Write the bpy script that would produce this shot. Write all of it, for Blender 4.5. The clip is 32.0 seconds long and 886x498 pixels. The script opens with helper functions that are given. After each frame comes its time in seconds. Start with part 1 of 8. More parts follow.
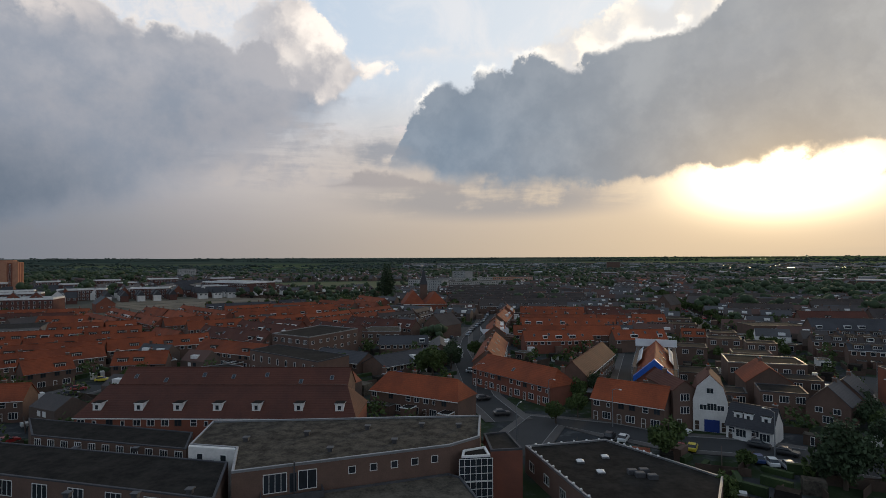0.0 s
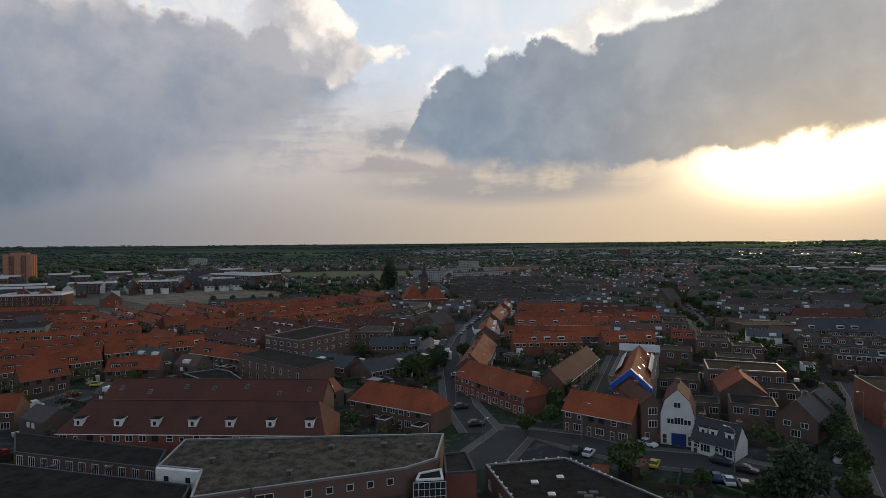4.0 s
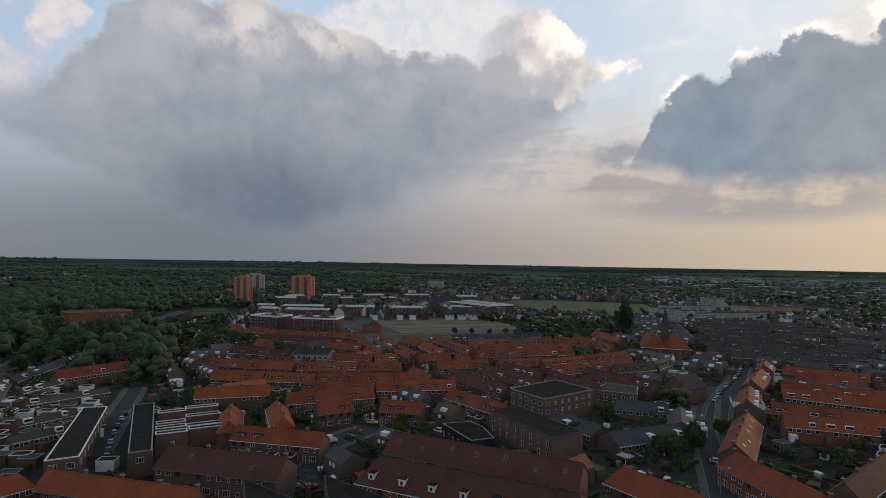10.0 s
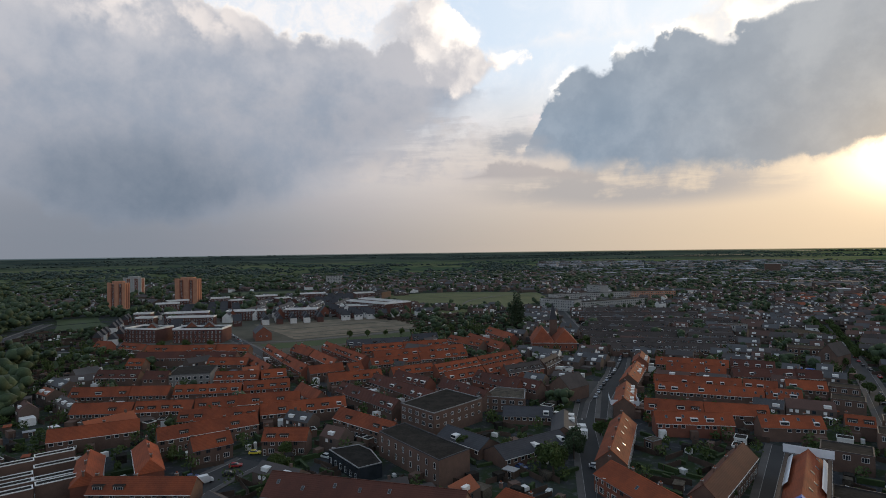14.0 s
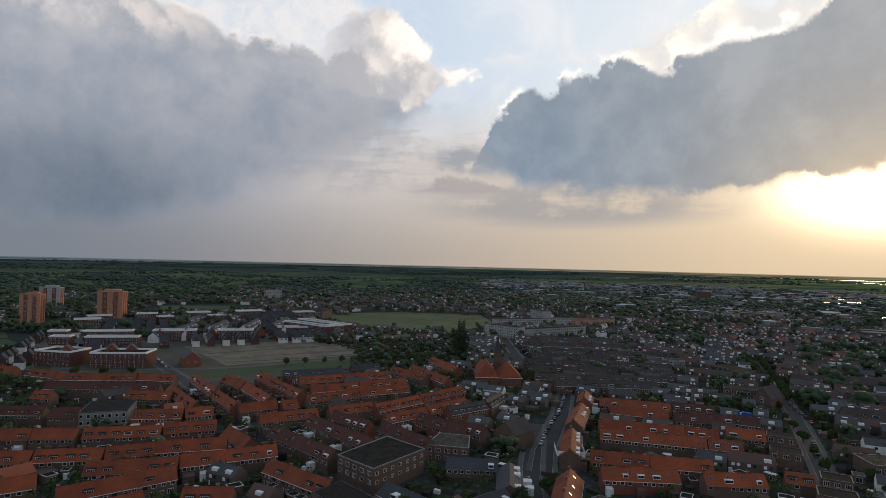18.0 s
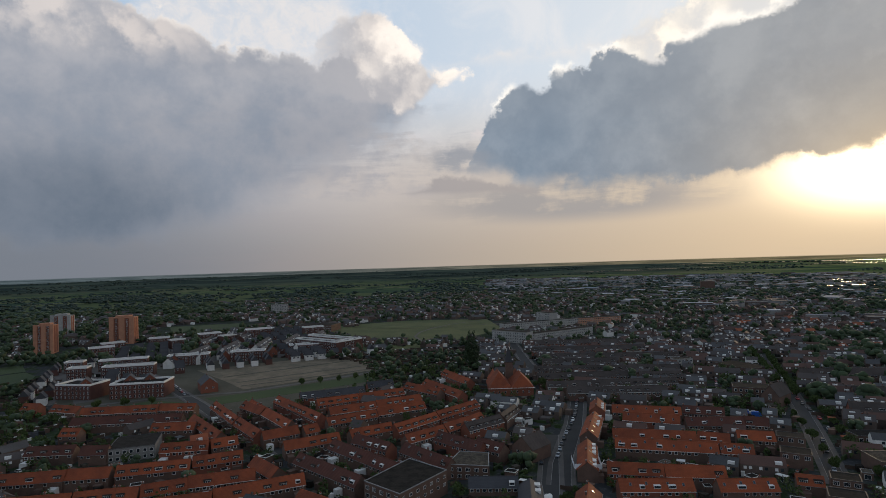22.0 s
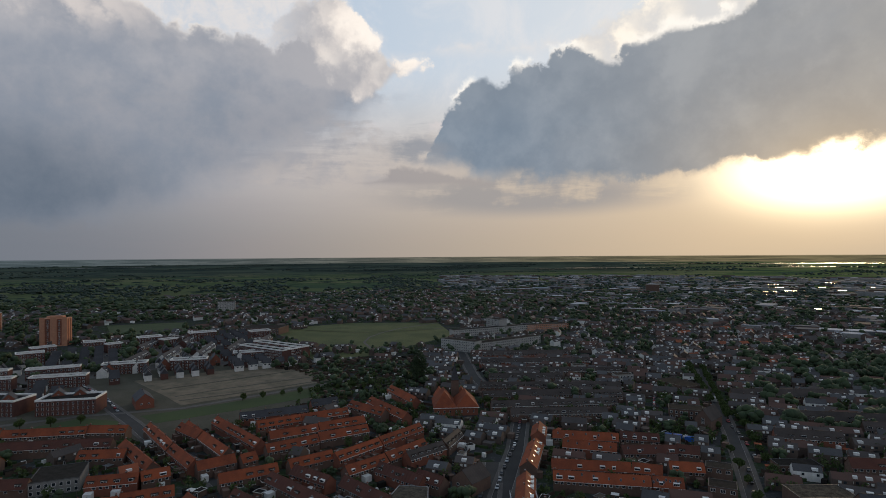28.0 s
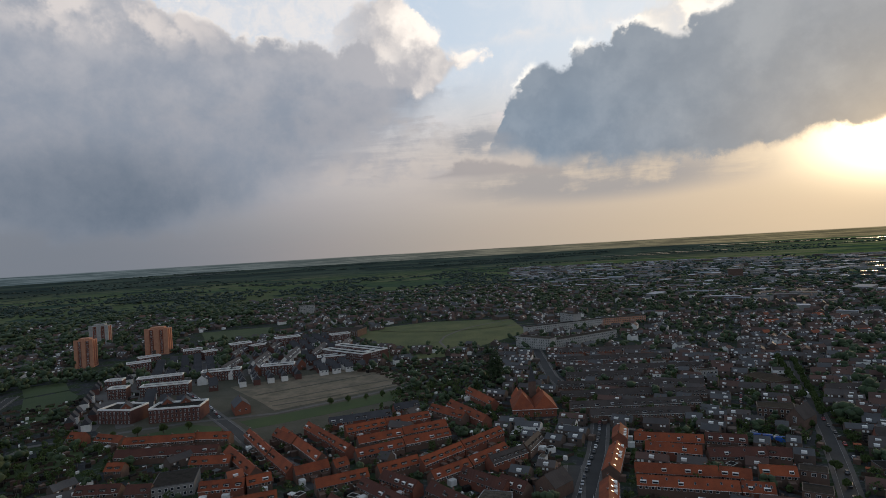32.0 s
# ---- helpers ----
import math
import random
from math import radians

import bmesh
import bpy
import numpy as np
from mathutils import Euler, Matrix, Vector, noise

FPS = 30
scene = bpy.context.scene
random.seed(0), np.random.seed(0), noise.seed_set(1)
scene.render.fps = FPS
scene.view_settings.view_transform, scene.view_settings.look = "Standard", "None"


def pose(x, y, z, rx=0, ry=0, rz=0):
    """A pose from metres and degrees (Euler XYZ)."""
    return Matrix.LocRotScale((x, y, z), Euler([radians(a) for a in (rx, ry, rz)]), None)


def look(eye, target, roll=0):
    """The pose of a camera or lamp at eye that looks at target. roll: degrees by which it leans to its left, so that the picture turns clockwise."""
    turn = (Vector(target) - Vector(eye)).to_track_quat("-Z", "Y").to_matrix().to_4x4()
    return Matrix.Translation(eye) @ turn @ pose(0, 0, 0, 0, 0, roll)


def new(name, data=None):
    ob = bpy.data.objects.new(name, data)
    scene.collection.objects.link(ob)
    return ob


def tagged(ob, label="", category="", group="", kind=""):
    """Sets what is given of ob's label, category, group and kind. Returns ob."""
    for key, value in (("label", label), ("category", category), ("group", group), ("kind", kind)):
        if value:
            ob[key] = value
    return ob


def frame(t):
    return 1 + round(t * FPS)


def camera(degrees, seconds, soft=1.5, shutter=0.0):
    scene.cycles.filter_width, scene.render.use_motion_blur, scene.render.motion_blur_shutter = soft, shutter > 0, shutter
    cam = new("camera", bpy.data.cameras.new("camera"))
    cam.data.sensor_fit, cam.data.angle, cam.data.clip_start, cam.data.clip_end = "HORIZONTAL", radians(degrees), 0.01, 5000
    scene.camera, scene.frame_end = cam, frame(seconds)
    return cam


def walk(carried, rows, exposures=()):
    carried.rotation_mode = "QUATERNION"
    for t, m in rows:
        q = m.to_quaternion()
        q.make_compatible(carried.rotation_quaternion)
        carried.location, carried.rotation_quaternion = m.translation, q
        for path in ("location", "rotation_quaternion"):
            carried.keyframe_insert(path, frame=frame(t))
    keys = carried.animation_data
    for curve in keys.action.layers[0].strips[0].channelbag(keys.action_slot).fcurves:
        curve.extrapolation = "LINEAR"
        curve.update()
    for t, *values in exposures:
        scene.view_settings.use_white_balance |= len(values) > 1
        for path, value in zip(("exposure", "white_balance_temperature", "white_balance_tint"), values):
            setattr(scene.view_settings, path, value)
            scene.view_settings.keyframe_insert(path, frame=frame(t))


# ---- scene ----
cam = camera(76.2, 32.0, 0.4)


def fly(x, y, z, heading, pitch, roll):
    """A camera pose from its place and its heading (clockwise from +y), pitch and roll in degrees."""
    h, p = radians(heading), radians(pitch)
    eye = Vector((x, y, z))
    way = Vector((math.sin(h) * math.cos(p), math.cos(h) * math.cos(p), math.sin(p)))
    return look(eye, eye + way * 50.0, roll)


PATH = [
    (0, fly(1.66, 1.58, 37.62, -0.41, 0.91, -0.24)),
    (0.5, fly(1.81, -0.05, 38.55, -1.26, 0.82, -0.46)),
    (1, fly(2.59, -0.93, 39.31, -1.73, 0.71, -0.67)),
    (1.5, fly(3.70, -1.58, 40.06, -1.87, 0.52, -0.81)),
    (2, fly(5.03, -1.94, 40.90, -1.94, 0.29, -0.93)),
    (2.5, fly(6.70, -2.16, 41.75, -2.15, 0.04, -0.97)),
    (3, fly(8.28, -1.87, 42.56, -2.24, -0.19, -0.96)),
    (3.5, fly(9.79, -1.26, 43.58, -2.00, -0.46, -0.81)),
    (5.5, fly(12.76, 2.81, 47.69, -1.45, -0.72, 0.54)),
    (6, fly(13.23, 3.76, 48.71, -1.78, -0.57, 0.83)),
    (6.5, fly(12.93, 4.10, 49.96, -1.98, -0.31, 1.04)),
    (7, fly(12.56, 4.25, 51.20, -2.25, 0.02, 1.15)),
    (7.5, fly(11.43, 4.02, 52.71, -2.33, 0.39, 1.16)),
    (8, fly(11.09, 3.49, 54.09, -2.70, 0.76, 1.13)),
    (8.5, fly(9.68, 2.86, 55.72, -2.61, 1.12, 0.93)),
    (9, fly(8.07, 1.90, 57.06, -3.24, 1.43, 0.70)),
    (9.5, fly(4.43, -2.66, 58.70, -11.47, 1.39, 0.74)),
    (10, fly(3.29, -5.28, 59.96, -24.10, 1.30, 0.97)),
    (10.5, fly(4.38, -6.19, 59.89, -36.52, 1.13, 1.34)),
    (11, fly(5.56, -7.42, 60.87, -39.37, 1.28, 1.05)),
    (11.5, fly(5.79, -7.32, 62.18, -37.06, 1.46, 0.52)),
    (12, fly(4.63, -5.92, 64.12, -30.49, 1.45, -0.12)),
    (12.5, fly(4.50, -4.16, 66.02, -24.30, 1.23, -0.72)),
    (13, fly(5.71, -3.33, 67.56, -20.09, 0.87, -1.02)),
    (13.5, fly(6.40, -1.57, 69.07, -16.97, 0.46, -1.09)),
    (14, fly(7.29, 1.16, 70.03, -14.08, 0.11, -0.77)),
    (14.5, fly(7.58, 3.83, 70.83, -11.76, -0.13, -0.32)),
    (16.5, fly(6.36, 11.24, 76.56, -9.07, 0.30, 1.11)),
    (17, fly(5.17, 11.80, 78.13, -9.07, 0.62, 1.35)),
    (17.5, fly(4.39, 11.90, 79.75, -8.71, 1.01, 1.51)),
    (18, fly(3.31, 11.57, 81.19, -8.45, 1.47, 1.40)),
    (18.5, fly(2.46, 10.85, 82.70, -8.40, 1.89, 1.17)),
    (19, fly(0.80, 9.94, 83.96, -8.27, 2.14, 1.01)),
    (19.5, fly(-0.30, 8.14, 85.67, -8.22, 2.38, 0.41)),
    (20, fly(-0.70, 6.54, 87.12, -8.16, 2.48, -0.11)),
    (20.5, fly(-0.80, 5.40, 88.55, -8.11, 2.40, -0.59)),
    (21, fly(-0.47, 4.79, 89.98, -8.09, 2.20, -1.06)),
    (21.5, fly(0.22, 3.72, 91.04, -8.19, 1.89, -1.47)),
    (22, fly(0.95, 2.90, 92.01, -8.56, 1.49, -1.77)),
    (22.5, fly(2.18, 2.89, 93.35, -8.65, 0.97, -1.92)),
    (23, fly(3.60, 2.75, 94.37, -8.77, 0.52, -1.94)),
    (23.5, fly(7.53, 2.73, 96.46, -4.53, -0.04, -1.59)),
    (24, fly(11.21, 4.45, 96.95, 13.99, -0.69, -1.36)),
    (24.5, fly(12.67, 8.92, 97.91, 21.06, -1.15, -0.86)),
    (25, fly(12.62, 10.35, 99.04, 21.25, -1.09, -0.37)),
    (25.5, fly(10.97, 8.68, 101.05, 18.25, -0.91, -0.23)),
    (26, fly(9.50, 9.03, 103.00, 12.76, -0.68, -0.26)),
    (26.5, fly(6.98, 9.19, 104.77, 7.13, -0.34, -0.17)),
    (28.5, fly(5.00, 4.08, 112.85, -6.02, 0.75, -0.73)),
    (29, fly(3.77, 3.16, 114.56, -7.29, 0.90, -1.17)),
    (29.5, fly(3.22, 2.13, 116.25, -8.08, 0.95, -1.60)),
    (30, fly(3.33, 0.92, 117.56, -8.31, 0.92, -2.08)),
    (30.5, fly(3.71, -0.23, 118.69, -8.67, 0.82, -2.50)),
    (31, fly(3.98, -1.24, 119.47, -9.34, 0.62, -2.88)),
    (31.5, fly(4.39, -1.90, 120.24, -10.32, 0.33, -3.13)),
    (32, fly(5.33, -2.44, 120.73, -11.03, -0.03, -3.35)),
]
walk(cam, PATH, [(0, 0.15), (3, 0.17), (6, 0.15), (8, 0.16), (9, 0.16), (10, 0.16), (11, 0.24), (12, 0.38), (13, 0.44), (14.5, 0.36), (17, 0.30), (20, 0.1), (23, 0.12), (24, 0.24), (25, 0.12), (26, -0.05), (28.5, 0.03), (30, 0.04), (31, 0.03), (32, 0.14)])

# ---- sky and light ----
SUN_AZ, SUN_EL = 31.0, 7.0
world = bpy.data.worlds.new("evening_sky")
scene.world = world
world.use_nodes = True


class Graph:
    """Short hand for node trees."""

    def __init__(self, tree):
        self.tree = tree
        tree.nodes.clear()

    def node(self, kind, **props):
        n = self.tree.nodes.new(kind)
        for key, value in props.items():
            setattr(n, key, value)
        return n

    def put(self, socket, value):
        if isinstance(value, bpy.types.NodeSocket):
            self.tree.links.new(value, socket)
        else:
            socket.default_value = value

    def m(self, op, a, b=0.0, c=0.0, clamp=False):
        n = self.node("ShaderNodeMath", operation=op, use_clamp=clamp)
        for i, v in enumerate((a, b, c)):
            self.put(n.inputs[i], v)
        return n.outputs[0]

    def mix(self, f, a, b, blend="MIX"):
        n = self.node("ShaderNodeMix", data_type="RGBA", blend_type=blend)
        self.put(n.inputs["Factor"], f)
        for i, v in ((6, a), (7, b)):
            self.put(n.inputs[i], (*v, 1.0) if isinstance(v, tuple) and len(v) == 3 else v)
        return n.outputs[2]

    def step(self, x, lo, hi):
        n = self.node("ShaderNodeMapRange", interpolation_type="SMOOTHSTEP")
        for i, v in enumerate((x, lo, hi, 0.0, 1.0)):
            self.put(n.inputs[i], v)
        return n.outputs[0]

    def noise(self, vec, scale, detail=4.0, rough=0.55, distort=0.0):
        n = self.node("ShaderNodeTexNoise")
        self.put(n.inputs["Vector"], vec)
        n.inputs["Scale"].default_value, n.inputs["Detail"].default_value = scale, detail
        n.inputs["Roughness"].default_value, n.inputs["Distortion"].default_value = rough, distort
        return n.outputs

    def ramp(self, x, stops):
        n = self.node("ShaderNodeValToRGB")
        self.put(n.inputs[0], x)
        el = n.color_ramp.elements
        while len(el) < len(stops):
            el.new(0.5)
        for e, (pos, col) in zip(el, stops):
            e.position, e.color = pos, (*col, 1.0)
        return n.outputs[0]


def build_sky():
    g = Graph(world.node_tree)
    gen = g.node("ShaderNodeTexCoord").outputs["Generated"]
    sep = g.node("ShaderNodeSeparateXYZ")
    g.put(sep.inputs[0], gen)
    az = g.m("MULTIPLY", g.m("ARCTAN2", sep.outputs[0], sep.outputs[1]), 57.2958)
    el = g.m("MULTIPLY", g.m("ARCSINE", sep.outputs[2]), 57.2958)
    fine = g.noise(gen, 16.0, 9.0, 0.62)
    sf = g.node("ShaderNodeSeparateColor")
    g.put(sf.inputs[0], fine[1])
    soft = g.noise(gen, 6.0, 6.0, 0.58, 0.3)[0]

    def knobs(scale, amount):
        """Rounded cauliflower bumps, in degrees, about zero."""
        n = g.node("ShaderNodeTexVoronoi", feature="SMOOTH_F1")
        warp = g.node("ShaderNodeVectorMath", operation="MULTIPLY_ADD")
        g.put(warp.inputs[0], fine[1])
        warp.inputs[1].default_value = (0.11, 0.11, 0.11)
        g.put(warp.inputs[2], gen)
        g.put(n.inputs["Vector"], warp.outputs[0])
        n.inputs["Scale"].default_value, n.inputs["Smoothness"].default_value = scale, 0.25
        return g.m("MULTIPLY_ADD", n.outputs["Distance"], -2.2 * amount, amount)

    bump = g.m("ADD", g.m("ADD", knobs(11.0, 1.0), knobs(26.0, 0.8)), g.m("MULTIPLY_ADD", sf.outputs[0], 4.8, -2.4))
    drift = g.m("MULTIPLY_ADD", g.noise(gen, 5.0, 3.0)[0], 6.0, -3.0)
    waz = g.m("ADD", az, g.m("MULTIPLY_ADD", sf.outputs[1], 4.4, -2.2))

    def edge(stops):
        """A cloud's edge: elevation over azimuth, both in degrees."""
        x = g.m("MULTIPLY_ADD", waz, 1 / 200.0, 0.5)
        r = g.ramp(x, [((a + 100.0) / 200.0, (e / 40.0,) * 3) for a, e in stops])
        return g.m("MULTIPLY", r, 40.0)

    def above(stops, wobble=1.0):
        return g.m("SUBTRACT", g.m("MULTIPLY_ADD", bump, wobble, edge(stops)), el)

    def below(stops, wobble=0.5, rag=0.0):
        return g.m("SUBTRACT", el, g.m("MULTIPLY_ADD", bump, rag, g.m("MULTIPLY_ADD", drift, wobble, edge(stops))))

    # clear sky behind the clouds, warm towards the sun
    def bell(centre, width):
        return g.m("EXPONENT", g.m("MULTIPLY", g.m("POWER", g.m("MULTIPLY", g.m("SUBTRACT", az, centre), 1.0 / width), 2.0), -1.0))

    def ring(a, e, ra, re):
        return g.m("SQRT", g.m("ADD", g.m("POWER", g.m("MULTIPLY_ADD", az, 1 / ra, -a / ra), 2.0), g.m("POWER", g.m("MULTIPLY_ADD", el, 1 / re, -e / re), 2.0)))

    warm, wide = bell(31.0, 45.0), bell(16.0, 58.0)
    core = ring(30.6, 6.9, 7.2, 3.0)
    sun_d = ring(31.0, 6.6, 1.85, 1.0)
    streak = g.node("ShaderNodeMapping")
    g.put(streak.inputs["Vector"], gen)
    streak.inputs["Scale"].default_value = (3.0, 3.0, 22.0)
    bands = g.step(g.noise(streak.outputs[0], 1.4, 6.0, 0.6, 0.4)[0], 0.32, 0.7)
    horizon = g.mix(wide, (0.145, 0.165, 0.215), g.mix(warm, (0.355, 0.325, 0.305), (0.53, 0.425, 0.31)))
    horizon = g.mix(g.m("MULTIPLY", bands, 0.30), horizon, g.mix(warm, (0.27, 0.25, 0.28), (0.60, 0.46, 0.32)))
    middle = g.mix(wide, (0.34, 0.39, 0.49), g.mix(warm, (0.56, 0.50, 0.465), (0.62, 0.52, 0.40)))
    middle = g.mix(g.m("MULTIPLY", bands, 0.35), middle, g.mix(warm, (0.40, 0.38, 0.42), (0.50, 0.44, 0.40)))
    high = g.mix(warm, (0.42, 0.57, 0.76), (0.82, 0.85, 0.88))
    nishita = g.node("ShaderNodeTexSky", sky_type="NISHITA", sun_disc=False, sun_elevation=radians(SUN_EL), sun_rotation=radians(SUN_AZ))
    air = g.mix(0.85, g.mix(1.0, nishita.outputs[0], (0.06, 0.06, 0.06), "MULTIPLY"), high)
    sky = g.mix(g.step(el, 8.0, 19.0), g.mix(g.step(el, -0.5, 9.0), horizon, middle), air)
    wisps = g.step(g.noise(gen, 7.0, 10.0, 0.68, 0.5)[0], 0.40, 0.66)
    sky = g.mix(g.m("MULTIPLY", wisps, g.m("MULTIPLY", g.step(el, 6.0, 17.0), g.m("MULTIPLY_ADD", warm, 0.35, 0.2))), sky, (0.84, 0.80, 0.78))
    halo = g.m("EXPONENT", g.m("MULTIPLY", sun_d, -1 / 5.5))
    sky = g.mix(halo, sky, (0.58, 0.37, 0.14), "ADD")
    glow = g.m("EXPONENT", g.m("MULTIPLY", g.m("POWER", core, 2.2), -1.15))
    sky = g.mix(glow, sky, (2.6, 2.2, 1.45), "ADD")
    tex = g.step(g.m("MULTIPLY_ADD", sf.outputs[2], 0.45, g.m("MULTIPLY", soft, 0.55)), 0.36, 0.64)
    lump = g.step(bump, -1.2, 1.2)
    ripple = g.step(g.noise(gen, 34.0, 8.0, 0.7, 0.4)[0], 0.36, 0.60)
    rain = g.m("MULTIPLY", bell(-46.0, 18.0), g.step(el, 12.0, 3.0))
    sky = g.mix(g.m("MULTIPLY", rain, 0.85), sky, (0.165, 0.188, 0.225))
    # rosy puffs in the blue, far from the sun
    d = g.m("MINIMUM", above([(-96, 8), (-80, 9), (-74, 10), (-71, 14), (-69, 20), (-66, 22.5), (-60, 23), (-57, 21.4), (-54, 20), (-51, 13)], 1.4),
            below([(-86, 16), (-72, 13.2), (-68, 13.6), (-66, 11.8), (-60, 12.2), (-54, 12)], 0.6))
    sky = g.mix(g.m("MULTIPLY", g.step(d, -0.2, 2.0), g.m("MULTIPLY_ADD", g.step(bump, -1.1, 0.6), 0.75, 0.12)), sky, g.mix(lump, (0.44, 0.46, 0.54), (0.74, 0.66, 0.65)))
    # bright high cloud over the large grey one, pale heaps beside the dark one
    cream = g.mix(lump, g.mix(warm, (0.50, 0.49, 0.51), (0.64, 0.59, 0.54)), g.mix(warm, (0.90, 0.85, 0.79), (1.06, 0.96, 0.82)))
    d = g.m("MINIMUM", above([(-46, 12), (-40, 22), (-34, 26), (-28, 27), (-20, 27), (-16, 25.2), (-13, 23), (-11, 21)], 0.8), below([(-40, 18), (-20, 16.4), (-10, 17.8), (-6, 19)], 0.3))
    sky = g.mix(g.m("MULTIPLY", g.step(d, -0.2, 2.0), g.m("MULTIPLY_ADD", ripple, 0.30, 0.42)), sky, (0.82, 0.76, 0.72))
    d = g.m("MINIMUM", above([(4, 6), (9, 21.2), (12, 22.4), (14, 22.6), (18, 23.5), (26, 25), (34, 22), (38.5, 9), (41, 10.4), (44, 11), (48.5, 14), (53, 17), (58, 20), (62, 23), (70, 23)]),
            below([(-6, 14), (16, 17), (34, 12), (38.5, 8.2), (50, 8.0), (60, 8.6), (70, 9)], 0.3))
    sky = g.mix(g.m("MULTIPLY", g.step(d, -0.2, 1.1), g.m("MULTIPLY_ADD", lump, 0.55, 0.4)), sky, cream)

    veil = g.m("MULTIPLY", g.step(g.m("ADD", g.m("MULTIPLY", bands, 0.5), g.m("MULTIPLY", tex, 0.5)), 0.35, 0.75), g.step(ring(-22, 11.5, 22, 6.0), 1.1, 0.5))
    sky = g.mix(g.m("MULTIPLY", veil, 0.7), sky, g.mix(lump, (0.33, 0.335, 0.37), (0.52, 0.47, 0.44)))
    # the large grey cloud with its teal shower, soft below
    top_l = [(-92, 7), (-78, 8.5), (-70, 10.6), (-66, 12.4), (-60.7, 15), (-57, 18.5), (-55.7, 21), (-53, 23.4), (-46, 24.0), (-41, 24.4), (-37.8, 23.7), (-34.8, 22.5), (-32.4, 21.9), (-30.6, 21.4), (-28.6, 20.3), (-25.2, 20.1), (-21.4, 20.9), (-18, 21.2), (-15, 19.0), (-12, 17.4), (-9, 16.0), (-6, 15.4), (-3.4, 15.0), (0, 12)]
    low_l = [(-92, 8), (-74, 9), (-65.5, 10.2), (-60.6, 8.2), (-55.4, 6.2), (-51.6, 4.4), (-48.7, 2.4), (-44.2, 1.6), (-36, 1.6), (-30, 2.4), (-24, 5.0), (-18, 8.4), (-13.3, 10.6), (-8.7, 13.6), (-4, 14.6)]
    dt, db = above(top_l, 0.8), below(low_l, 0.5, -0.4)
    crisp = g.step(az, -64.0, -50.0)
    grey = g.mix(g.step(el, 19.0, 11.0), g.mix(tex, (0.27, 0.295, 0.35), (0.40, 0.40, 0.43)), g.mix(tex, (0.225, 0.26, 0.32), (0.315, 0.325, 0.365)))
    grey = g.mix(g.m("MULTIPLY", g.step(ring(-42.5, 5.5, 14, 6.5), 1.15, 0.25), 0.9), grey, g.mix(tex, (0.110, 0.145, 0.195), (0.155, 0.188, 0.240)))
    grey = g.mix(g.m("MULTIPLY", g.m("MULTIPLY", g.step(ring(-40, 21.5, 14, 3.6), 1.15, 0.3), g.step(bump, -1.3, 0.9)), 0.7), grey, (0.78, 0.70, 0.65))
    rim_l = g.m("MULTIPLY", g.m("MULTIPLY", g.step(dt, 1.1, 0.1), g.step(az, -52.0, -40.0)), g.m("MULTIPLY_ADD", lump, 0.55, 0.25))
    grey = g.mix(g.m("MULTIPLY", rim_l, g.m("MULTIPLY_ADD", g.step(az, -22.0, -28.0), 0.6, 0.4)), grey, (1.0, 0.92, 0.84))
    mask = g.m("MULTIPLY", g.step(dt, 0.0, g.m("MULTIPLY_ADD", crisp, -2.6, 3.2)), g.step(db, 0.0, g.m("MULTIPLY_ADD", g.step(az, -38.0, -27.0), 4.2, 1.8)))
    sky = g.mix(g.m("MULTIPLY", g.m("MULTIPLY", mask, 0.95), g.step(az, -76.0, -52.0)), sky, grey)
    # cauliflower lobes at its sunward end, lit from the right and grey below
    d = g.m("MINIMUM", above([(-24, 17), (-21.4, 21.4), (-18.4, 23.8), (-15, 25.0), (-13.6, 24.3), (-12.4, 22.2), (-10.6, 20.9), (-8.4, 19.5), (-6.6, 19.8), (-5.4, 20.1), (-4.8, 19.4), (-4.2, 16.6)], 0.55),
            below([(-24, 17.5), (-18, 16.0), (-12, 15.0), (-9.3, 16.0), (-6, 17.7), (-4.4, 18.6)], 0.15, -0.5))
    lit = g.step(g.m("ADD", g.m("MULTIPLY", bump, 0.42), g.m("ADD", g.m("MULTIPLY_ADD", az, 0.16, 2.1), g.m("MULTIPLY_ADD", el, 0.12, -2.35))), -0.75, 0.75)
    sky = g.mix(g.m("MULTIPLY", g.step(d, -0.1, 0.75), g.step(az, -24.0, -15.0)), sky, g.mix(lit, (0.42, 0.415, 0.44), g.mix(tex, (0.84, 0.76, 0.70), (1.04, 0.95, 0.86))))

    shelf = g.m("MULTIPLY", g.step(g.m("ADD", g.m("MULTIPLY", bands, 0.45), g.m("MULTIPLY", tex, 0.55)), 0.0, 0.55), g.step(ring(4, 5.9, 17, 2.5), 1.1, 0.4))
    sky = g.mix(g.m("MULTIPLY", shelf, 0.85), sky, (0.33, 0.315, 0.315))
    # the dark bank over the sun
    top_r = [(-7.5, 4), (-6.2, 8), (-5.0, 11.0), (-4.2, 14.0), (-3, 15.2), (-1.8, 16.0), (-0.6, 17.0), (0.8, 17.8), (4.1, 18.2), (7, 19.1), (9.2, 19.4), (11.8, 18.6), (14.3, 18.8), (16.7, 20.2), (21, 20.8), (24.3, 21.3), (26.7, 22.5), (28, 23.8), (31, 26), (40, 28), (56, 28), (66, 27)]
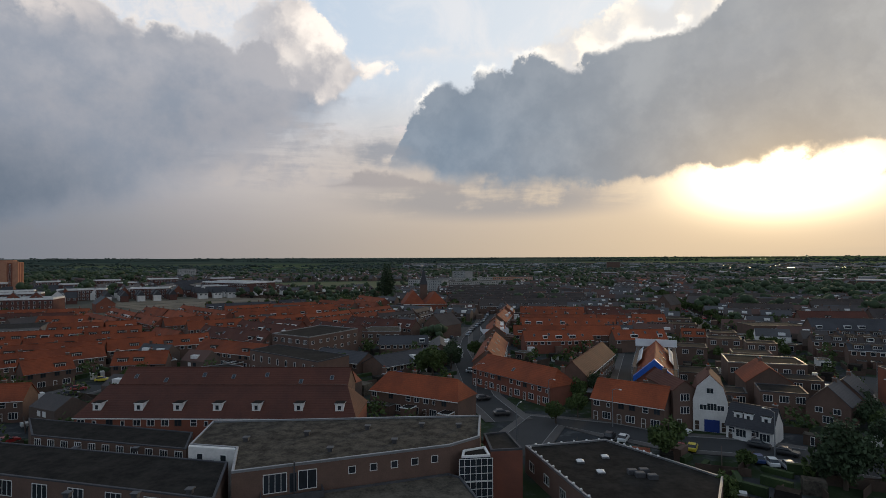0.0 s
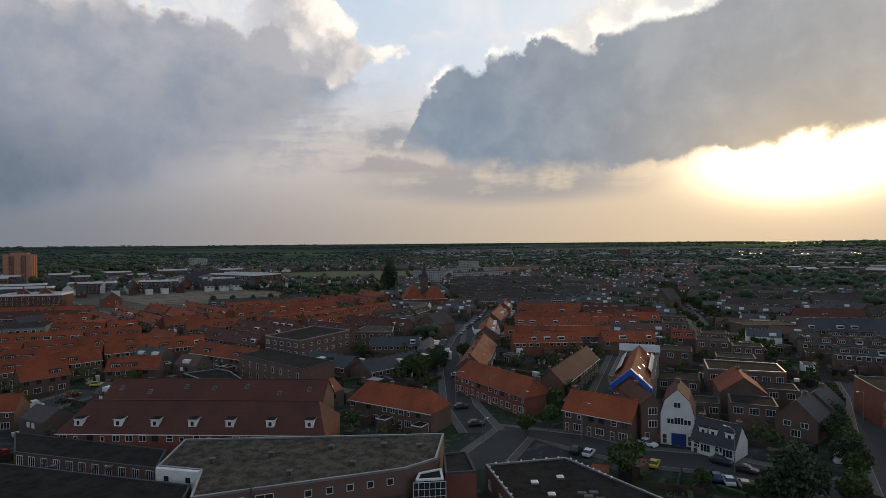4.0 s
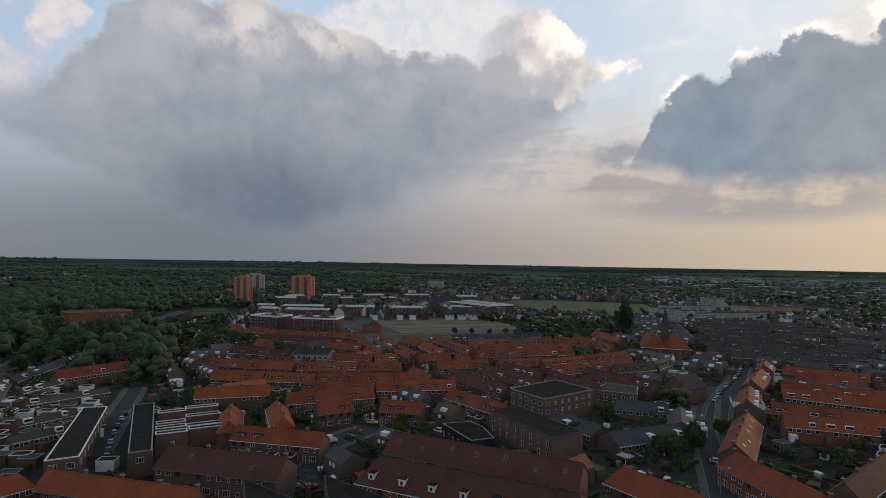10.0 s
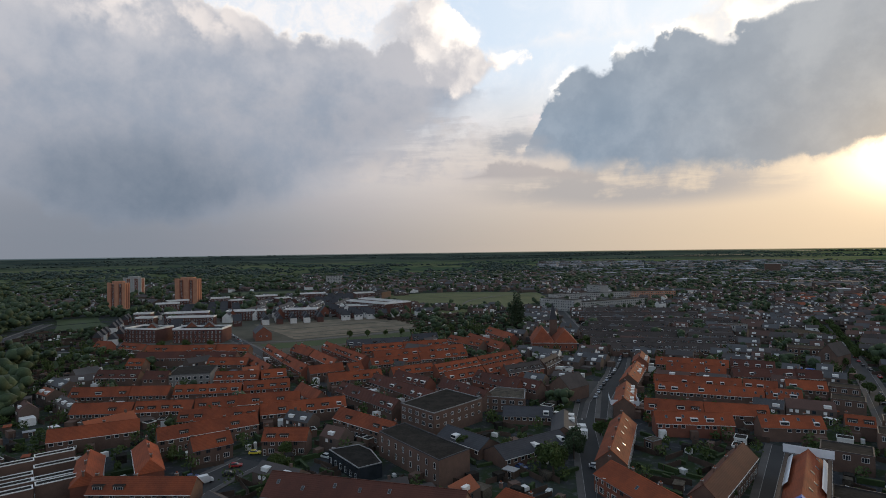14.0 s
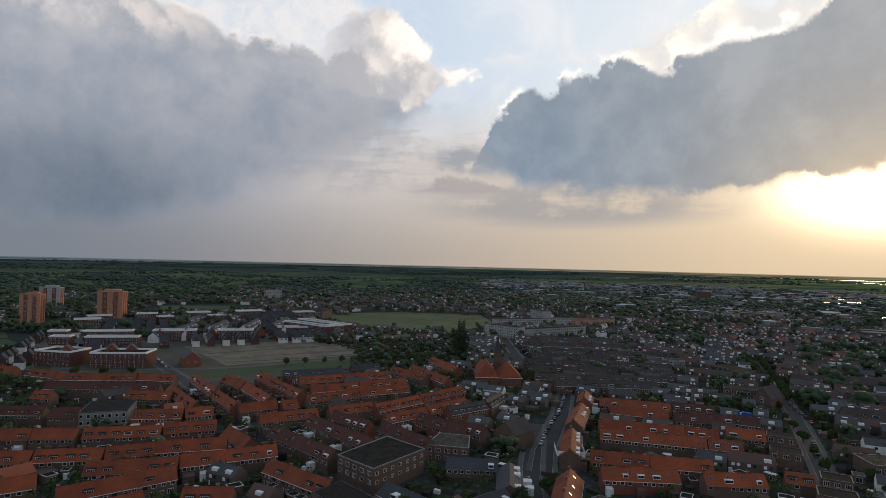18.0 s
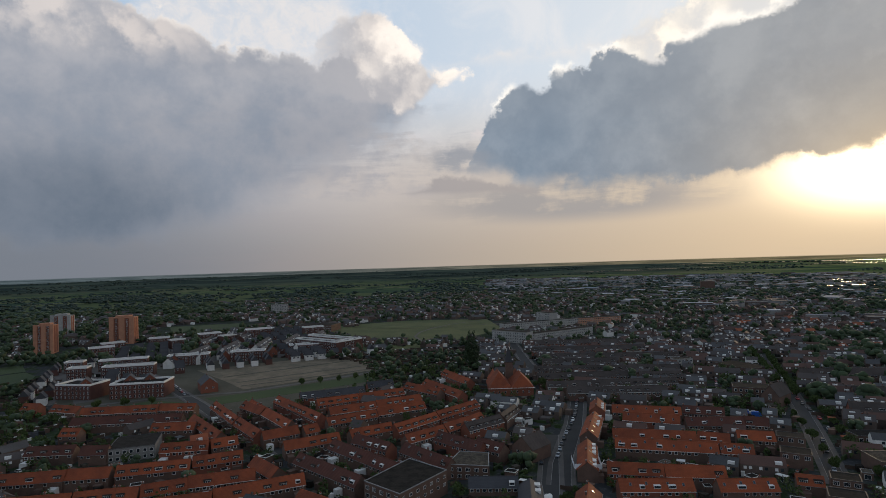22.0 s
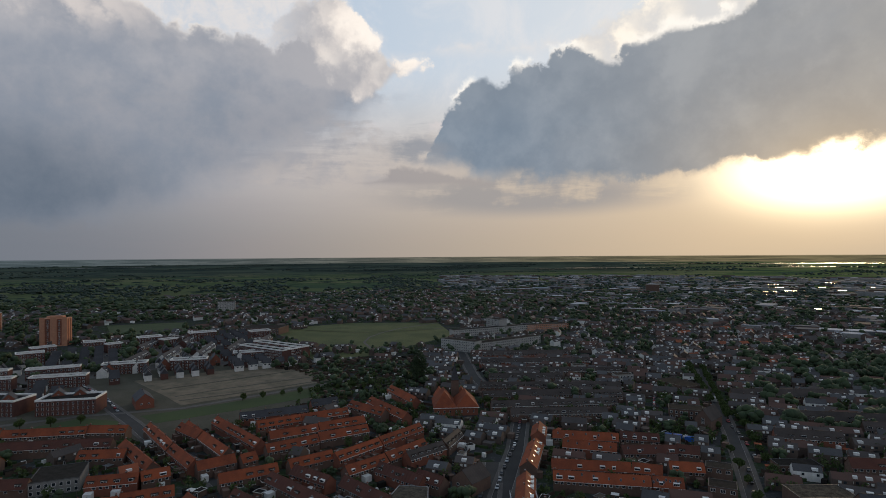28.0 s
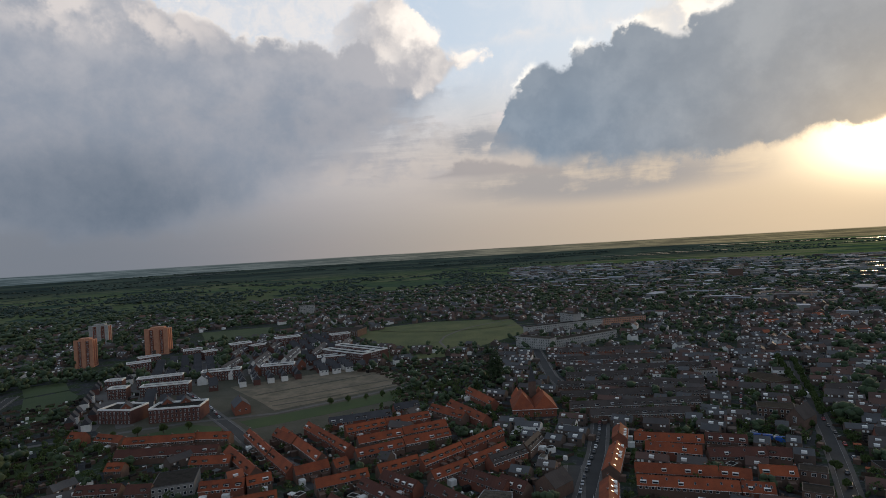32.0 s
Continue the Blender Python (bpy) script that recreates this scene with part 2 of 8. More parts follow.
    low_r = [(-9, 10.4), (-4.8, 8.7), (-1.7, 7.5), (1.4, 6.7), (4, 6.4), (8, 6.2), (11, 6.4), (14, 6.5), (17, 6.7), (20, 7.0), (23, 7.7), (26, 8.2), (30, 8.5), (35.6, 9.1), (40, 9.4), (44.8, 10.1), (48, 10.4), (49.2, 13.3), (50.7, 15.2), (54, 16.0), (58, 17.6), (62, 20), (66, 24)]
    dt, db = above(top_r, 0.85), below(low_r, 0.12, -0.5)
    near = g.m("EXPONENT", g.m("MULTIPLY", sun_d, -1 / 3.8))
    east = g.step(az, 0.0, 42.0)
    grey = g.mix(east, g.mix(tex, (0.185, 0.24, 0.310), (0.265, 0.315, 0.38)), g.mix(tex, (0.33, 0.33, 0.335), (0.45, 0.435, 0.41)))
    grey = g.mix(g.m("MULTIPLY", g.step(el, 10.0, 20.0), 0.35), grey, (0.36, 0.375, 0.40))
    grey = g.mix(g.m("MULTIPLY", g.step(bump, 0.7, -1.4), 0.30), grey, g.mix(east, (0.155, 0.20, 0.26), (0.29, 0.285, 0.28)))
    grey = g.mix(near, grey, (0.72, 0.53, 0.31))
    grey = g.mix(g.m("MULTIPLY", g.m("MULTIPLY", g.step(dt, 0.9, 0.1), g.step(lump, 0.15, 0.8)), g.m("MULTIPLY", g.step(az, 1.0, 9.0), 0.75)), grey, (1.02, 0.95, 0.86))
    grey = g.mix(g.m("MULTIPLY", g.step(db, 0.8, 0.1), g.m("MULTIPLY_ADD", g.step(az, 8.0, 24.0), 0.5, 0.2)), grey, g.mix(near, (0.62, 0.48, 0.37), (1.5, 1.15, 0.7)))
    # sunlit fringe behind its upper edge
    fringe = g.m("MULTIPLY", g.m("MULTIPLY", g.step(dt, -1.1, 0.0), g.step(db, 4.5, 7.0)), g.step(g.m("ADD", tex, g.m("MULTIPLY", lump, 0.6)), 0.5, 1.1))
    sky = g.mix(g.m("MULTIPLY", fringe, 0.9), sky, g.mix(warm, (0.92, 0.90, 0.87), (1.05, 0.99, 0.90)))
    mask = g.m("MULTIPLY", g.step(dt, -0.1, 0.75), g.step(db, -0.4, g.m("ADD", g.m("MULTIPLY", g.step(az, 44.0, 53.0), 3.0), g.m("MULTIPLY_ADD", g.step(az, 30.0, 2.0), 1.5, 0.5))))
    sky = g.mix(mask, sky, grey)
    wisp = g.m("MULTIPLY", g.step(g.m("ADD", g.m("MULTIPLY", tex, 0.5), g.m("MULTIPLY", bands, 0.5)), 0.3, 0.75), g.step(ring(-6.5, 10.4, 4.2, 1.7), 1.1, 0.4))
    sky = g.mix(g.m("MULTIPLY", wisp, 0.75), sky, (0.27, 0.29, 0.33))
    # low flat clouds near the horizon
    d = g.m("MINIMUM", above([(-20, 7.0), (-17.5, 8.0), (-14, 6.6), (-12, 7.4), (-9, 8.9), (-3, 8.4), (4, 6.4), (12, 5.2), (34, 5.0), (37, 6.0), (38.5, 7.2), (40.5, 8.0), (43, 8.8), (47.6, 9.0), (50.3, 8.3), (54, 8.8), (59, 9.7), (66, 9.8), (72, 8)], 0.5),
            below([(-20, 7.4), (-14, 7.2), (-10, 6.9), (0, 6.4), (12, 5.8), (34, 6.2), (39, 6.3), (44, 6.0), (50, 5.2), (60, 4.4), (70, 4)], 0.2))
    rim_s = g.m("MULTIPLY", g.step(d, 0.9, 0.2), g.m("MULTIPLY", g.step(az, 34.0, 40.0), g.step(el, 6.4, 8.0)))
    sky = g.mix(g.m("MULTIPLY", g.step(d, 0.0, 0.7), 0.85), sky, g.mix(g.m("MULTIPLY", rim_s, 0.6), g.mix(warm, (0.27, 0.27, 0.31), (0.44, 0.385, 0.34)), (1.1, 0.85, 0.52)))
    # the zenith is deep evening blue under broken grey cloud
    zenith = g.mix(g.step(g.noise(gen, 3.0, 6.0)[0], 0.42, 0.6), (0.18, 0.26, 0.38), (0.32, 0.34, 0.38))
    sky = g.mix(g.step(el, 26.0, 42.0), sky, zenith)
    # far land painted below the horizon: haze blue, sunlit gold towards the sun
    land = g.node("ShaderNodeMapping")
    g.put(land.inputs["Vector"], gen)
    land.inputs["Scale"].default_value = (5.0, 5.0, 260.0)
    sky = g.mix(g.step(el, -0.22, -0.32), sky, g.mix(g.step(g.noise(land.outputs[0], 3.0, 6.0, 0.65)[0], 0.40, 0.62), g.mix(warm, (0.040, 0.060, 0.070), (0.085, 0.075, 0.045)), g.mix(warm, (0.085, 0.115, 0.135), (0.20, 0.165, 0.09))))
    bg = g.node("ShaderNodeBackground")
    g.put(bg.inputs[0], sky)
    g.put(bg.inputs[1], 1.0)
    out = g.node("ShaderNodeOutputWorld")
    g.put(out.inputs[0], bg.outputs[0])


build_sky()
sun = new("sun", bpy.data.lights.new("sun", "SUN"))
sun.data.energy, sun.data.angle, sun.data.color = 0.7, radians(10), (1.0, 0.72, 0.40)
sa, se = radians(SUN_AZ), radians(SUN_EL)
sun.matrix_world = look((0, 0, 300), (-math.sin(sa) * math.cos(se) * 100, -math.cos(sa) * math.cos(se) * 100, 300 - math.sin(se) * 100))

# ---- materials ----


def material(name, base, dark, rough=0.85, grain=3.0, patch=0.12, bump=0.02, metal=0.0, island=False, ribs=0.0, spec=0.3):
    """A surface with variation at two scales, a little different from object to object. ribs: courses of that spacing up the slope."""
    mat = bpy.data.materials.new(name)
    mat.use_nodes = True
    g = Graph(mat.node_tree)
    co = g.node("ShaderNodeTexCoord").outputs["Object"]
    n1 = g.noise(co, patch, 5.0, 0.6)[0]
    n2 = g.noise(co, grain, 4.0, 0.65)[0]
    rnd = g.node("ShaderNodeNewGeometry").outputs["Random Per Island"] if island else g.node("ShaderNodeObjectInfo").outputs["Random"]
    f = g.m("ADD", g.m("MULTIPLY", g.step(n1, 0.3, 0.7), 0.45), g.m("ADD", g.m("MULTIPLY", g.step(n2, 0.25, 0.75), 0.35), g.m("MULTIPLY", rnd, 0.35)), clamp=True)
    col = g.mix(f, base, dark)
    height = n2
    if ribs:
        w = g.node("ShaderNodeTexWave", wave_type="BANDS", bands_direction="Z")
        g.put(w.inputs["Vector"], co)
        w.inputs["Scale"].default_value = 0.314 / ribs
        w.inputs["Distortion"].default_value = 0.6
        height = g.m("ADD", n2, g.m("MULTIPLY", w.outputs[1], 1.2))
        col = g.mix(g.m("MULTIPLY", w.outputs[1], 0.22), col, dark)
    b = g.node("ShaderNodeBump")
    b.inputs["Distance"].default_value = bump
    b.inputs["Strength"].default_value = 0.8
    g.put(b.inputs["Height"], height)
    p = g.node("ShaderNodeBsdfPrincipled")
    g.put(p.inputs["Base Color"], col)
    p.inputs["Roughness"].default_value, p.inputs["Metallic"].default_value = rough, metal
    p.inputs["Specular IOR Level"].default_value = spec
    g.put(p.inputs["Normal"], b.outputs[0])
    o = g.node("ShaderNodeOutputMaterial")
    g.put(o.inputs[0], p.outputs[0])
    return mat


CLAY = material("orange_clay_tiles", (0.36, 0.088, 0.034), (0.14, 0.043, 0.024), 0.75, 2.5, 0.15, 0.03, ribs=0.35, spec=0.12)
BROWN = material("brown_concrete_tiles", (0.135, 0.052, 0.036), (0.07, 0.032, 0.025), 0.75, 2.5, 0.15, 0.03, ribs=0.35, spec=0.12)
DARKBROWN = material("dark_brown_tiles", (0.092, 0.074, 0.066), (0.046, 0.039, 0.036), 0.7, 2.5, 0.15, 0.03, ribs=0.35, spec=0.12)
SLATE = material("dark_grey_tiles", (0.075, 0.075, 0.080), (0.038, 0.038, 0.042), 0.6, 2.5, 0.15, 0.02, ribs=0.35, spec=0.12)
BRICK = material("brown_brick", (0.165, 0.100, 0.074), (0.09, 0.058, 0.045), 0.9, 6.0, 0.3, 0.01)
REDBRICK = material("red_brick", (0.25, 0.085, 0.05), (0.14, 0.055, 0.038), 0.9, 6.0, 0.3, 0.01)
ESTATE_BRICK = material("dark_red_estate_brick", (0.13, 0.055, 0.042), (0.07, 0.036, 0.03), 0.9, 6.0, 0.3, 0.01)
PINKBRICK = material("orange_brick", (0.50, 0.25, 0.15), (0.34, 0.16, 0.10), 0.9, 6.0, 0.3, 0.01)
WHITE = material("white_paint", (0.80, 0.79, 0.76), (0.55, 0.54, 0.51), 0.5, 2.0, 0.4, 0.003)
PALE = material("pale_grey_brick", (0.40, 0.385, 0.355), (0.24, 0.23, 0.215), 0.9, 3.0, 0.3, 0.005)
RENDER = material("white_plaster", (0.72, 0.70, 0.66), (0.50, 0.48, 0.45), 0.85, 3.0, 0.4, 0.005)
FELT = material("bitumen_roofing", (0.046, 0.041, 0.035), (0.014, 0.013, 0.012), 0.95, 1.1, 0.3, 0.01, spec=0.04)
GRAVEL = material("roof_gravel", (0.15, 0.128, 0.10), (0.022, 0.020, 0.017), 0.97, 2.6, 0.55, 0.04, spec=0.04)
DARKZINC = material("weathered_zinc", (0.10, 0.10, 0.105), (0.05, 0.05, 0.052), 0.6, 3.0, 0.4, 0.003, 0.3)
ZINC = material("zinc", (0.30, 0.31, 0.32), (0.18, 0.185, 0.19), 0.45, 3.0, 0.4, 0.003, 0.6)
WOOD = material("dark_stained_wood", (0.10, 0.065, 0.045), (0.05, 0.035, 0.027), 0.8, 6.0, 0.5, 0.006)
GLASS = material("window_glass", (0.035, 0.042, 0.05), (0.015, 0.018, 0.02), 0.08, 0.6, 0.2, 0.0, spec=0.6)
CONCRETE = material("concrete", (0.30, 0.29, 0.275), (0.17, 0.165, 0.155), 0.85, 3.0, 0.3, 0.008)
ASPHALT = material("asphalt", (0.050, 0.049, 0.048), (0.028, 0.028, 0.028), 0.9, 4.0, 0.08, 0.006)
PAVING = material("grey_paving", (0.125, 0.115, 0.105), (0.06, 0.055, 0.052), 0.9, 5.0, 0.1, 0.006)
SAND = material("bare_sand", (0.24, 0.185, 0.13), (0.07, 0.065, 0.042), 0.95, 0.16, 0.05, 0.05)
GRASS = material("mown_grass", (0.055, 0.078, 0.024), (0.027, 0.046, 0.015), 0.95, 1.5, 0.03, 0.03)
MEADOW = material("rough_meadow", (0.125, 0.130, 0.045), (0.042, 0.062, 0.020), 0.95, 0.4, 0.025, 0.05)
LEAF = material("foliage", (0.085, 0.115, 0.028), (0.030, 0.052, 0.016), 0.8, 1.2, 0.2, 0.0, island=True)
DARKLEAF = material("dark_foliage", (0.064, 0.094, 0.040), (0.018, 0.031, 0.016), 0.8, 1.2, 0.2, 0.0, island=True)
# leaves of far trees, with the pale blue of haze put into their colour
HAZELEAF = material("haze_tinted_foliage", (0.058, 0.084, 0.066), (0.026, 0.042, 0.036), 0.9, 1.2, 0.2, 0.0, island=True)
EARTH = material("trodden_earth", (0.10, 0.088, 0.065), (0.045, 0.045, 0.028), 0.95, 0.6, 0.05, 0.04)
BARK = material("bark", (0.10, 0.075, 0.055), (0.05, 0.04, 0.03), 0.95, 8.0, 1.0, 0.02)


def water_material():
    mat = bpy.data.materials.new("river_water")
    mat.use_nodes = True
    g = Graph(mat.node_tree)
    co = g.node("ShaderNodeTexCoord").outputs["Object"]
    b = g.node("ShaderNodeBump")
    b.inputs["Distance"].default_value, b.inputs["Strength"].default_value = 0.25, 0.5
    g.put(b.inputs["Height"], g.noise(co, 0.25, 5.0, 0.6)[0])
    p = g.node("ShaderNodeBsdfPrincipled")
    p.inputs["Base Color"].default_value = (0.05, 0.05, 0.04, 1)
    p.inputs["Roughness"].default_value = 0.12
    p.inputs["IOR"].default_value = 1.33
    g.put(p.inputs["Normal"], b.outputs[0])
    g.put(g.node("ShaderNodeOutputMaterial").inputs[0], p.outputs[0])
    return mat


WATER = water_material()


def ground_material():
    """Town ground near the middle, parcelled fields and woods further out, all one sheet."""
    mat = bpy.data.materials.new("town_and_polder_ground")
    mat.use_nodes = True
    g = Graph(mat.node_tree)
    co = g.node("ShaderNodeTexCoord").outputs["Object"]
    town = g.mix(g.step(g.noise(co, 0.06, 4.0)[0], 0.42, 0.58), (0.046, 0.048, 0.050), (0.034, 0.048, 0.024))
    town = g.mix(g.step(g.noise(co, 0.35, 4.0)[0], 0.5, 0.75), town, (0.095, 0.095, 0.095))
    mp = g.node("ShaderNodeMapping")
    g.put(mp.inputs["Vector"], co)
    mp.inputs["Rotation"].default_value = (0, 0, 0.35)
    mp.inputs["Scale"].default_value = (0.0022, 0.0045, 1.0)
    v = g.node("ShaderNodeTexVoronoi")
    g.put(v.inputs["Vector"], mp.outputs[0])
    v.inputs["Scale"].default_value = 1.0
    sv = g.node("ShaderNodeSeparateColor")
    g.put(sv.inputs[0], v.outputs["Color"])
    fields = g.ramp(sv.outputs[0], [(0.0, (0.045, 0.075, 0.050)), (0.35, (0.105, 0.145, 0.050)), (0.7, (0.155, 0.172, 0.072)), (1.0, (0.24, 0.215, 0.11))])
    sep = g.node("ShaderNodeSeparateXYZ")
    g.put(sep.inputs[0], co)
    # more woodland and duller meadows to the west, a haze blue mixed into their colour
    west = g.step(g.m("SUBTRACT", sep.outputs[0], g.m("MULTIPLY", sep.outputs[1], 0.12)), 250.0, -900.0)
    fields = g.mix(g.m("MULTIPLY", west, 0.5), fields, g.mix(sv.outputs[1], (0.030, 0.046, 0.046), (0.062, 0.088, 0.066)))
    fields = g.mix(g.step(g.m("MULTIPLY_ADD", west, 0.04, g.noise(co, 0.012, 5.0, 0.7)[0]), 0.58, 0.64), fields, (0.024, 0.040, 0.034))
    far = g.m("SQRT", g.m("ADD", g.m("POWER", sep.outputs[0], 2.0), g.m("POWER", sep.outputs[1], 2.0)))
    # woods out towards the horizon, hazy blue-grey put into the colour by distance
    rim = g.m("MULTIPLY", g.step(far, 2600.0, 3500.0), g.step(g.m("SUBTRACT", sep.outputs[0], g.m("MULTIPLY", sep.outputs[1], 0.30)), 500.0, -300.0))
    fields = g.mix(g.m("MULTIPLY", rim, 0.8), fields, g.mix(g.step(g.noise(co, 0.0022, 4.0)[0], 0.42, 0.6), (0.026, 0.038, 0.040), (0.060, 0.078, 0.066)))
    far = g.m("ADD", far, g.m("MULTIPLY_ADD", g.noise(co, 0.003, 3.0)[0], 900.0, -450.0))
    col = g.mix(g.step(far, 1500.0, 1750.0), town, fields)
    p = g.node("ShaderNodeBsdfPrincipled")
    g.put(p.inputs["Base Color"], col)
    p.inputs["Roughness"].default_value = 1.0
    p.inputs["Specular IOR Level"].default_value = 0.0
    b = g.node("ShaderNodeBump")
    b.inputs["Distance"].default_value = 0.1
    g.put(b.inputs["Height"], g.noise(co, 0.8, 4.0)[0])
    g.put(p.inputs["Normal"], b.outputs[0])
    g.put(g.node("ShaderNodeOutputMaterial").inputs[0], p.outputs[0])
    return mat


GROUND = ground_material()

# ---- building blocks ----


def mesh(name, verts, faces, mats, slots=None):
    me = bpy.data.meshes.new(name)
    me.from_pydata([tuple(v) for v in verts], [], faces)
    for m in mats if isinstance(mats, (list, tuple)) else [mats]:
        me.materials.append(m)
    if slots:
        me.polygons.foreach_set("material_index", slots)
    me.update()
    return me


class Shape:
    """Collects simple solids into one mesh."""

    def __init__(self):
        self.v, self.f, self.s = [], [], []

    def box(self, x0, y0, z0, x1, y1, z1, slot=0, m=None):
        k = len(self.v)
        c = [(x0, y0, z0), (x1, y0, z0), (x1, y1, z0), (x0, y1, z0), (x0, y0, z1), (x1, y0, z1), (x1, y1, z1), (x0, y1, z1)]
        self.v += [m @ Vector(p) for p in c] if m else c
        self.f += [tuple(k + i for i in q) for q in ((3, 2, 1, 0), (4, 5, 6, 7), (0, 1, 5, 4), (1, 2, 6, 5), (2, 3, 7, 6), (3, 0, 4, 7))]
        self.s += [slot] * 6
        return self

    def prism(self, pts, z0, z1, slot=0, top=None):
        """An upright solid over a ground outline that runs counterclockwise."""
        k, n = len(self.v), len(pts)
        self.v += [(x, y, z0) for x, y in pts] + [(x, y, z1) for x, y in pts]
        self.f += [tuple(range(k + n - 1, k - 1, -1)), tuple(range(k + n, k + 2 * n))]
        self.f += [(k + i, k + (i + 1) % n, k + n + (i + 1) % n, k + n + i) for i in range(n)]
        self.s += [slot, slot if top is None else top] + [slot] * n
        return self

    def add(self, verts, faces, slot=0):
        k = len(self.v)
        self.v += verts
        self.f += [tuple(k + i for i in q) for q in faces]
        self.s += [slot] * len(faces)
        return self

    def mesh(self, name, mats):
        return mesh(name, self.v, self.f, mats, self.s)


def put(name, data, parent, m=None, label=""):
    ob = new(name, data)
    ob.parent = parent
    if m is not None:
        ob.matrix_basis = m
    if label:
        ob["label"] = label
    return ob


def outline(pts):
    a = sum(p[0] * q[1] - q[0] * p[1] for p, q in zip(pts, pts[1:] + pts[:1]))
    return pts if a > 0 else pts[::-1]


def framed(w, h, bars=1, name="window", rows=0, frame=None, proud=0.05):
    """A window of one piece: frame and glazing bars proud of the wall, panes set back; its face looks along -y."""
    t, q = 0.09, 0.035
    xs, zs = [-w / 2, -w / 2 + t], [0.0, t]
    for i in range(1, bars + 1):
        x = -w / 2 + w * i / (bars + 1)
        xs += [x - q, x + q]
    for i in range(1, rows + 1):
        z = h * i / (rows + 1)
        zs += [z - q, z + q]
    xs, zs = xs + [w / 2 - t, w / 2], zs + [h - t, h]
    v, f, s = [], [], []
    nx, nz = len(xs), len(zs)
    v += [(x, -proud, z) for z in zs for x in xs]
    for j in range(nz - 1):
        for i in range(nx - 1):
            c = (j * nx + i, j * nx + i + 1, (j + 1) * nx + i + 1, (j + 1) * nx + i)
            if i % 2 and j % 2:
                k = len(v)
                v += [(v[n][0], -0.012, v[n][2]) for n in c]
                f += [(c[m], c[(m + 1) % 4], k + (m + 1) % 4, k + m) for m in range(4)] + [(k, k + 1, k + 2, k + 3)]
                s += [0, 0, 0, 0, 1]
            else:
                f.append(c)
                s.append(0)
    k = len(v)
    rim = [0, nx - 1, nz * nx - 1, (nz - 1) * nx]
    v += [(v[n][0], 0.03, v[n][2]) for n in rim]
    bottom = list(range(nx))
    f += [tuple(bottom[::-1]) + (k, k + 1), tuple(range((nz - 1) * nx, nz * nx))[::1] + (k + 2, k + 3)]
    f += [tuple(j * nx for j in range(nz)) + (k + 3, k), tuple(j * nx + nx - 1 for j in range(nz))[::-1] + (k + 1, k + 2)]
    s += [0, 0, 0, 0]
    return mesh(name, v, f, [frame or WHITE, GLASS], s)


def loft(name, rings, mats, slots, cap_top=None, cap_bottom=False):
    """Rectangular rings (half width, half depth, height, shift in y) joined upwards into one piece."""
    v, f, s = [], [], []
    for w, d, z, sh in rings:
        v += [(-w, sh - d, z), (w, sh - d, z), (w, sh + d, z), (-w, sh + d, z)]
    for k in range(len(rings) - 1):
        p = 4 * k
        f += [(p + i, p + (i + 1) % 4, p + 4 + (i + 1) % 4, p + 4 + i) for i in range(4)]
        s += [slots[k]] * 4
    n = len(v)
    f.append((n - 4, n - 3, n - 2, n - 1))
    s.append(slots[-1] if cap_top is None else cap_top)
    if cap_bottom:
        f.append((3, 2, 1, 0))
        s.append(slots[0])
    return mesh(name, v, f, mats, s)


WIN_UP = framed(1.5, 1.25, 1)
WIN_LOW = framed(2.0, 1.6, 2)
WIN_SMALL = framed(0.8, 1.0, 0)
WIN_DARK = framed(1.4, 1.3, 1, frame=WOOD)
WIN_CREAM = framed(1.3, 1.35, 0, "window", 1)
WIN_WIDE = framed(2.6, 1.1, 3)
DOOR = framed(1.0, 2.15, 0, "door", 1)
DOOR.materials[1] = WOOD
STACK = loft("chimney", [(0.42, 0.3, 0, 0), (0.42, 0.3, 1.35, 0), (0.5, 0.38, 1.4, 0), (0.5, 0.38, 1.55, 0), (0.22, 0.14, 1.56, 0), (0.18, 0.12, 1.95, 0)], [BRICK, CONCRETE, CLAY], [0, 1, 1, 1, 2])
SKYLIGHT = loft("skylight", [(0.42, 0.62, 0, 0), (0.42, 0.62, 0.1, 0), (0.34, 0.54, 0.11, 0)], [ZINC, GLASS], [0, 0], 1)
DORMER = loft("dormer", [(0.8, 1.15, -0.6, 1.0), (0.8, 1.15, 1.5, 1.0), (0.95, 1.3, 1.52, 1.0), (0.95, 1.3, 1.66, 1.0)], [WHITE, FELT], [0, 0, 0], 1)
DORMER_WIDE = loft("dormer", [(1.5, 1.2, -0.4, 1.1), (1.5, 1.2, 1.3, 1.1), (1.65, 1.35, 1.32, 1.1), (1.65, 1.35, 1.46, 1.1)], [WOOD, FELT], [0, 0, 0], 1)
EXTENSION = loft("extension", [(1.3, 1.5, 0, 0), (1.3, 1.5, 2.55, 0), (1.42, 1.62, 2.56, 0), (1.42, 1.62, 2.75, 0), (1.28, 1.48, 2.76, 0), (1.28, 1.48, 2.66, 0)], [BRICK, WHITE, FELT], [0, 1, 1, 1, 2], 2)
EXTENSION_GREY = loft("extension", [(1.2, 1.3, 0, 0), (1.2, 1.3, 2.4, 0), (1.3, 1.4, 2.42, 0), (1.3, 1.4, 2.58, 0), (1.2, 1.3, 2.59, 0), (1.2, 1.3, 2.5, 0)], [BRICK, ZINC, GRAVEL], [0, 1, 1, 1, 2], 2)
rng = random.Random(7)
NAMES = {CLAY: "orange clay tile", BROWN: "brown tile", DARKBROWN: "dark brown tile", SLATE: "dark grey tile"}


TAKEN = set()


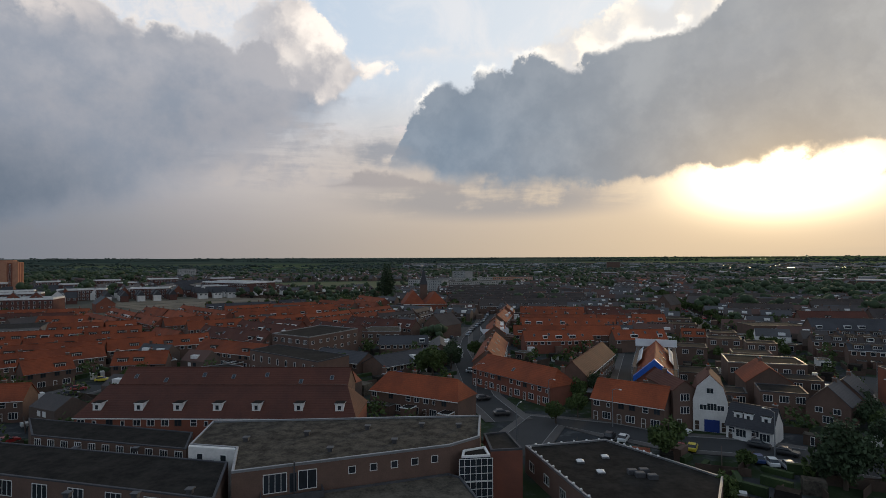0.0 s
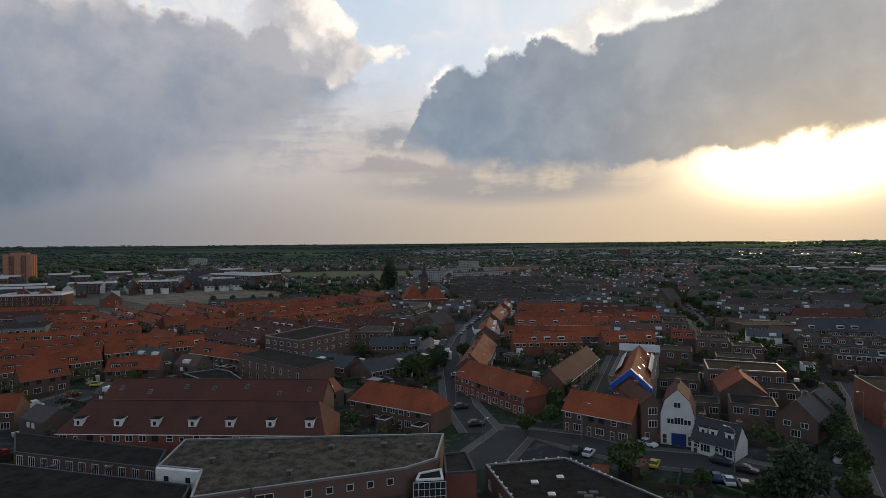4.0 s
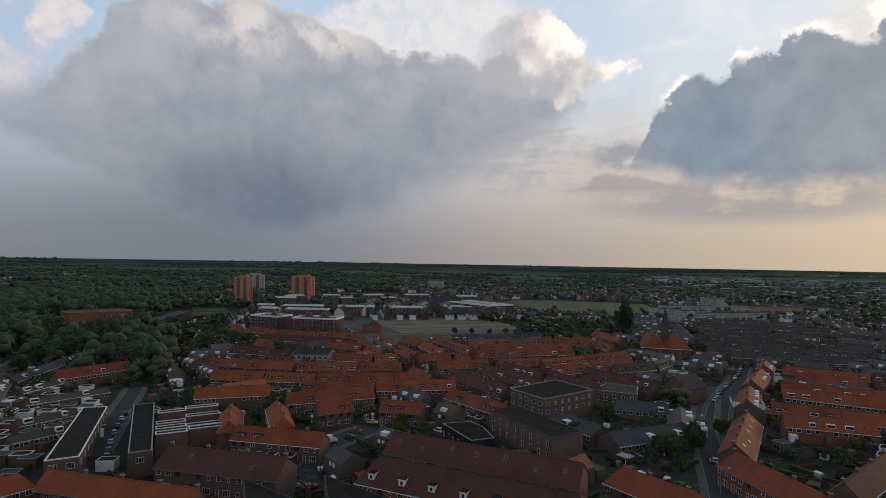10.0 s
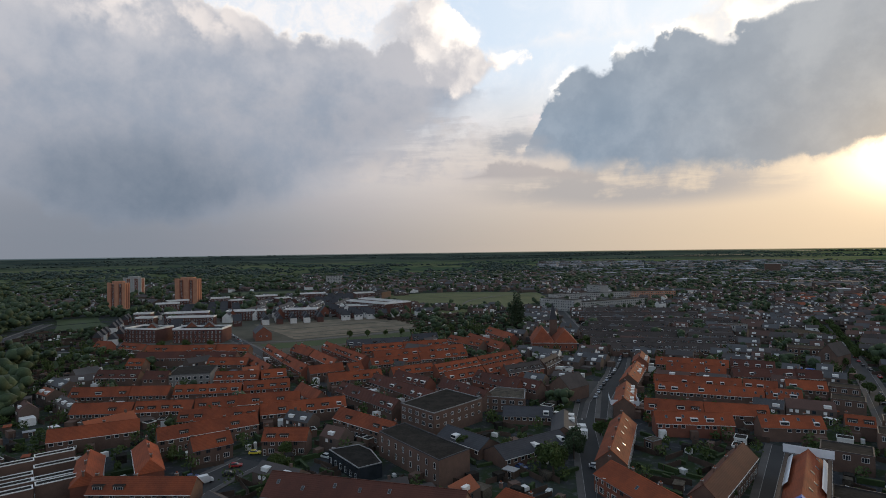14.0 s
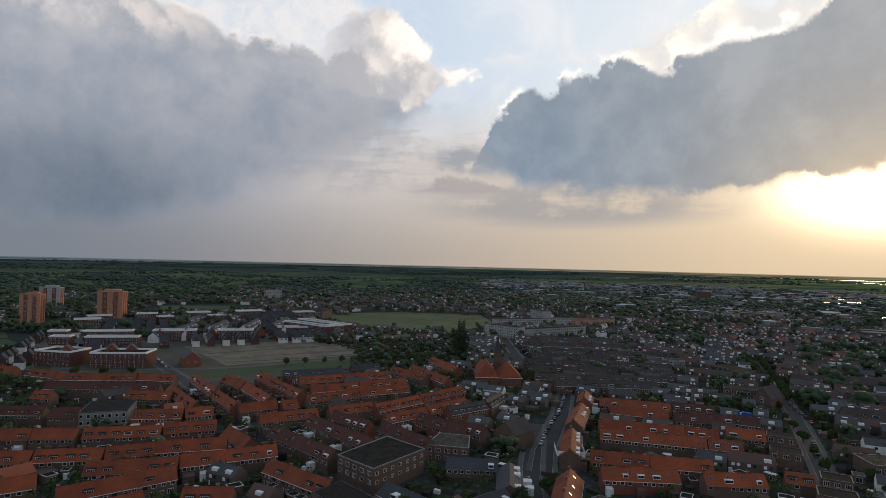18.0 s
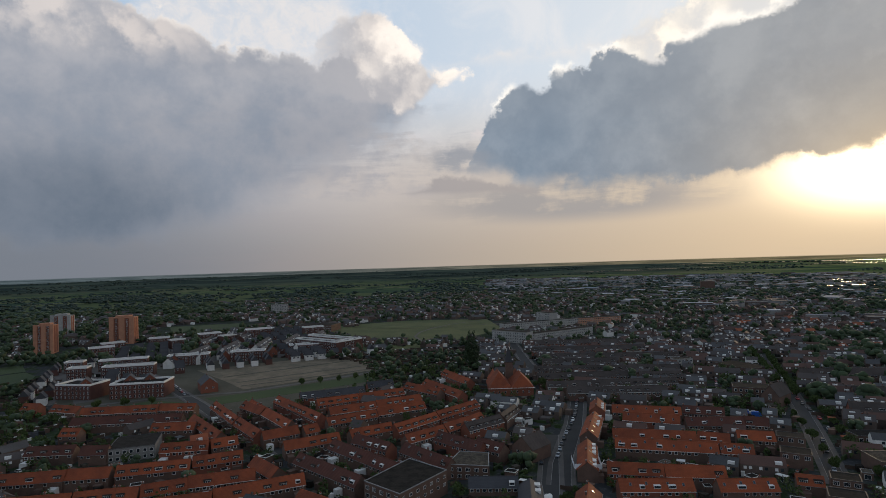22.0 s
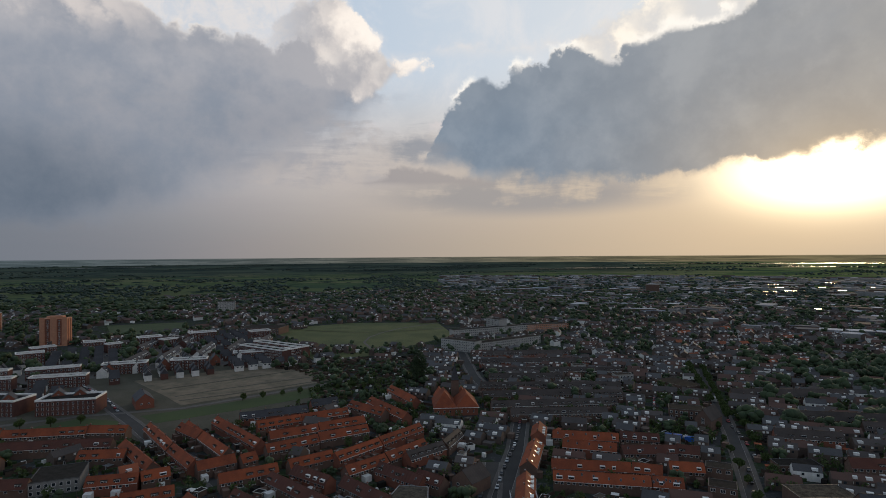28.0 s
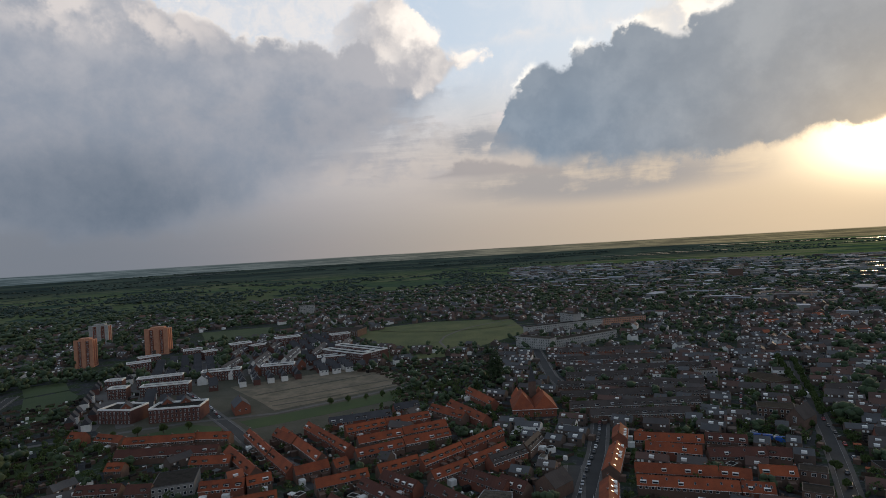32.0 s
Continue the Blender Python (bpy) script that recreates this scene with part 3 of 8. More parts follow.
def stamp(x0, y0, x1, y1, right, left):
    """Marks the ground along a line as taken, in cells of two metres."""
    n = int(math.hypot(x1 - x0, y1 - y0) / 1.5) + 1
    dx, dy = (x1 - x0) / n, (y1 - y0) / n
    l = math.hypot(dx, dy) or 1
    nx, ny = dy / l, -dx / l
    for i in range(n + 1):
        for k in range(int((right + left) / 1.5) + 1):
            q = -left + 1.5 * k
            TAKEN.add((int((x0 + dx * i + nx * q) // 2), int((y0 + dy * i + ny * q) // 2)))


def is_free(x, y, r=1.0):
    return not any((int((x + i) // 2), int((y + j) // 2)) in TAKEN for i in (-r, 0, r) for j in (-r, 0, r))


drng = random.Random(404)


def terrace(x0, y0, x1, y1, roof=CLAY, depth=7.3, eave=5.2, ridge=8.8, brick=None, dormers=0, skylights=0, lite=False, chimneys=True, hip=0.0, wide=0.0, ext=0.0, back=0):
    """A row of houses under one pitched roof; its front looks to the right of the way from the first to the second end."""
    lite = lite or math.hypot((x0 + x1) / 2, (y0 + y1) / 2) > 225
    brick = brick or (BRICK if rng.random() < 0.7 else REDBRICK)
    length = math.hypot(x1 - x0, y1 - y0)
    ang = math.atan2(y1 - y0, x1 - x0)
    base = new("terraced_house_row")
    base.matrix_basis = Matrix.Translation(((x0 + x1) / 2, (y0 + y1) / 2, 0)) @ Matrix.Rotation(ang, 4, "Z")
    n = max(1, round(length / 5.4))
    tagged(base, "brick terraced houses under a " + NAMES[roof] + " roof", "house", "terraced houses")
    a, b = length / 2, depth / 2
    top = ridge - 0.2
    slope = (ridge - eave) / b
    w = [(-a, -b, 0), (a, -b, 0), (a, b, 0), (-a, b, 0), (-a, -b, eave), (a, -b, eave), (a, b, eave), (-a, b, eave), (-a + hip, 0, top), (a - hip, 0, top)]
    wf = [(0, 1, 5, 4), (1, 2, 6, 9, 5) if not hip else (1, 2, 6, 5), (2, 3, 7, 6), (3, 0, 4, 8, 7) if not hip else (3, 0, 4, 7), (4, 5, 9, 8), (6, 7, 8, 9)]
    if hip:
        wf += [(5, 6, 9), (7, 4, 8)]
    put("wall", mesh("wall", w, wf, brick), base)
    o, e = 0.35, 0.2
    ez = eave - o * slope + 0.06
    t = [(-a - e, -b - o, ez), (a + e, -b - o, ez), (a + e, b + o, ez), (-a - e, b + o, ez), (-a - e + hip, 0, ridge), (a + e - hip, 0, ridge)]
    lowt = [(x, y, z - 0.16) for x, y, z in t]
    rf = [(0, 1, 5, 4), (2, 3, 4, 5), (7, 6, 10, 11), (9, 8, 11, 10), (1, 0, 6, 7), (3, 2, 8, 9)]
    rf += [(1, 2, 5), (3, 0, 4)] if hip else [(1, 7, 11, 5), (2, 5, 11, 8), (0, 4, 10, 6), (4, 3, 9, 10)]
    put("roof", mesh("roof", t + lowt, rf, roof), base)
    gut = Shape().box(-a - e, -b - o - 0.13, ez - 0.16, a + e, -b - o - 0.004, ez - 0.02).mesh("gutter", WHITE if rng.random() < 0.4 else ZINC)
    put("gutter", gut, base)
    put("ridge_cap", Shape().box(-a + hip, -0.14, ridge - 0.06, a - hip, 0.14, ridge + 0.07).mesh("ridge_cap", roof), base)
    step = length / n
    if chimneys:
        for i in range(0, n + 1, 2 if not lite else 3):
            x = min(max(-a + i * step, -a + 0.6), a - 0.6)
            put("chimney", STACK, base, pose(x, 0.5, ridge - 0.75 - 0.2 * rng.random()))
    small = Shape()
    for i in range(n):
        c = -a + (i + 0.5) * step
        if rng.random() < wide:
            d = put("dormer", DORMER_WIDE, base, pose(c + rng.uniform(-0.4, 0.4), -b + 0.9, eave + 0.35))
            put("window", WIN_WIDE, d, pose(0, -0.1, 0.1))
        if rng.random() < ext:
            put("extension", EXTENSION if rng.random() < 0.55 else EXTENSION_GREY, base, pose(c + rng.uniform(-1, 1), -b - 1.6, 0))
        if lite:
            for k in (-0.24, 0.24):
                if rng.random() < 0.2:
                    continue
                small.box(c + step * k - 0.75, -b - 0.04, eave - 1.75, c + step * k + 0.75, -b + 0.02, eave - 0.5)
                small.box(c + step * k - 0.63, -b - 0.055, eave - 1.63, c + step * k + 0.63, -b - 0.04, eave - 0.62, 1)
            continue
        put("window", rng.choice((WIN_UP, WIN_DARK, WIN_CREAM)), base, pose(c - step * (0.24 + rng.uniform(-0.03, 0.03)), -b, eave - 1.75))
        if rng.random() < 0.85:
            put("window", rng.choice((WIN_UP, WIN_DARK, WIN_SMALL)), base, pose(c + step * (0.24 + rng.uniform(-0.03, 0.03)), -b, eave - 1.75))
        put("window", WIN_LOW, base, pose(c + step * 0.16, -b, 0.75))
        put("door", DOOR, base, pose(c - step * 0.3, -b, 0.05))
    if lite:
        for i in range(n):
            c = -a + (i + 0.5) * step
            if drng.random() < (0.5 if not wide else 0.15):
                q = drng.uniform(0.8, 1.5)
                small.box(c - q, -b + 0.55, eave + 0.15, c + q, -b * 0.3, eave + 1.75)
                small.box(c - q + 0.12, -b + 0.53, eave + 0.75, c + q - 0.12, -b + 0.55, eave + 1.6, 1)
            if drng.random() < 0.3:
                small.box(c - 2, -b - drng.uniform(2, 4.5), 0, c + drng.uniform(0, 2), -b - 0.01, 2.9, drng.choice((2, 2, 0)))
        tagged(put("window_band", small.mesh("window_band", [WHITE, GLASS, BRICK]), base), "small white framed windows, dormers and lean-tos", kind="stuff")
    stamp(x0, y0, x1, y1, b + 0.8, b + 0.8)
    tilt = math.degrees(math.atan(slope))
    for i in range(dormers):
        x = -a + (i + 0.5) * length / dormers + rng.uniform(-0.6, 0.6)
        d = put("dormer", DORMER, base, pose(x, -b + 1.3, eave + 0.7))
        put("window", WIN_SMALL, d, pose(0, -0.15, 0.3))
    for i in range(skylights):
        x = -a + (i + 0.5) * length / skylights + rng.uniform(-0.8, 0.8)
        y = -b * rng.uniform(0.3, 0.6)
        put("skylight", SKYLIGHT, base, pose(x, y, ridge + y * slope + 0.03, tilt))
    return base


PANEL = framed(1.1, 2.0, 0)


def flat_block(x0, y0, x1, y1, depth, storeys=2, estate=False, white=False, wall=None, top=None, name="flat_roofed_building", label="", win=None, every=3.2, storey=3.0, plinth=0.0):
    """A flat roofed building behind its front line; parapet, storeys of windows."""
    wall = wall or (PALE if white else ESTATE_BRICK if estate else BRICK)
    length = math.hypot(x1 - x0, y1 - y0)
    base = new(name)
    base.matrix_basis = Matrix.Translation(((x0 + x1) / 2, (y0 + y1) / 2, 0)) @ Matrix.Rotation(math.atan2(y1 - y0, x1 - x0), 4, "Z")
    tagged(base, label or ("white rendered apartment block with a flat roof" if white else "dark brick apartment block with white roof edge" if estate else "brick building with a flat bitumen roof"), "building")
    a, h = length / 2, storeys * storey + 0.4
    stamp(x0, y0, x1, y1, 1.0, depth + 1.0)
    put("wall", Shape().box(-a, 0, 0, a, depth, h).mesh("wall", wall), base)
    put("roof", Shape().box(-a + 0.3, 0.3, h, a - 0.3, depth - 0.3, h + 0.05).mesh("roof", top or FELT), base)
    edge = Shape()
    rim, lip = (0.9, 1.3) if estate else (0.3, 0.25)
    for q in ((-a - 0.1, -0.1, a + 0.1, rim - 0.1), (-a - 0.1, depth - rim + 0.1, a + 0.1, depth + 0.1), (-a - 0.1, rim - 0.1, -a + rim - 0.1, depth - rim + 0.1), (a - rim + 0.1, rim - 0.1, a + 0.1, depth - rim + 0.1)):
        edge.box(q[0], q[1], h + 0.002, q[2], q[3], h + lip)
    put("roof_edge", edge.mesh("roof_edge", WHITE if estate else CONCRETE if white else DARKZINC), base)
    n = max(1, round(length / every))
    pick = win or (PANEL if estate else WIN_LOW)
    remote = math.hypot((x0 + x1) / 2, (y0 + y1) / 2) > (560 if estate else 300)
    small = Shape()
    for k in range(storeys):
        for i in range(n):
            c, z = -a + (i + 0.5) * length / n, 0.7 + k * storey
            if remote:
                small.box(c - 0.8, -0.06, z, c + 0.8, 0.02, z + 1.7).box(c - 0.66, -0.075, z + 0.12, c + 0.66, -0.06, z + 1.58, 1)
            else:
                put("window", pick, base, pose(c, 0, z))
    if remote:
        tagged(put("window_band", small.mesh("window_band", [WHITE, GLASS]), base), "small white framed windows", kind="stuff")
    return base


def sheet(name, pts, z, mat, label, category):
    pts = outline(pts)
    ob = new(name, mesh(name, [(x, y, z) for x, y in pts] + [(x, y, z - 0.3) for x, y in pts],
                        [tuple(range(len(pts)))] + [(i + len(pts), (i + 1) % len(pts) + len(pts), (i + 1) % len(pts), i) for i in range(len(pts))], mat))
    return tagged(ob, label, category, kind="structure")


def field(pts):
    return sheet("building_ground", pts, 0.12, SAND, "bare sandy building ground with sparse weeds", "ground")


def grass(pts, name="grass"):
    return sheet(name, pts, 0.09, MEADOW if name == "meadow" else GRASS, "green grass between road and houses", "grass")


def river():
    """Water between two banks, laid over the land out to the horizon."""
    west = [(340, 155), (408, 244), (481, 339), (546, 419), (661, 565), (746, 679), (924, 890), (1101, 1084), (1481, 1445), (2400, 2180), (3000, 2650)]
    east = [(600, 240), (681, 339), (779, 464), (857, 561), (963, 677), (1143, 865), (1303, 1029), (1588, 1306), (2095, 1756), (2750, 2280), (3080, 2620)]
    v, f, fine = [], [], 8
    for k in range(len(west) - 1):
        for j in range(fine):
            t = j / fine
            a = [west[k][i] * (1 - t) + west[k + 1][i] * t for i in (0, 1)]
            b = [east[k][i] * (1 - t) + east[k + 1][i] * t for i in (0, 1)]
            for u in range(7):
                x, y = (a[i] + (b[i] - a[i]) * u / 6 for i in (0, 1))
                v.append((x, y, swell(x, y) + (0.15 if x < 1200 else 1.6)))
    rows = len(v) // 7
    f = [(7 * i + u, 7 * i + u + 1, 7 * i + u + 8, 7 * i + u + 7) for i in range(rows - 1) for u in range(6)]
    for a, b in zip(west, west[1:]):
        stamp(*a, *b, 60 if a[0] < 1000 else 10, 2)
    return tagged(new("river", mesh("river", v, f, WATER)), "wide calm river reflecting the evening sky", "water", kind="structure")


def harbour(pts):
    return sheet("harbour_water", pts, 0.16, WATER, "still harbour basin beside the river", "water")


def strip(pts, right, left, z, name, mat, label, category):
    """A ribbon along a line, from left to right of it, with a real edge."""
    v, n = [], len(pts)
    for i, (x, y) in enumerate(pts):
        px, py = pts[max(i - 1, 0)]
        qx, qy = pts[min(i + 1, n - 1)]
        l = math.hypot(qx - px, qy - py)
        nx, ny = (qy - py) / l, -(qx - px) / l
        v += [(x + nx * left, y + ny * left), (x + nx * right, y + ny * right)]
    s = Shape()
    s.v = [(x, y, z) for x, y in v] + [(x, y, z - 0.35) for x, y in v]
    k = 2 * n
    for i in range(0, 2 * n - 2, 2):
        s.f += [(i + 1, i + 3, i + 2, i), (i + k + 1, i + k + 3, i + 3, i + 1), (i, i + 2, i + k + 2, i + k)]
    s.s = [0] * len(s.f)
    return tagged(new(name, s.mesh(name, mat)), label, category, kind="structure")


ROADS = [0]


def road(pts, width, paved=False):
    """A carriageway with a raised pavement and kerb on both sides."""
    z = 0.055 + 0.006 * ROADS[0]
    ROADS[0] += 1
    strip(pts, width / 2, -width / 2, z, "road", PAVING if paved else ASPHALT, "light concrete estate road" if paved else "worn asphalt road", "road")
    if not paved:
        strip(pts, width / 2 + 2.2, width / 2 + 0.15, z + 0.1, "pavement", PAVING, "grey tiled pavement along the road", "pavement")
        strip(pts, -width / 2 - 0.15, -width / 2 - 2.2, z + 0.1, "pavement", PAVING, "grey tiled pavement along the road", "pavement")
        strip(pts, width / 2 + 0.15, width / 2, z + 0.11, "kerb", CONCRETE, "concrete kerb stones", "kerb")
        strip(pts, -width / 2, -width / 2 - 0.15, z + 0.11, "kerb", CONCRETE, "concrete kerb stones", "kerb")
    for p, q in zip(pts, pts[1:]):
        stamp(*p, *q, width / 2 + 2, width / 2 + 2)


def paint(name, col):
    return material(name, col, tuple(c * 0.75 for c in col), 0.3, 1.0, 0.2, 0.0, spec=0.5)


CAR_WHITE, CAR_SILVER, CAR_BLACK = paint("white_car_paint", (0.7, 0.7, 0.68)), paint("silver_car_paint", (0.34, 0.36, 0.38)), paint("black_car_paint", (0.02, 0.02, 0.022))
CAR_BLUE, CAR_RED, CAR_YELLOW = paint("blue_car_paint", (0.03, 0.06, 0.17)), paint("red_car_paint", (0.32, 0.02, 0.02)), paint("yellow_car_paint", (0.62, 0.48, 0.04))
RUBBER = material("tyre_rubber", (0.02, 0.02, 0.02), (0.012, 0.012, 0.012), 0.9, 4.0, 0.5, 0.0)
CAR_WORDS = {CAR_WHITE: "white", CAR_SILVER: "silver grey", CAR_BLACK: "black", CAR_BLUE: "dark blue", CAR_RED: "red", CAR_YELLOW: "yellow"}


def section(name, rows, half, mat):
    """A body of one piece from side outline rows (x, low, high, half width)."""
    v, f = [], []
    for x, lo, hi, w in rows:
        v += [(x, -w, lo), (x, -w * 1.02, (lo + hi) / 2), (x, -w * half, hi), (x, w * half, hi), (x, w * 1.02, (lo + hi) / 2), (x, w, lo)]
    for i in range(len(rows) - 1):
        p = 6 * i
        f += [(p + j, p + (j + 1) % 6, p + 6 + (j + 1) % 6, p + 6 + j) for j in range(6)]
    n = len(v)
    f += [(5, 4, 3, 2, 1, 0), tuple(range(n - 6, n))]
    return mesh(name, v, f, mat)


def disc(name, r, w, mat, n=12):
    v = [(r * math.cos(2 * math.pi * i / n), y, r * math.sin(2 * math.pi * i / n)) for y in (-w / 2, w / 2) for i in range(n)]
    f = [tuple(range(n)), tuple(range(2 * n - 1, n - 1, -1))] + [(i, i + n, (i + 1) % n + n, (i + 1) % n) for i in range(n)]
    return mesh(name, v, f, mat)


WHEEL = disc("wheel", 0.32, 0.22, RUBBER)
BODIES = {}
CABIN = section("window_band", [(-1.75, 0.85, 0.9, 0.78), (-1.35, 0.85, 1.38, 0.76), (0.2, 0.85, 1.4, 0.76), (0.95, 0.85, 0.9, 0.74)], 0.82, GLASS)


def car(x, y, ang, mat, name="parked_car"):
    if mat not in BODIES:
        BODIES[mat] = (section("body", [(-2.1, 0.35, 0.8, 0.78), (-1.95, 0.25, 0.92, 0.84), (0.9, 0.25, 0.92, 0.85), (1.9, 0.25, 0.78, 0.82), (2.1, 0.35, 0.62, 0.74)], 0.93, mat),
                       section("roof_panel", [(-1.3, 1.37, 1.43, 0.66), (-0.6, 1.38, 1.46, 0.66), (0.15, 1.38, 1.44, 0.66)], 0.9, mat))
    ob = new(name)
    ob.matrix_basis = pose(x, y, 0.2, 0, 0, ang)
    tagged(ob, CAR_WORDS[mat] + " car parked at the roadside", "car", "parked cars")
    put("body", BODIES[mat][0], ob)
    put("window_band", CABIN, ob)
    put("roof_panel", BODIES[mat][1], ob)
    for wx in (-1.3, 1.3):
        for wy in (-0.74, 0.74):
            put("wheel", WHEEL, ob, pose(wx, wy, 0.24))
    stamp(x - 1, y, x + 1, y, 1, 1)
    return ob


# ---- ground ----
RINGS = [0, 60, 120, 200, 300, 420, 560, 720, 900, 1100, 1350, 1650, 2000, 2400, 2900, 3500, 4200, 4880]


def swell(x, y):
    """How high the land lies: flat in the town, rising slightly far out."""
    q = min(math.hypot(x, y), 4879.0)
    i = next(k for k in range(1, len(RINGS)) if RINGS[k] > q)
    a, b = (max(0.0, (RINGS[k] - 1800) / 3080) ** 1.5 * 40.0 for k in (i - 1, i))
    return a + (b - a) * (q - RINGS[i - 1]) / (RINGS[i] - RINGS[i - 1])


def build_ground():
    rings = RINGS
    v, f, seg = [(0, 0, 0)], [], 96
    for r in rings[1:]:
        rise = max(0.0, (r - 1800) / 3080) ** 1.5 * 40.0
        v += [(r * math.cos(2 * math.pi * i / seg), r * math.sin(2 * math.pi * i / seg), rise) for i in range(seg)]
    f += [(0, 1 + i, 1 + (i + 1) % seg) for i in range(seg)]
    for k in range(len(rings) - 2):
        p, q = 1 + k * seg, 1 + (k + 1) * seg
        f += [(p + i, q + i, q + (i + 1) % seg, p + (i + 1) % seg) for i in range(seg)]
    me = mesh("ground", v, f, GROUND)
    me.polygons.foreach_set("use_smooth", [True] * len(me.polygons))
    tagged(new("ground", me), "flat town ground running out into fields", "ground", kind="structure")


build_ground()

# ---- the town ----
# brown rows with dormers beside the works yard
terrace(-69.6, 116.0, -15.6, 115.0, roof=BROWN, depth=13, dormers=7, eave=7.6, chimneys=False, hip=3.0, brick=REDBRICK, ridge=12.3)
terrace(-74.1, 136.0, -21.1, 134.6, roof=BROWN, depth=11, eave=7.6, skylights=7, chimneys=False, ridge=12)
# orange rows round the bend of the road
terrace(-15.3, 146.5, 6.2, 134.0, roof=CLAY, depth=9, hip=2.5, ext=0.3, ridge=9)
terrace(12.7, 172.2, 31.1, 146.2, roof=CLAY, depth=9, hip=2.0, skylights=1, ridge=9)
terrace(14.1, 179.4, 20.3, 220.9, roof=CLAY, depth=9, skylights=5, ridge=9)
terrace(22.1, 243.8, 25.1, 275.2, roof=CLAY, depth=8.5, skylights=5, ridge=8.6)
terrace(27.0, 288.5, 34.1, 323.9, roof=CLAY, depth=8.5, skylights=5, ridge=8.6)
terrace(36.7, 336.9, 39.3, 355.7, roof=CLAY, depth=8.5, ridge=8.6)
terrace(37.7, 137.2, 50.8, 127.3, roof=CLAY, depth=9, ridge=9)
terrace(36.1, 158.2, 54.2, 194.3, roof=BROWN, depth=8, chimneys=True, ridge=9)
# orange rows side by side
terrace(45.3, 338.9, 81.5, 334.0, roof=CLAY, skylights=5, ridge=8.6)
terrace(49.0, 323.3, 76.6, 316.6, roof=CLAY, skylights=5, ridge=8.6)
terrace(83.4, 338.2, 104.0, 334.0, roof=BROWN, skylights=4, ridge=8.6)
terrace(78.6, 313.8, 106.9, 315.5, roof=BROWN, skylights=4, ridge=8.6)
terrace(107.9, 316.8, 118.8, 313.8, roof=BROWN, wide=0.3, ridge=8.6)
terrace(39.0, 292.1, 76.7, 288.7, roof=CLAY, ridge=8.6)
terrace(77.7, 288.9, 90.9, 285.4, roof=CLAY, ridge=8.6)
terrace(96.0, 291.7, 111.8, 289.7, roof=CLAY, ridge=8.6)
terrace(38.0, 277.1, 81.4, 271.9, roof=CLAY, skylights=8, ridge=8.6)
terrace(82.4, 272.1, 95.5, 270.1, roof=CLAY, skylights=8, ridge=8.6)
terrace(30.1, 244.8, 51.7, 243.2, roof=CLAY, wide=0.5, ext=0.3, ridge=8.6)
terrace(52.2, 243.3, 74.9, 242.7, roof=CLAY, wide=0.5, ext=0.3, ridge=8.6)
terrace(31.7, 226.5, 58.9, 229.0, roof=CLAY, skylights=4, ridge=8.6)
terrace(67.7, 229.0, 88.8, 230.9, roof=CLAY, skylights=4, ridge=8.6)
terrace(98.9, 237.9, 107.5, 235.6, roof=CLAY, wide=0.5, ridge=8)
# grey rows across the main road
terrace(160.8, 253.0, 221.0, 242.9, roof=SLATE, depth=11, eave=6, chimneys=False, ridge=10.5)
terrace(222.3, 242.2, 285.0, 224.7, roof=SLATE, depth=11, eave=6, chimneys=False, ridge=10.5)
terrace(227.8, 307.3, 273.5, 302.2, roof=DARKBROWN, depth=9, wide=0.6, ridge=9.5)
terrace(268.4, 290.0, 318.4, 286.4, roof=SLATE, depth=9, wide=0.7, ridge=9.5)
terrace(188.9, 442.0, 272.3, 443.7, roof=DARKBROWN, dormers=3, ridge=9.5)
terrace(194.5, 384.9, 275.0, 375.8, roof=DARKBROWN, wide=0.6, ridge=9.5)
terrace(172.2, 345.7, 206.6, 339.4, roof=DARKBROWN, wide=0.6, ridge=9.5)
terrace(185.3, 300.0, 218.2, 296.7, roof=BROWN, wide=0.4, ridge=9)
terrace(231.4, 361.9, 294.8, 349.4, roof=DARKBROWN, wide=0.5, ridge=9.5)
# dark rows behind the orange ones
terrace(3.4, 606.5, 95.6, 615.7, roof=DARKBROWN, lite=True, wide=0.6, ext=0.7, ridge=8.5)
terrace(1.3, 560.8, 108.0, 572.0, roof=DARKBROWN, lite=True, wide=0.6, ext=0.7, ridge=8.5)
terrace(8.3, 520.7, 128.2, 526.8, roof=DARKBROWN, lite=True, wide=0.6, ext=0.7, ridge=8.5)
terrace(9.8, 493.5, 71.1, 498.8, roof=DARKBROWN, lite=True, wide=0.6, ext=0.7, ridge=8.5)
terrace(2.7, 460.9, 113.8, 466.1, roof=DARKBROWN, lite=True, wide=0.6, ext=0.7, ridge=8.5)
terrace(4.5, 430.6, 71.4, 441.0, roof=DARKBROWN, lite=True, wide=0.6, ext=0.7, ridge=8.5)
terrace(78.4, 437.6, 108.7, 439.0, roof=DARKBROWN, lite=True, wide=0.6, ext=0.7, ridge=8.5)
terrace(10.3, 402.3, 99.1, 415.7, roof=DARKBROWN, lite=True, wide=0.6, ext=0.7, ridge=8.5)
terrace(23.1, 384.4, 87.0, 391.0, roof=DARKBROWN, lite=True, wide=0.6, ext=0.7, ridge=8.5)
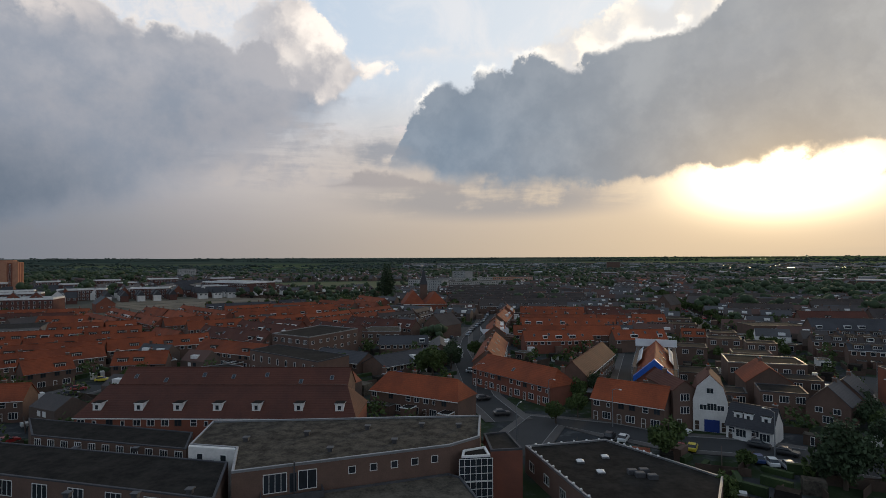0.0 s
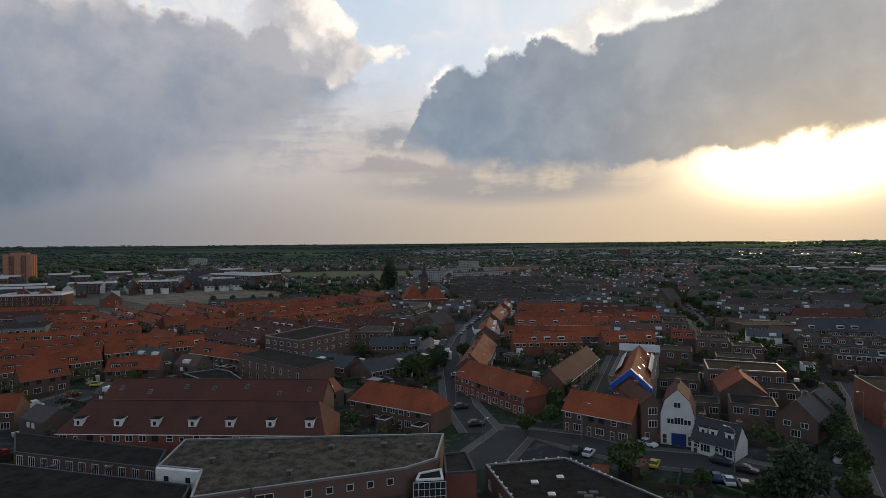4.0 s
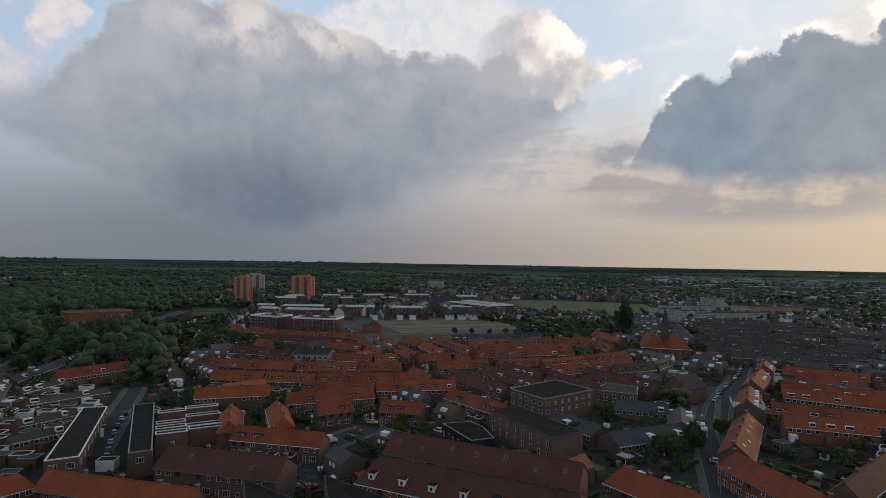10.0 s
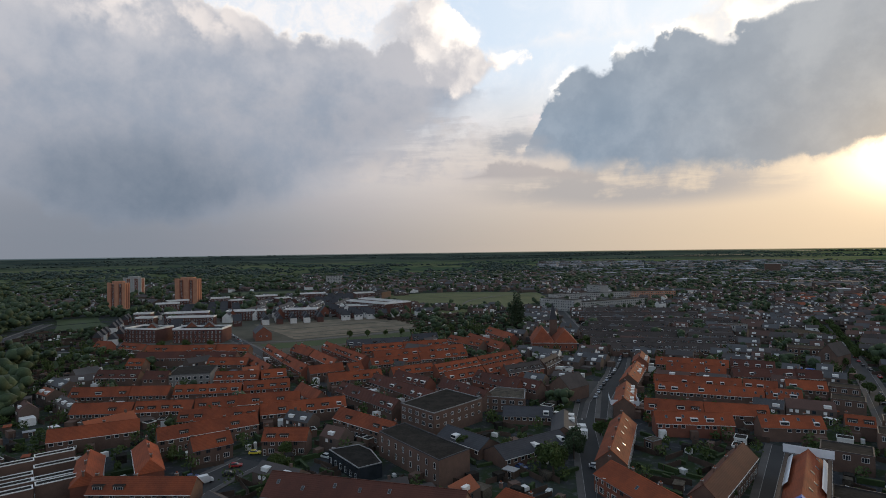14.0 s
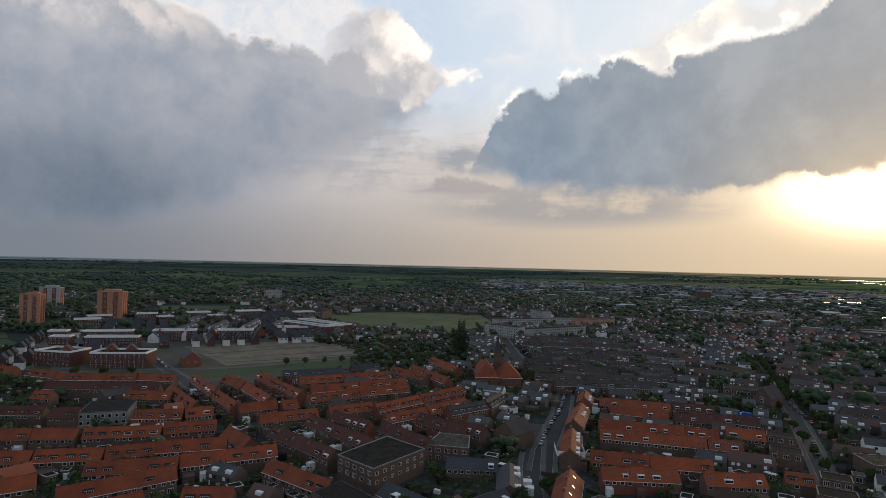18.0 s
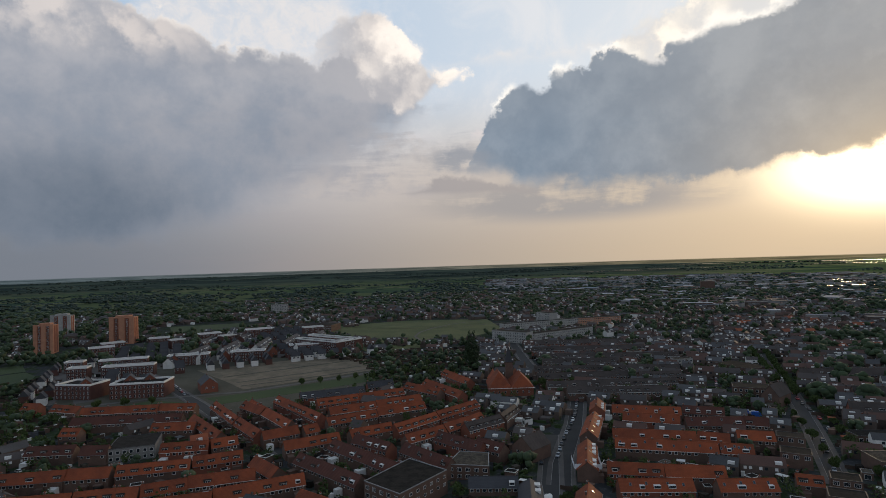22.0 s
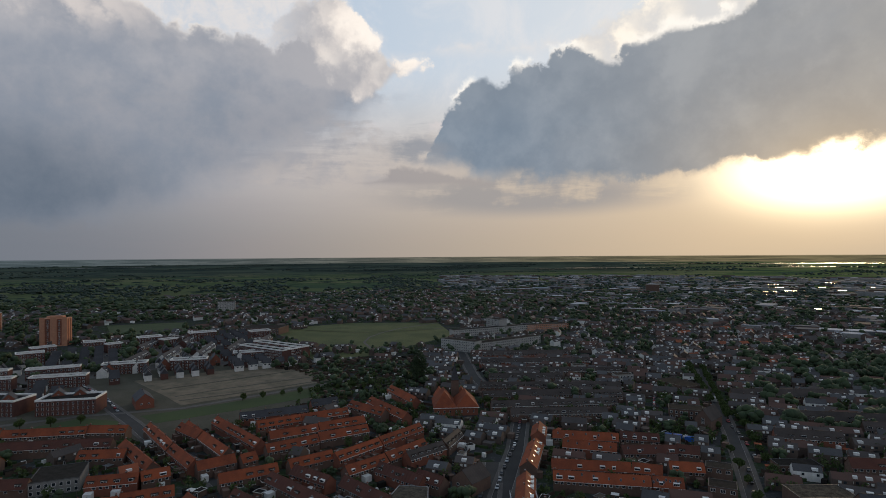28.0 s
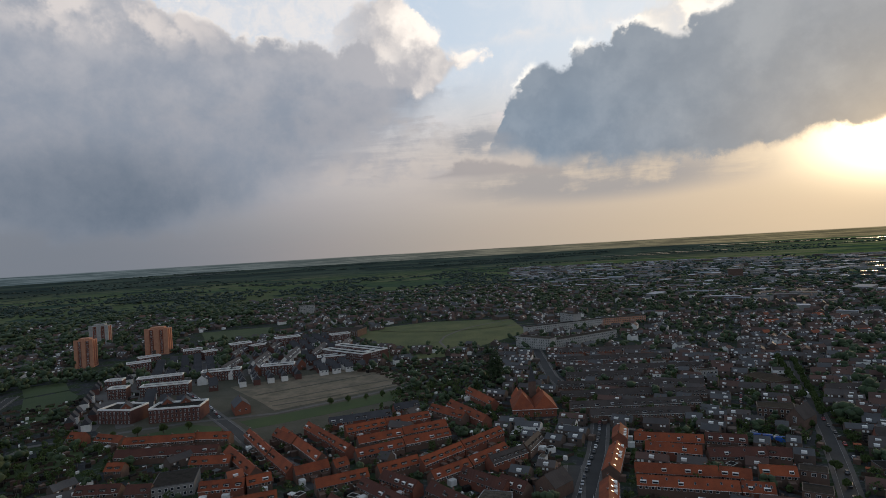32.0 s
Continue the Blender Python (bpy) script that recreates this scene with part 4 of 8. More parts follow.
# orange estate
terrace(-331.0, 332.5, -318.3, 331.8, roof=CLAY, wide=0.5, ridge=8.6)
terrace(-305.9, 329.1, -283.3, 325.4, roof=CLAY, wide=0.5, ridge=8.6)
terrace(-278.8, 321.3, -233.6, 331.8, roof=CLAY, wide=0.5, ridge=8.6)
terrace(-234.0, 333.5, -210.3, 335.5, roof=CLAY, wide=0.5, ridge=8.6)
terrace(-254.1, 279.4, -243.6, 280.4, roof=CLAY, wide=0.5, ridge=8.6)
terrace(-265.6, 298.9, -235.0, 305.8, roof=BROWN, wide=0.5, ridge=8.6)
terrace(-234.4, 306.0, -203.6, 311.5, roof=BROWN, wide=0.5, ridge=8.6)
terrace(-208.3, 290.8, -184.8, 294.8, roof=CLAY, wide=0.6, ridge=8.6)
terrace(-179.3, 257.0, -158.0, 263.6, roof=CLAY, wide=0.6, ridge=8.6)
terrace(-157.8, 264.6, -147.8, 272.0, roof=CLAY, wide=0.6, ridge=8.6)
terrace(-244.7, 248.2, -222.1, 253.0, roof=BROWN, wide=0.5, ridge=8.6)
terrace(-217.2, 251.0, -204.7, 253.7, roof=BROWN, wide=0.5, ridge=8.6)
terrace(-223.7, 213.1, -198.2, 220.6, roof=CLAY, wide=0.7, ext=0.3, ridge=8.6)
terrace(-198.4, 221.3, -180.7, 225.7, roof=CLAY, wide=0.7, ext=0.3, ridge=8.6)
terrace(-179.0, 226.8, -151.1, 237.4, roof=CLAY, wide=0.7, ext=0.3, ridge=8.6)
terrace(-151.6, 239.8, -133.4, 250.5, roof=CLAY, wide=0.7, ext=0.3, ridge=8.6)
terrace(-119.3, 263.7, -97.0, 279.6, roof=CLAY, wide=0.7, ext=0.3, ridge=8.6)
terrace(-198.7, 190.8, -175.3, 197.8, roof=CLAY, wide=0.6, ext=0.3, ridge=8.6)
terrace(-174.8, 198.5, -161.3, 203.7, roof=CLAY, wide=0.6, ext=0.3, ridge=8.6)
terrace(-160.7, 203.8, -152.9, 206.0, roof=CLAY, wide=0.6, ext=0.3, ridge=8.6)
terrace(-153.1, 207.2, -139.1, 215.9, roof=CLAY, wide=0.6, ext=0.3, ridge=8.6)
terrace(-139.3, 217.2, -115.9, 228.3, roof=CLAY, wide=0.6, ext=0.3, ridge=8.6)
terrace(-148.2, 191.6, -120.6, 203.2, roof=CLAY, wide=0.6, ext=0.3, ridge=8.6)
terrace(-121.4, 205.4, -92.8, 224.4, roof=CLAY, wide=0.6, ext=0.3, ridge=8.6)
terrace(-153.7, 365.1, -115.5, 386.1, roof=SLATE, lite=True, wide=0.3, ridge=8.6)
terrace(-116.9, 398.5, -100.8, 409.1, roof=SLATE, lite=True, wide=0.3, ridge=8.6)
terrace(-135.0, 347.8, -112.9, 363.6, roof=CLAY, wide=0.5, ridge=8.6)
terrace(-112.2, 363.7, -86.6, 381.0, roof=CLAY, wide=0.5, ridge=8.6)
terrace(-119.5, 327.5, -95.8, 343.7, roof=CLAY, wide=0.5, ridge=8.6)
terrace(-95.6, 345.3, -71.2, 362.6, roof=CLAY, wide=0.5, ridge=8.6)
terrace(-112.9, 305.4, -90.0, 324.0, roof=CLAY, wide=0.5, ridge=8.6)
terrace(-90.1, 326.8, -65.3, 344.3, roof=CLAY, wide=0.5, ridge=8.6)
terrace(-92.7, 283.8, -74.7, 299.0, roof=CLAY, wide=0.8, ridge=8.6)
terrace(-71.9, 294.9, -54.0, 319.7, roof=CLAY, wide=0.8, ridge=8.6)
terrace(-53.6, 321.1, -33.9, 348.3, roof=CLAY, wide=0.8, ridge=8.6)
terrace(-62.1, 276.8, -46.0, 294.9, roof=CLAY, wide=0.8, ridge=8.6)
terrace(-45.6, 296.1, -28.4, 320.1, roof=CLAY, wide=0.8, ridge=8.6)
terrace(-195.8, 310.3, -159.6, 277.2, roof=CLAY, wide=0.4, ext=0.3, ridge=8.6)
terrace(-200.3, 341.3, -165.5, 305.7, roof=CLAY, wide=0.4, ext=0.3, ridge=8.6)
terrace(-164.2, 304.7, -140.0, 281.4, roof=CLAY, wide=0.4, ext=0.3, ridge=8.6)
terrace(-180.8, 342.4, -159.3, 326.1, roof=CLAY, wide=0.4, ext=0.3, ridge=8.6)
terrace(-178.5, 346.4, -130.6, 299.0, roof=CLAY, wide=0.4, ext=0.3, ridge=8.6)
terrace(-165.0, 356.8, -118.7, 313.4, roof=CLAY, wide=0.4, ext=0.3, ridge=8.6)
terrace(-123.2, 243.1, -105.7, 228.9, roof=CLAY, wide=0.4, ext=0.3, ridge=8.6)
terrace(-87.2, 208.0, -59.1, 193.0, roof=CLAY, wide=0.4, ext=0.3, ridge=8.6)
terrace(-137.8, 278.5, -123.7, 290.7, roof=CLAY, wide=0.5, ridge=8.6)
terrace(-119.9, 289.2, -114.4, 295.1, roof=CLAY, wide=0.5, ridge=8.6)
terrace(-75.9, 410.7, -44.2, 370.6, roof=CLAY, wide=0.5, ridge=8.6)
terrace(-67.3, 446.7, -43.2, 409.8, roof=CLAY, wide=0.5, ridge=8.6)
terrace(-87.7, 399.1, -60.0, 377.8, roof=CLAY, wide=0.5, ridge=8.6)
terrace(-104.3, 247.9, -67.6, 222.2, roof=BROWN, wide=0.5, skylights=4, ridge=8.8)
terrace(-95.4, 267.8, -51.8, 234.0, roof=BROWN, wide=0.5, skylights=4, ridge=8.8)
terrace(-59.3, 265.0, -34.5, 243.9, roof=BROWN, wide=0.5, skylights=4, ridge=8.8)
terrace(-46.2, 283.1, -22.6, 266.4, roof=BROWN, wide=0.5, skylights=4, ridge=8.8)
terrace(-87.1, 277.6, -66.0, 264.5, roof=BROWN, skylights=2, ridge=8.6)
terrace(-34.9, 298.3, -17.7, 316.2, roof=DARKBROWN, wide=0.9, ridge=8.6)
terrace(-17.2, 317.5, -10.1, 339.0, roof=DARKBROWN, wide=0.9, ridge=8.6)
terrace(-26.1, 274.7, -13.0, 265.8, roof=BROWN, ridge=8.6)
terrace(-177.0, 160.1, -155.4, 178.7, roof=CLAY, wide=0.3, ext=0.4, ridge=8.6)
terrace(-139.9, 169.7, -116.5, 194.8, roof=CLAY, wide=0.4, ridge=8.6)
terrace(-121.0, 163.2, -113.2, 173.3, roof=CLAY, wide=0.4, ridge=8.6)
terrace(-102.5, 178.4, -87.4, 181.8, roof=CLAY, wide=0.6, ridge=8.6)
terrace(-125.8, 129.8, -97.6, 135.9, roof=CLAY, wide=0.4, ext=0.3, ridge=8.4)
terrace(-130.3, 131.1, -146.8, 149.1, roof=CLAY, hip=2.0, ridge=8.4)
terrace(-137.1, 160.9, -118.9, 143.0, roof=CLAY, hip=2.0, ridge=8.4)
terrace(-124.3, 103.7, -90.7, 110.5, roof=BROWN, depth=11, eave=6.0, skylights=2, ridge=10)
terrace(-138.3, 81.3, -97.5, 88.8, roof=CLAY, ridge=8.6)
terrace(-145.6, 63.4, -142.8, 79.8, roof=CLAY, hip=2.5, ridge=8)
terrace(-137.8, 49.7, -113.8, 53.2, roof=CLAY, ridge=8)
# terraces along the avenue
terrace(-166.8, 71.0, -273.7, 143.6, roof=DARKBROWN, lite=True, eave=4.4, depth=7, ext=1.0, ridge=6.6)
terrace(-270.1, 143.9, -336.9, 243.3, roof=DARKBROWN, lite=True, eave=4.4, depth=7, ext=1.0, ridge=6.6)
terrace(-256.8, 155.8, -252.3, 187.7, roof=CLAY, wide=0.4, ridge=8.6)
# new estate with white roof edges
terrace(-346.0, 537.2, -358.9, 593.5, roof=SLATE, depth=9, eave=6, lite=True, brick=ESTATE_BRICK, chimneys=False, ridge=10)
terrace(-324.4, 565.2, -340.9, 627.8, roof=SLATE, depth=9, eave=6, lite=True, brick=RENDER, chimneys=False, ridge=10)
terrace(-296.9, 583.8, -315.3, 653.3, roof=SLATE, depth=9, eave=6, lite=True, brick=RENDER, chimneys=False, ridge=10)
terrace(-276.4, 609.5, -291.6, 683.9, roof=SLATE, depth=9, eave=6, lite=True, brick=ESTATE_BRICK, chimneys=False, ridge=10)
terrace(-254.7, 624.9, -270.4, 716.6, roof=SLATE, depth=9, eave=6, lite=True, brick=ESTATE_BRICK, chimneys=False, ridge=10)
terrace(-341.7, 497.6, -353.4, 534.7, roof=SLATE, depth=9, eave=6, lite=True, brick=RENDER, chimneys=False, ridge=10)
terrace(-385.0, 620.7, -398.3, 677.0, roof=SLATE, depth=9, eave=6, lite=True, brick=ESTATE_BRICK, chimneys=False, ridge=10)
terrace(-356.2, 661.5, -373.4, 739.0, roof=SLATE, depth=9, eave=6, lite=True, brick=ESTATE_BRICK, chimneys=False, ridge=10)
flat_block(-305.4, 377.2, -268.1, 387.0, 20.0, storeys=3, estate=True, storey=3.3)
flat_block(-349.2, 376.2, -320.0, 375.9, 20.0, storeys=3, estate=True, storey=3.3)
flat_block(-373.8, 451.6, -334.0, 466.5, 10.0, storeys=3, estate=True)
flat_block(-403.2, 483.0, -366.1, 502.2, 10.0, storeys=3, estate=True)
flat_block(-402.4, 445.1, -387.1, 450.5, 10.0, storeys=3, estate=True)
flat_block(-433.0, 475.7, -418.1, 481.7, 10.0, storeys=3, estate=True)
flat_block(-465.3, 543.1, -446.8, 559.4, 12.0, storeys=4, estate=True)
flat_block(-477.3, 577.7, -462.8, 596.3, 12.0, storeys=4, estate=True)
flat_block(-350.4, 508.7, -315.3, 524.2, 12.0, storeys=3, estate=True)
flat_block(-297.8, 533.5, -266.4, 544.8, 12.0, storeys=3, estate=True)
flat_block(-254.2, 575.8, -213.4, 593.9, 12.0, storeys=3, estate=True)
flat_block(-450.3, 619.7, -432.0, 632.5, 14.0, storeys=4, estate=True)
flat_block(-425.2, 625.7, -415.3, 639.4, 12.0, storeys=3, estate=True)
flat_block(-407.7, 657.0, -388.8, 675.3, 14.0, storeys=4, estate=True)
flat_block(-379.3, 662.4, -370.6, 677.6, 12.0, storeys=3, estate=True)
flat_block(-367.3, 698.6, -340.5, 717.8, 14.0, storeys=4, estate=True)
flat_block(-261.9, 608.7, -201.1, 573.9, 11.0, storeys=4, estate=True)
flat_block(-257.7, 636.3, -188.2, 596.5, 11.0, storeys=4, estate=True)
flat_block(-195.5, 583.6, -188.3, 596.3, 11.0, storeys=4, estate=True)
flat_block(-294.4, 715.5, -273.4, 731.4, 14.0, storeys=4, estate=True)
flat_block(-336.9, 780.8, -280.0, 776.4, 34.0, storeys=3)
# white apartments, lit block
flat_block(-44.2, 666.2, -4.6, 640.8, 14.0, storeys=4, white=True)
flat_block(-2.2, 646.9, 75.7, 713.7, 14.0, storeys=3, white=True)
flat_block(-34.4, 757.6, 70.2, 820.2, 12.0, storeys=3, white=True)
flat_block(9.3, 827.3, 26.9, 803.4, 14.0, storeys=6, white=True)
flat_block(60.6, 816.3, 128.3, 837.9, 12.0, storeys=3, wall=PINKBRICK)
flat_block(-524.6, 1101.0, -494.1, 1113.5, 14.0, storeys=6, white=True)
flat_block(41.6, 523.2, 53.4, 527.1, 8.0, storeys=2, white=True)
flat_block(88.8, 541.6, 100.5, 543.2, 8.0, storeys=2, white=True)
flat_block(118.3, 499.7, 133.9, 503.0, 8.0, storeys=2, white=True)
# brick flats among the houses, houses by the avenue
flat_block(-204.8, 252.2, -186.0, 261.5, 22.0, storeys=2, wall=CONCRETE)
flat_block(129.1, 395.0, 149.8, 389.3, 14.0, storeys=2)
flat_block(148.8, 493.5, 163.6, 464.9, 20.0, storeys=1, storey=4.2)
# flat roofed rows across the main road
terrace(154.2, 223.2, 260.6, 196.5, roof=SLATE, depth=8, eave=5.6, wide=0.9, ext=1.0, brick=BRICK, ridge=7.4)
terrace(141.8, 221.5, 255.3, 177.6, roof=DARKBROWN, depth=8, eave=5.6, wide=0.9, ext=1.0, brick=BRICK, ridge=7.4)
terrace(140.8, 200.1, 233.0, 155.0, roof=SLATE, depth=8, eave=5.6, wide=0.9, ext=1.0, brick=BRICK, ridge=7.4)
terrace(163.0, 237.5, 276.0, 209.5, roof=SLATE, depth=7, eave=5.2, wide=0.8, ext=0.6, brick=BRICK, ridge=6.8)
terrace(150.0, 152.0, 208.0, 121.0, roof=SLATE, depth=8, eave=5.6, wide=0.9, ext=1.0, brick=BRICK, ridge=7.4)
terrace(145.1, 174.4, 218.8, 137.3, roof=DARKBROWN, depth=8, eave=5.6, wide=0.9, ext=1.0, brick=BRICK, ridge=7.4)
flat_block(139.2, 256.6, 163.8, 257.4, 14.0, storeys=2, top=GRAVEL)
flat_block(153.7, 301.6, 174.9, 302.1, 10.0, storeys=1)
flat_block(109.8, 134.9, 127.7, 130.1, 16.0, storeys=2, storey=4.2, wall=REDBRICK)
flat_block(312.1, 246.3, 288.4, 206.4, 14.0, storeys=3, wall=REDBRICK)
flat_block(285.0, 201.0, 266.0, 170.0, 14.0, storeys=3, wall=REDBRICK)
flat_block(262.0, 165.0, 244.0, 130.0, 14.0, storeys=3, wall=REDBRICK)
# ground patches
field([(-306, 489), (-270, 519), (-232, 546), (-196, 566), (-158, 543), (-119, 512), (-140, 488), (-176, 452), (-219, 411), (-246, 437), (-282, 468)])
grass([(-233.0, 383.0), (-206.0, 403.0), (-158.0, 448.0), (-105.0, 500.0), (-92.0, 502.0), (-84.0, 490.0), (-122.7, 446.0), (-173.6, 399.0), (-212.0, 367.0)], name="verge")
grass([(-342.4, 293.9), (-269.2, 375.6), (-239.5, 370.1), (-225.2, 354.2), (-278.3, 329.0), (-315.9, 269.4)], name="verge")
grass([(-299, 823), (-210, 898), (-82, 905), (-55, 783), (-135, 629), (-180, 605)], name="meadow")
grass([(-598, 873), (-494, 920), (-435, 817), (-513, 761)], name="playing_field")
grass([(-230.6, 77.4), (-259.9, 97.1), (-311.4, 136.7), (-325.6, 156.8), (-305.9, 155.8), (-246.8, 100.3), (-174.5, 51.7), (-157.0, 35.7), (-162.8, 32.4)], name="verge")
grass([(-548, 492), (-522, 520), (-484, 486), (-505, 455)], name="lawn")
grass([(-500, 450), (-479, 481), (-450, 462), (-414, 410), (-408, 372), (-440, 392)], name="lawn")
grass([(366, 262), (395, 245), (346, 196), (270, 150), (262, 164), (322, 218)], name="meadow")
harbour([(521, 474), (560, 472), (540, 428), (499, 372), (470, 353), (474, 396)])
# roads
road([(212.0, 560.0), (203.6, 531.9), (171.9, 418.9), (154.9, 359.1), (141.8, 316.7), (129.9, 280.5), (119.0, 247.4)], 6.0)
road([(-24.4, 676.7), (-3.0, 516.4), (23.9, 409.7), (30.8, 395.5), (23.3, 327.2), (12.7, 265.1), (10.9, 240.0)], 8.0)
road([(9.7, 308.4), (6.3, 230.8), (8.7, 191.4), (10.7, 155.7), (15.9, 132.2)], 7.0)
road([(13.4, 110.9), (23.8, 132.7), (37.0, 126.2), (47.9, 117.2), (60.2, 114.1), (71.5, 106.4), (79.2, 100.7)], 9.0)
road([(87.7, 95.5), (102.6, 122.6), (124.6, 158.6), (134.1, 177.4)], 10.0)
road([(-309.7, 155.9), (-256.4, 113.0), (-184.3, 64.1), (-144.1, 31.0), (-133.7, 25.1)], 9.0)
road([(-402.4, 125.3), (-307.9, 116.2), (-309.7, 155.9), (-369.4, 214.2), (-430.0, 288.9), (-453.4, 356.0), (-521.9, 459.1)], 7.0)
road([(-381.7, 510.0), (-341.3, 469.9), (-226.8, 365.4), (-185.6, 325.0), (-147.1, 296.2), (-122.5, 272.0)], 7.0)
road([(-336.3, 259.1), (-352.9, 296.1), (-361.8, 324.8), (-275.0, 380.0), (-214.0, 404.0), (-164.0, 452.0), (-108.0, 506.0)], 5.0, True)
road([(-318.8, 368.5), (-383.2, 433.5), (-422.0, 467.9)], 12.0, True)
road([(-111.6, 100.9), (-105.8, 144.0), (-104.8, 155.8), (-102.0, 169.7)], 10.0)
road([(-161.0, 107.9), (-204.6, 150.2), (-229.6, 174.7)], 6.0)
road([(45.7, 144.1), (57.9, 178.6), (73.1, 220.7)], 6.0)
# cars
car(37.5, 117.8, 60, CAR_WHITE)
car(49.1, 112.1, 60, CAR_YELLOW)
car(47.0, 111.9, 60, CAR_RED)
car(58.2, 105.9, 80, CAR_BLUE)
car(59.8, 104.2, 80, CAR_WHITE)
car(61.8, 102.6, 80, CAR_SILVER)
car(62.7, 113.4, -38, CAR_BLACK)
car(65.7, 109.3, -38, CAR_BLACK)
car(51.5, 123.3, -50, CAR_WHITE)
car(35.2, 119.4, 60, CAR_BLACK)
car(11.5, 186.3, 20, CAR_WHITE)
car(9.7, 187.2, 0, CAR_SILVER)
car(11.0, 151.2, 20, CAR_BLACK)
car(14.6, 136.8, 10, CAR_BLACK)
car(-13.1, 181.5, -30, CAR_BLUE)
car(6.1, 226.0, 85, CAR_SILVER)
car(3.7, 264.7, 85, CAR_BLACK)
car(-111.9, 152.2, 40, CAR_BLUE)
car(-102.1, 157.0, 30, CAR_BLACK)
car(-104.2, 163.5, 30, CAR_RED)
car(-104.6, 175.3, 20, CAR_YELLOW)
car(-98.3, 176.8, 20, CAR_BLUE)
car(-92.6, 115.3, 60, CAR_SILVER)
car(-88.1, 116.8, 60, CAR_RED)
car(29.6, 387.7, -97, CAR_BLACK)
car(28.7, 379.1, -98, CAR_RED)
car(28.2, 374.2, -100, CAR_BLACK)
car(27.5, 367.3, -97, CAR_SILVER)
car(26.3, 357.7, -98, CAR_BLACK)
car(25.4, 350.1, -98, CAR_BLACK)
car(24.5, 344.6, -97, CAR_BLACK)
car(22.9, 335.5, -98, CAR_WHITE)
car(21.5, 327.7, -100, CAR_BLACK)
car(19.5, 318.5, -96, CAR_BLACK)
car(17.6, 310.1, -98, CAR_SILVER)
car(15.8, 301.1, -98, CAR_BLACK)
car(14.1, 291.8, -98, CAR_BLACK)
car(12.9, 284.1, -95, CAR_SILVER)
car(11.5, 274.9, -100, CAR_SILVER)
car(172.5, 414.8, -103, CAR_BLACK)
car(168.6, 402.4, -105, CAR_RED)
car(164.6, 388.1, -103, CAR_RED)
car(161.9, 375.8, -103, CAR_BLACK)
car(160.0, 362.7, -101, CAR_BLACK)
car(158.3, 353.0, -103, CAR_SILVER)
car(156.2, 343.2, -102, CAR_RED)
car(151.1, 322.7, -103, CAR_SILVER)
car(139.0, 303.3, -108, CAR_BLACK)
car(133.4, 287.7, -113, CAR_BLACK)
car(128.3, 274.0, -111, CAR_BLACK)
car(124.4, 263.0, -111, CAR_SILVER)
car(122.9, 257.6, -111, CAR_BLUE)
car(121.5, 248.0, -114, CAR_RED)
car(120.9, 238.3, -112, CAR_RED)
car(-250.2, 112.3, -26, CAR_RED)
car(-244.7, 109.3, -32, CAR_WHITE)
car(-240.0, 106.5, -29, CAR_WHITE)
car(-231.6, 101.2, -26, CAR_BLACK)
car(-224.9, 96.3, -31, CAR_WHITE)
car(-217.0, 89.8, -30, CAR_BLACK)
car(-208.8, 83.5, -27, CAR_BLUE)
car(-202.8, 79.5, -27, CAR_BLUE)
car(-195.4, 75.2, -29, CAR_RED)
car(-189.9, 71.7, -31, CAR_BLACK)
car(-183.9, 67.7, -32, CAR_SILVER)
car(-176.1, 61.8, -33, CAR_BLACK)
car(-256.4, 104.6, -32, CAR_BLUE)
car(-247.1, 99.6, -30, CAR_BLUE)
car(-239.8, 95.3, -28, CAR_WHITE)
car(-232.7, 90.6, -30, CAR_BLACK)
car(-225.7, 85.1, -30, CAR_SILVER)
car(-220.6, 80.3, -29, CAR_RED)
car(-216.2, 76.4, -28, CAR_BLACK)
car(-210.7, 72.2, -30, CAR_RED)
car(-203.4, 67.6, -31, CAR_SILVER)
car(-198.6, 64.7, -33, CAR_BLACK)
car(-190.7, 59.6, -35, CAR_BLACK)
car(-186.2, 56.5, -33, CAR_SILVER)
car(-181.5, 53.0, -33, CAR_SILVER)
car(-207.0, 65.4, -141, CAR_BLUE)
car(-210.4, 62.6, -142, CAR_RED)
car(-213.2, 60.5, -140, CAR_BLACK)
car(-215.7, 58.5, -137, CAR_SILVER)
car(-217.8, 56.9, -138, CAR_SILVER)
car(-221.6, 54.0, -140, CAR_SILVER)
car(-326.4, 385.2, 133, CAR_BLACK)
car(-332.8, 391.9, 132, CAR_SILVER)
car(-339.5, 398.3, 129, CAR_BLACK)
car(-345.2, 403.5, 132, CAR_BLACK)
car(-350.7, 408.4, 130, CAR_RED)
car(-356.9, 413.7, 129, CAR_BLACK)
car(-362.3, 418.7, 129, CAR_RED)
car(-367.1, 423.0, 133, CAR_SILVER)
car(-371.1, 426.7, 130, CAR_BLACK)
car(-377.3, 432.9, 133, CAR_BLUE)
car(-334.5, 465.3, -43, CAR_WHITE)
car(-328.1, 459.7, -42, CAR_SILVER)
car(-321.7, 454.5, -41, CAR_RED)
car(-316.8, 450.8, -46, CAR_WHITE)
car(-310.2, 445.9, -41, CAR_WHITE)
car(-304.0, 441.0, -47, CAR_BLACK)
car(-298.2, 436.0, -41, CAR_BLUE)
car(-292.8, 431.0, -47, CAR_SILVER)
car(-288.8, 427.1, -44, CAR_SILVER)
car(-282.9, 421.2, -44, CAR_BLUE)
car(-279.0, 417.3, -41, CAR_WHITE)
car(-274.1, 412.2, -45, CAR_BLACK)
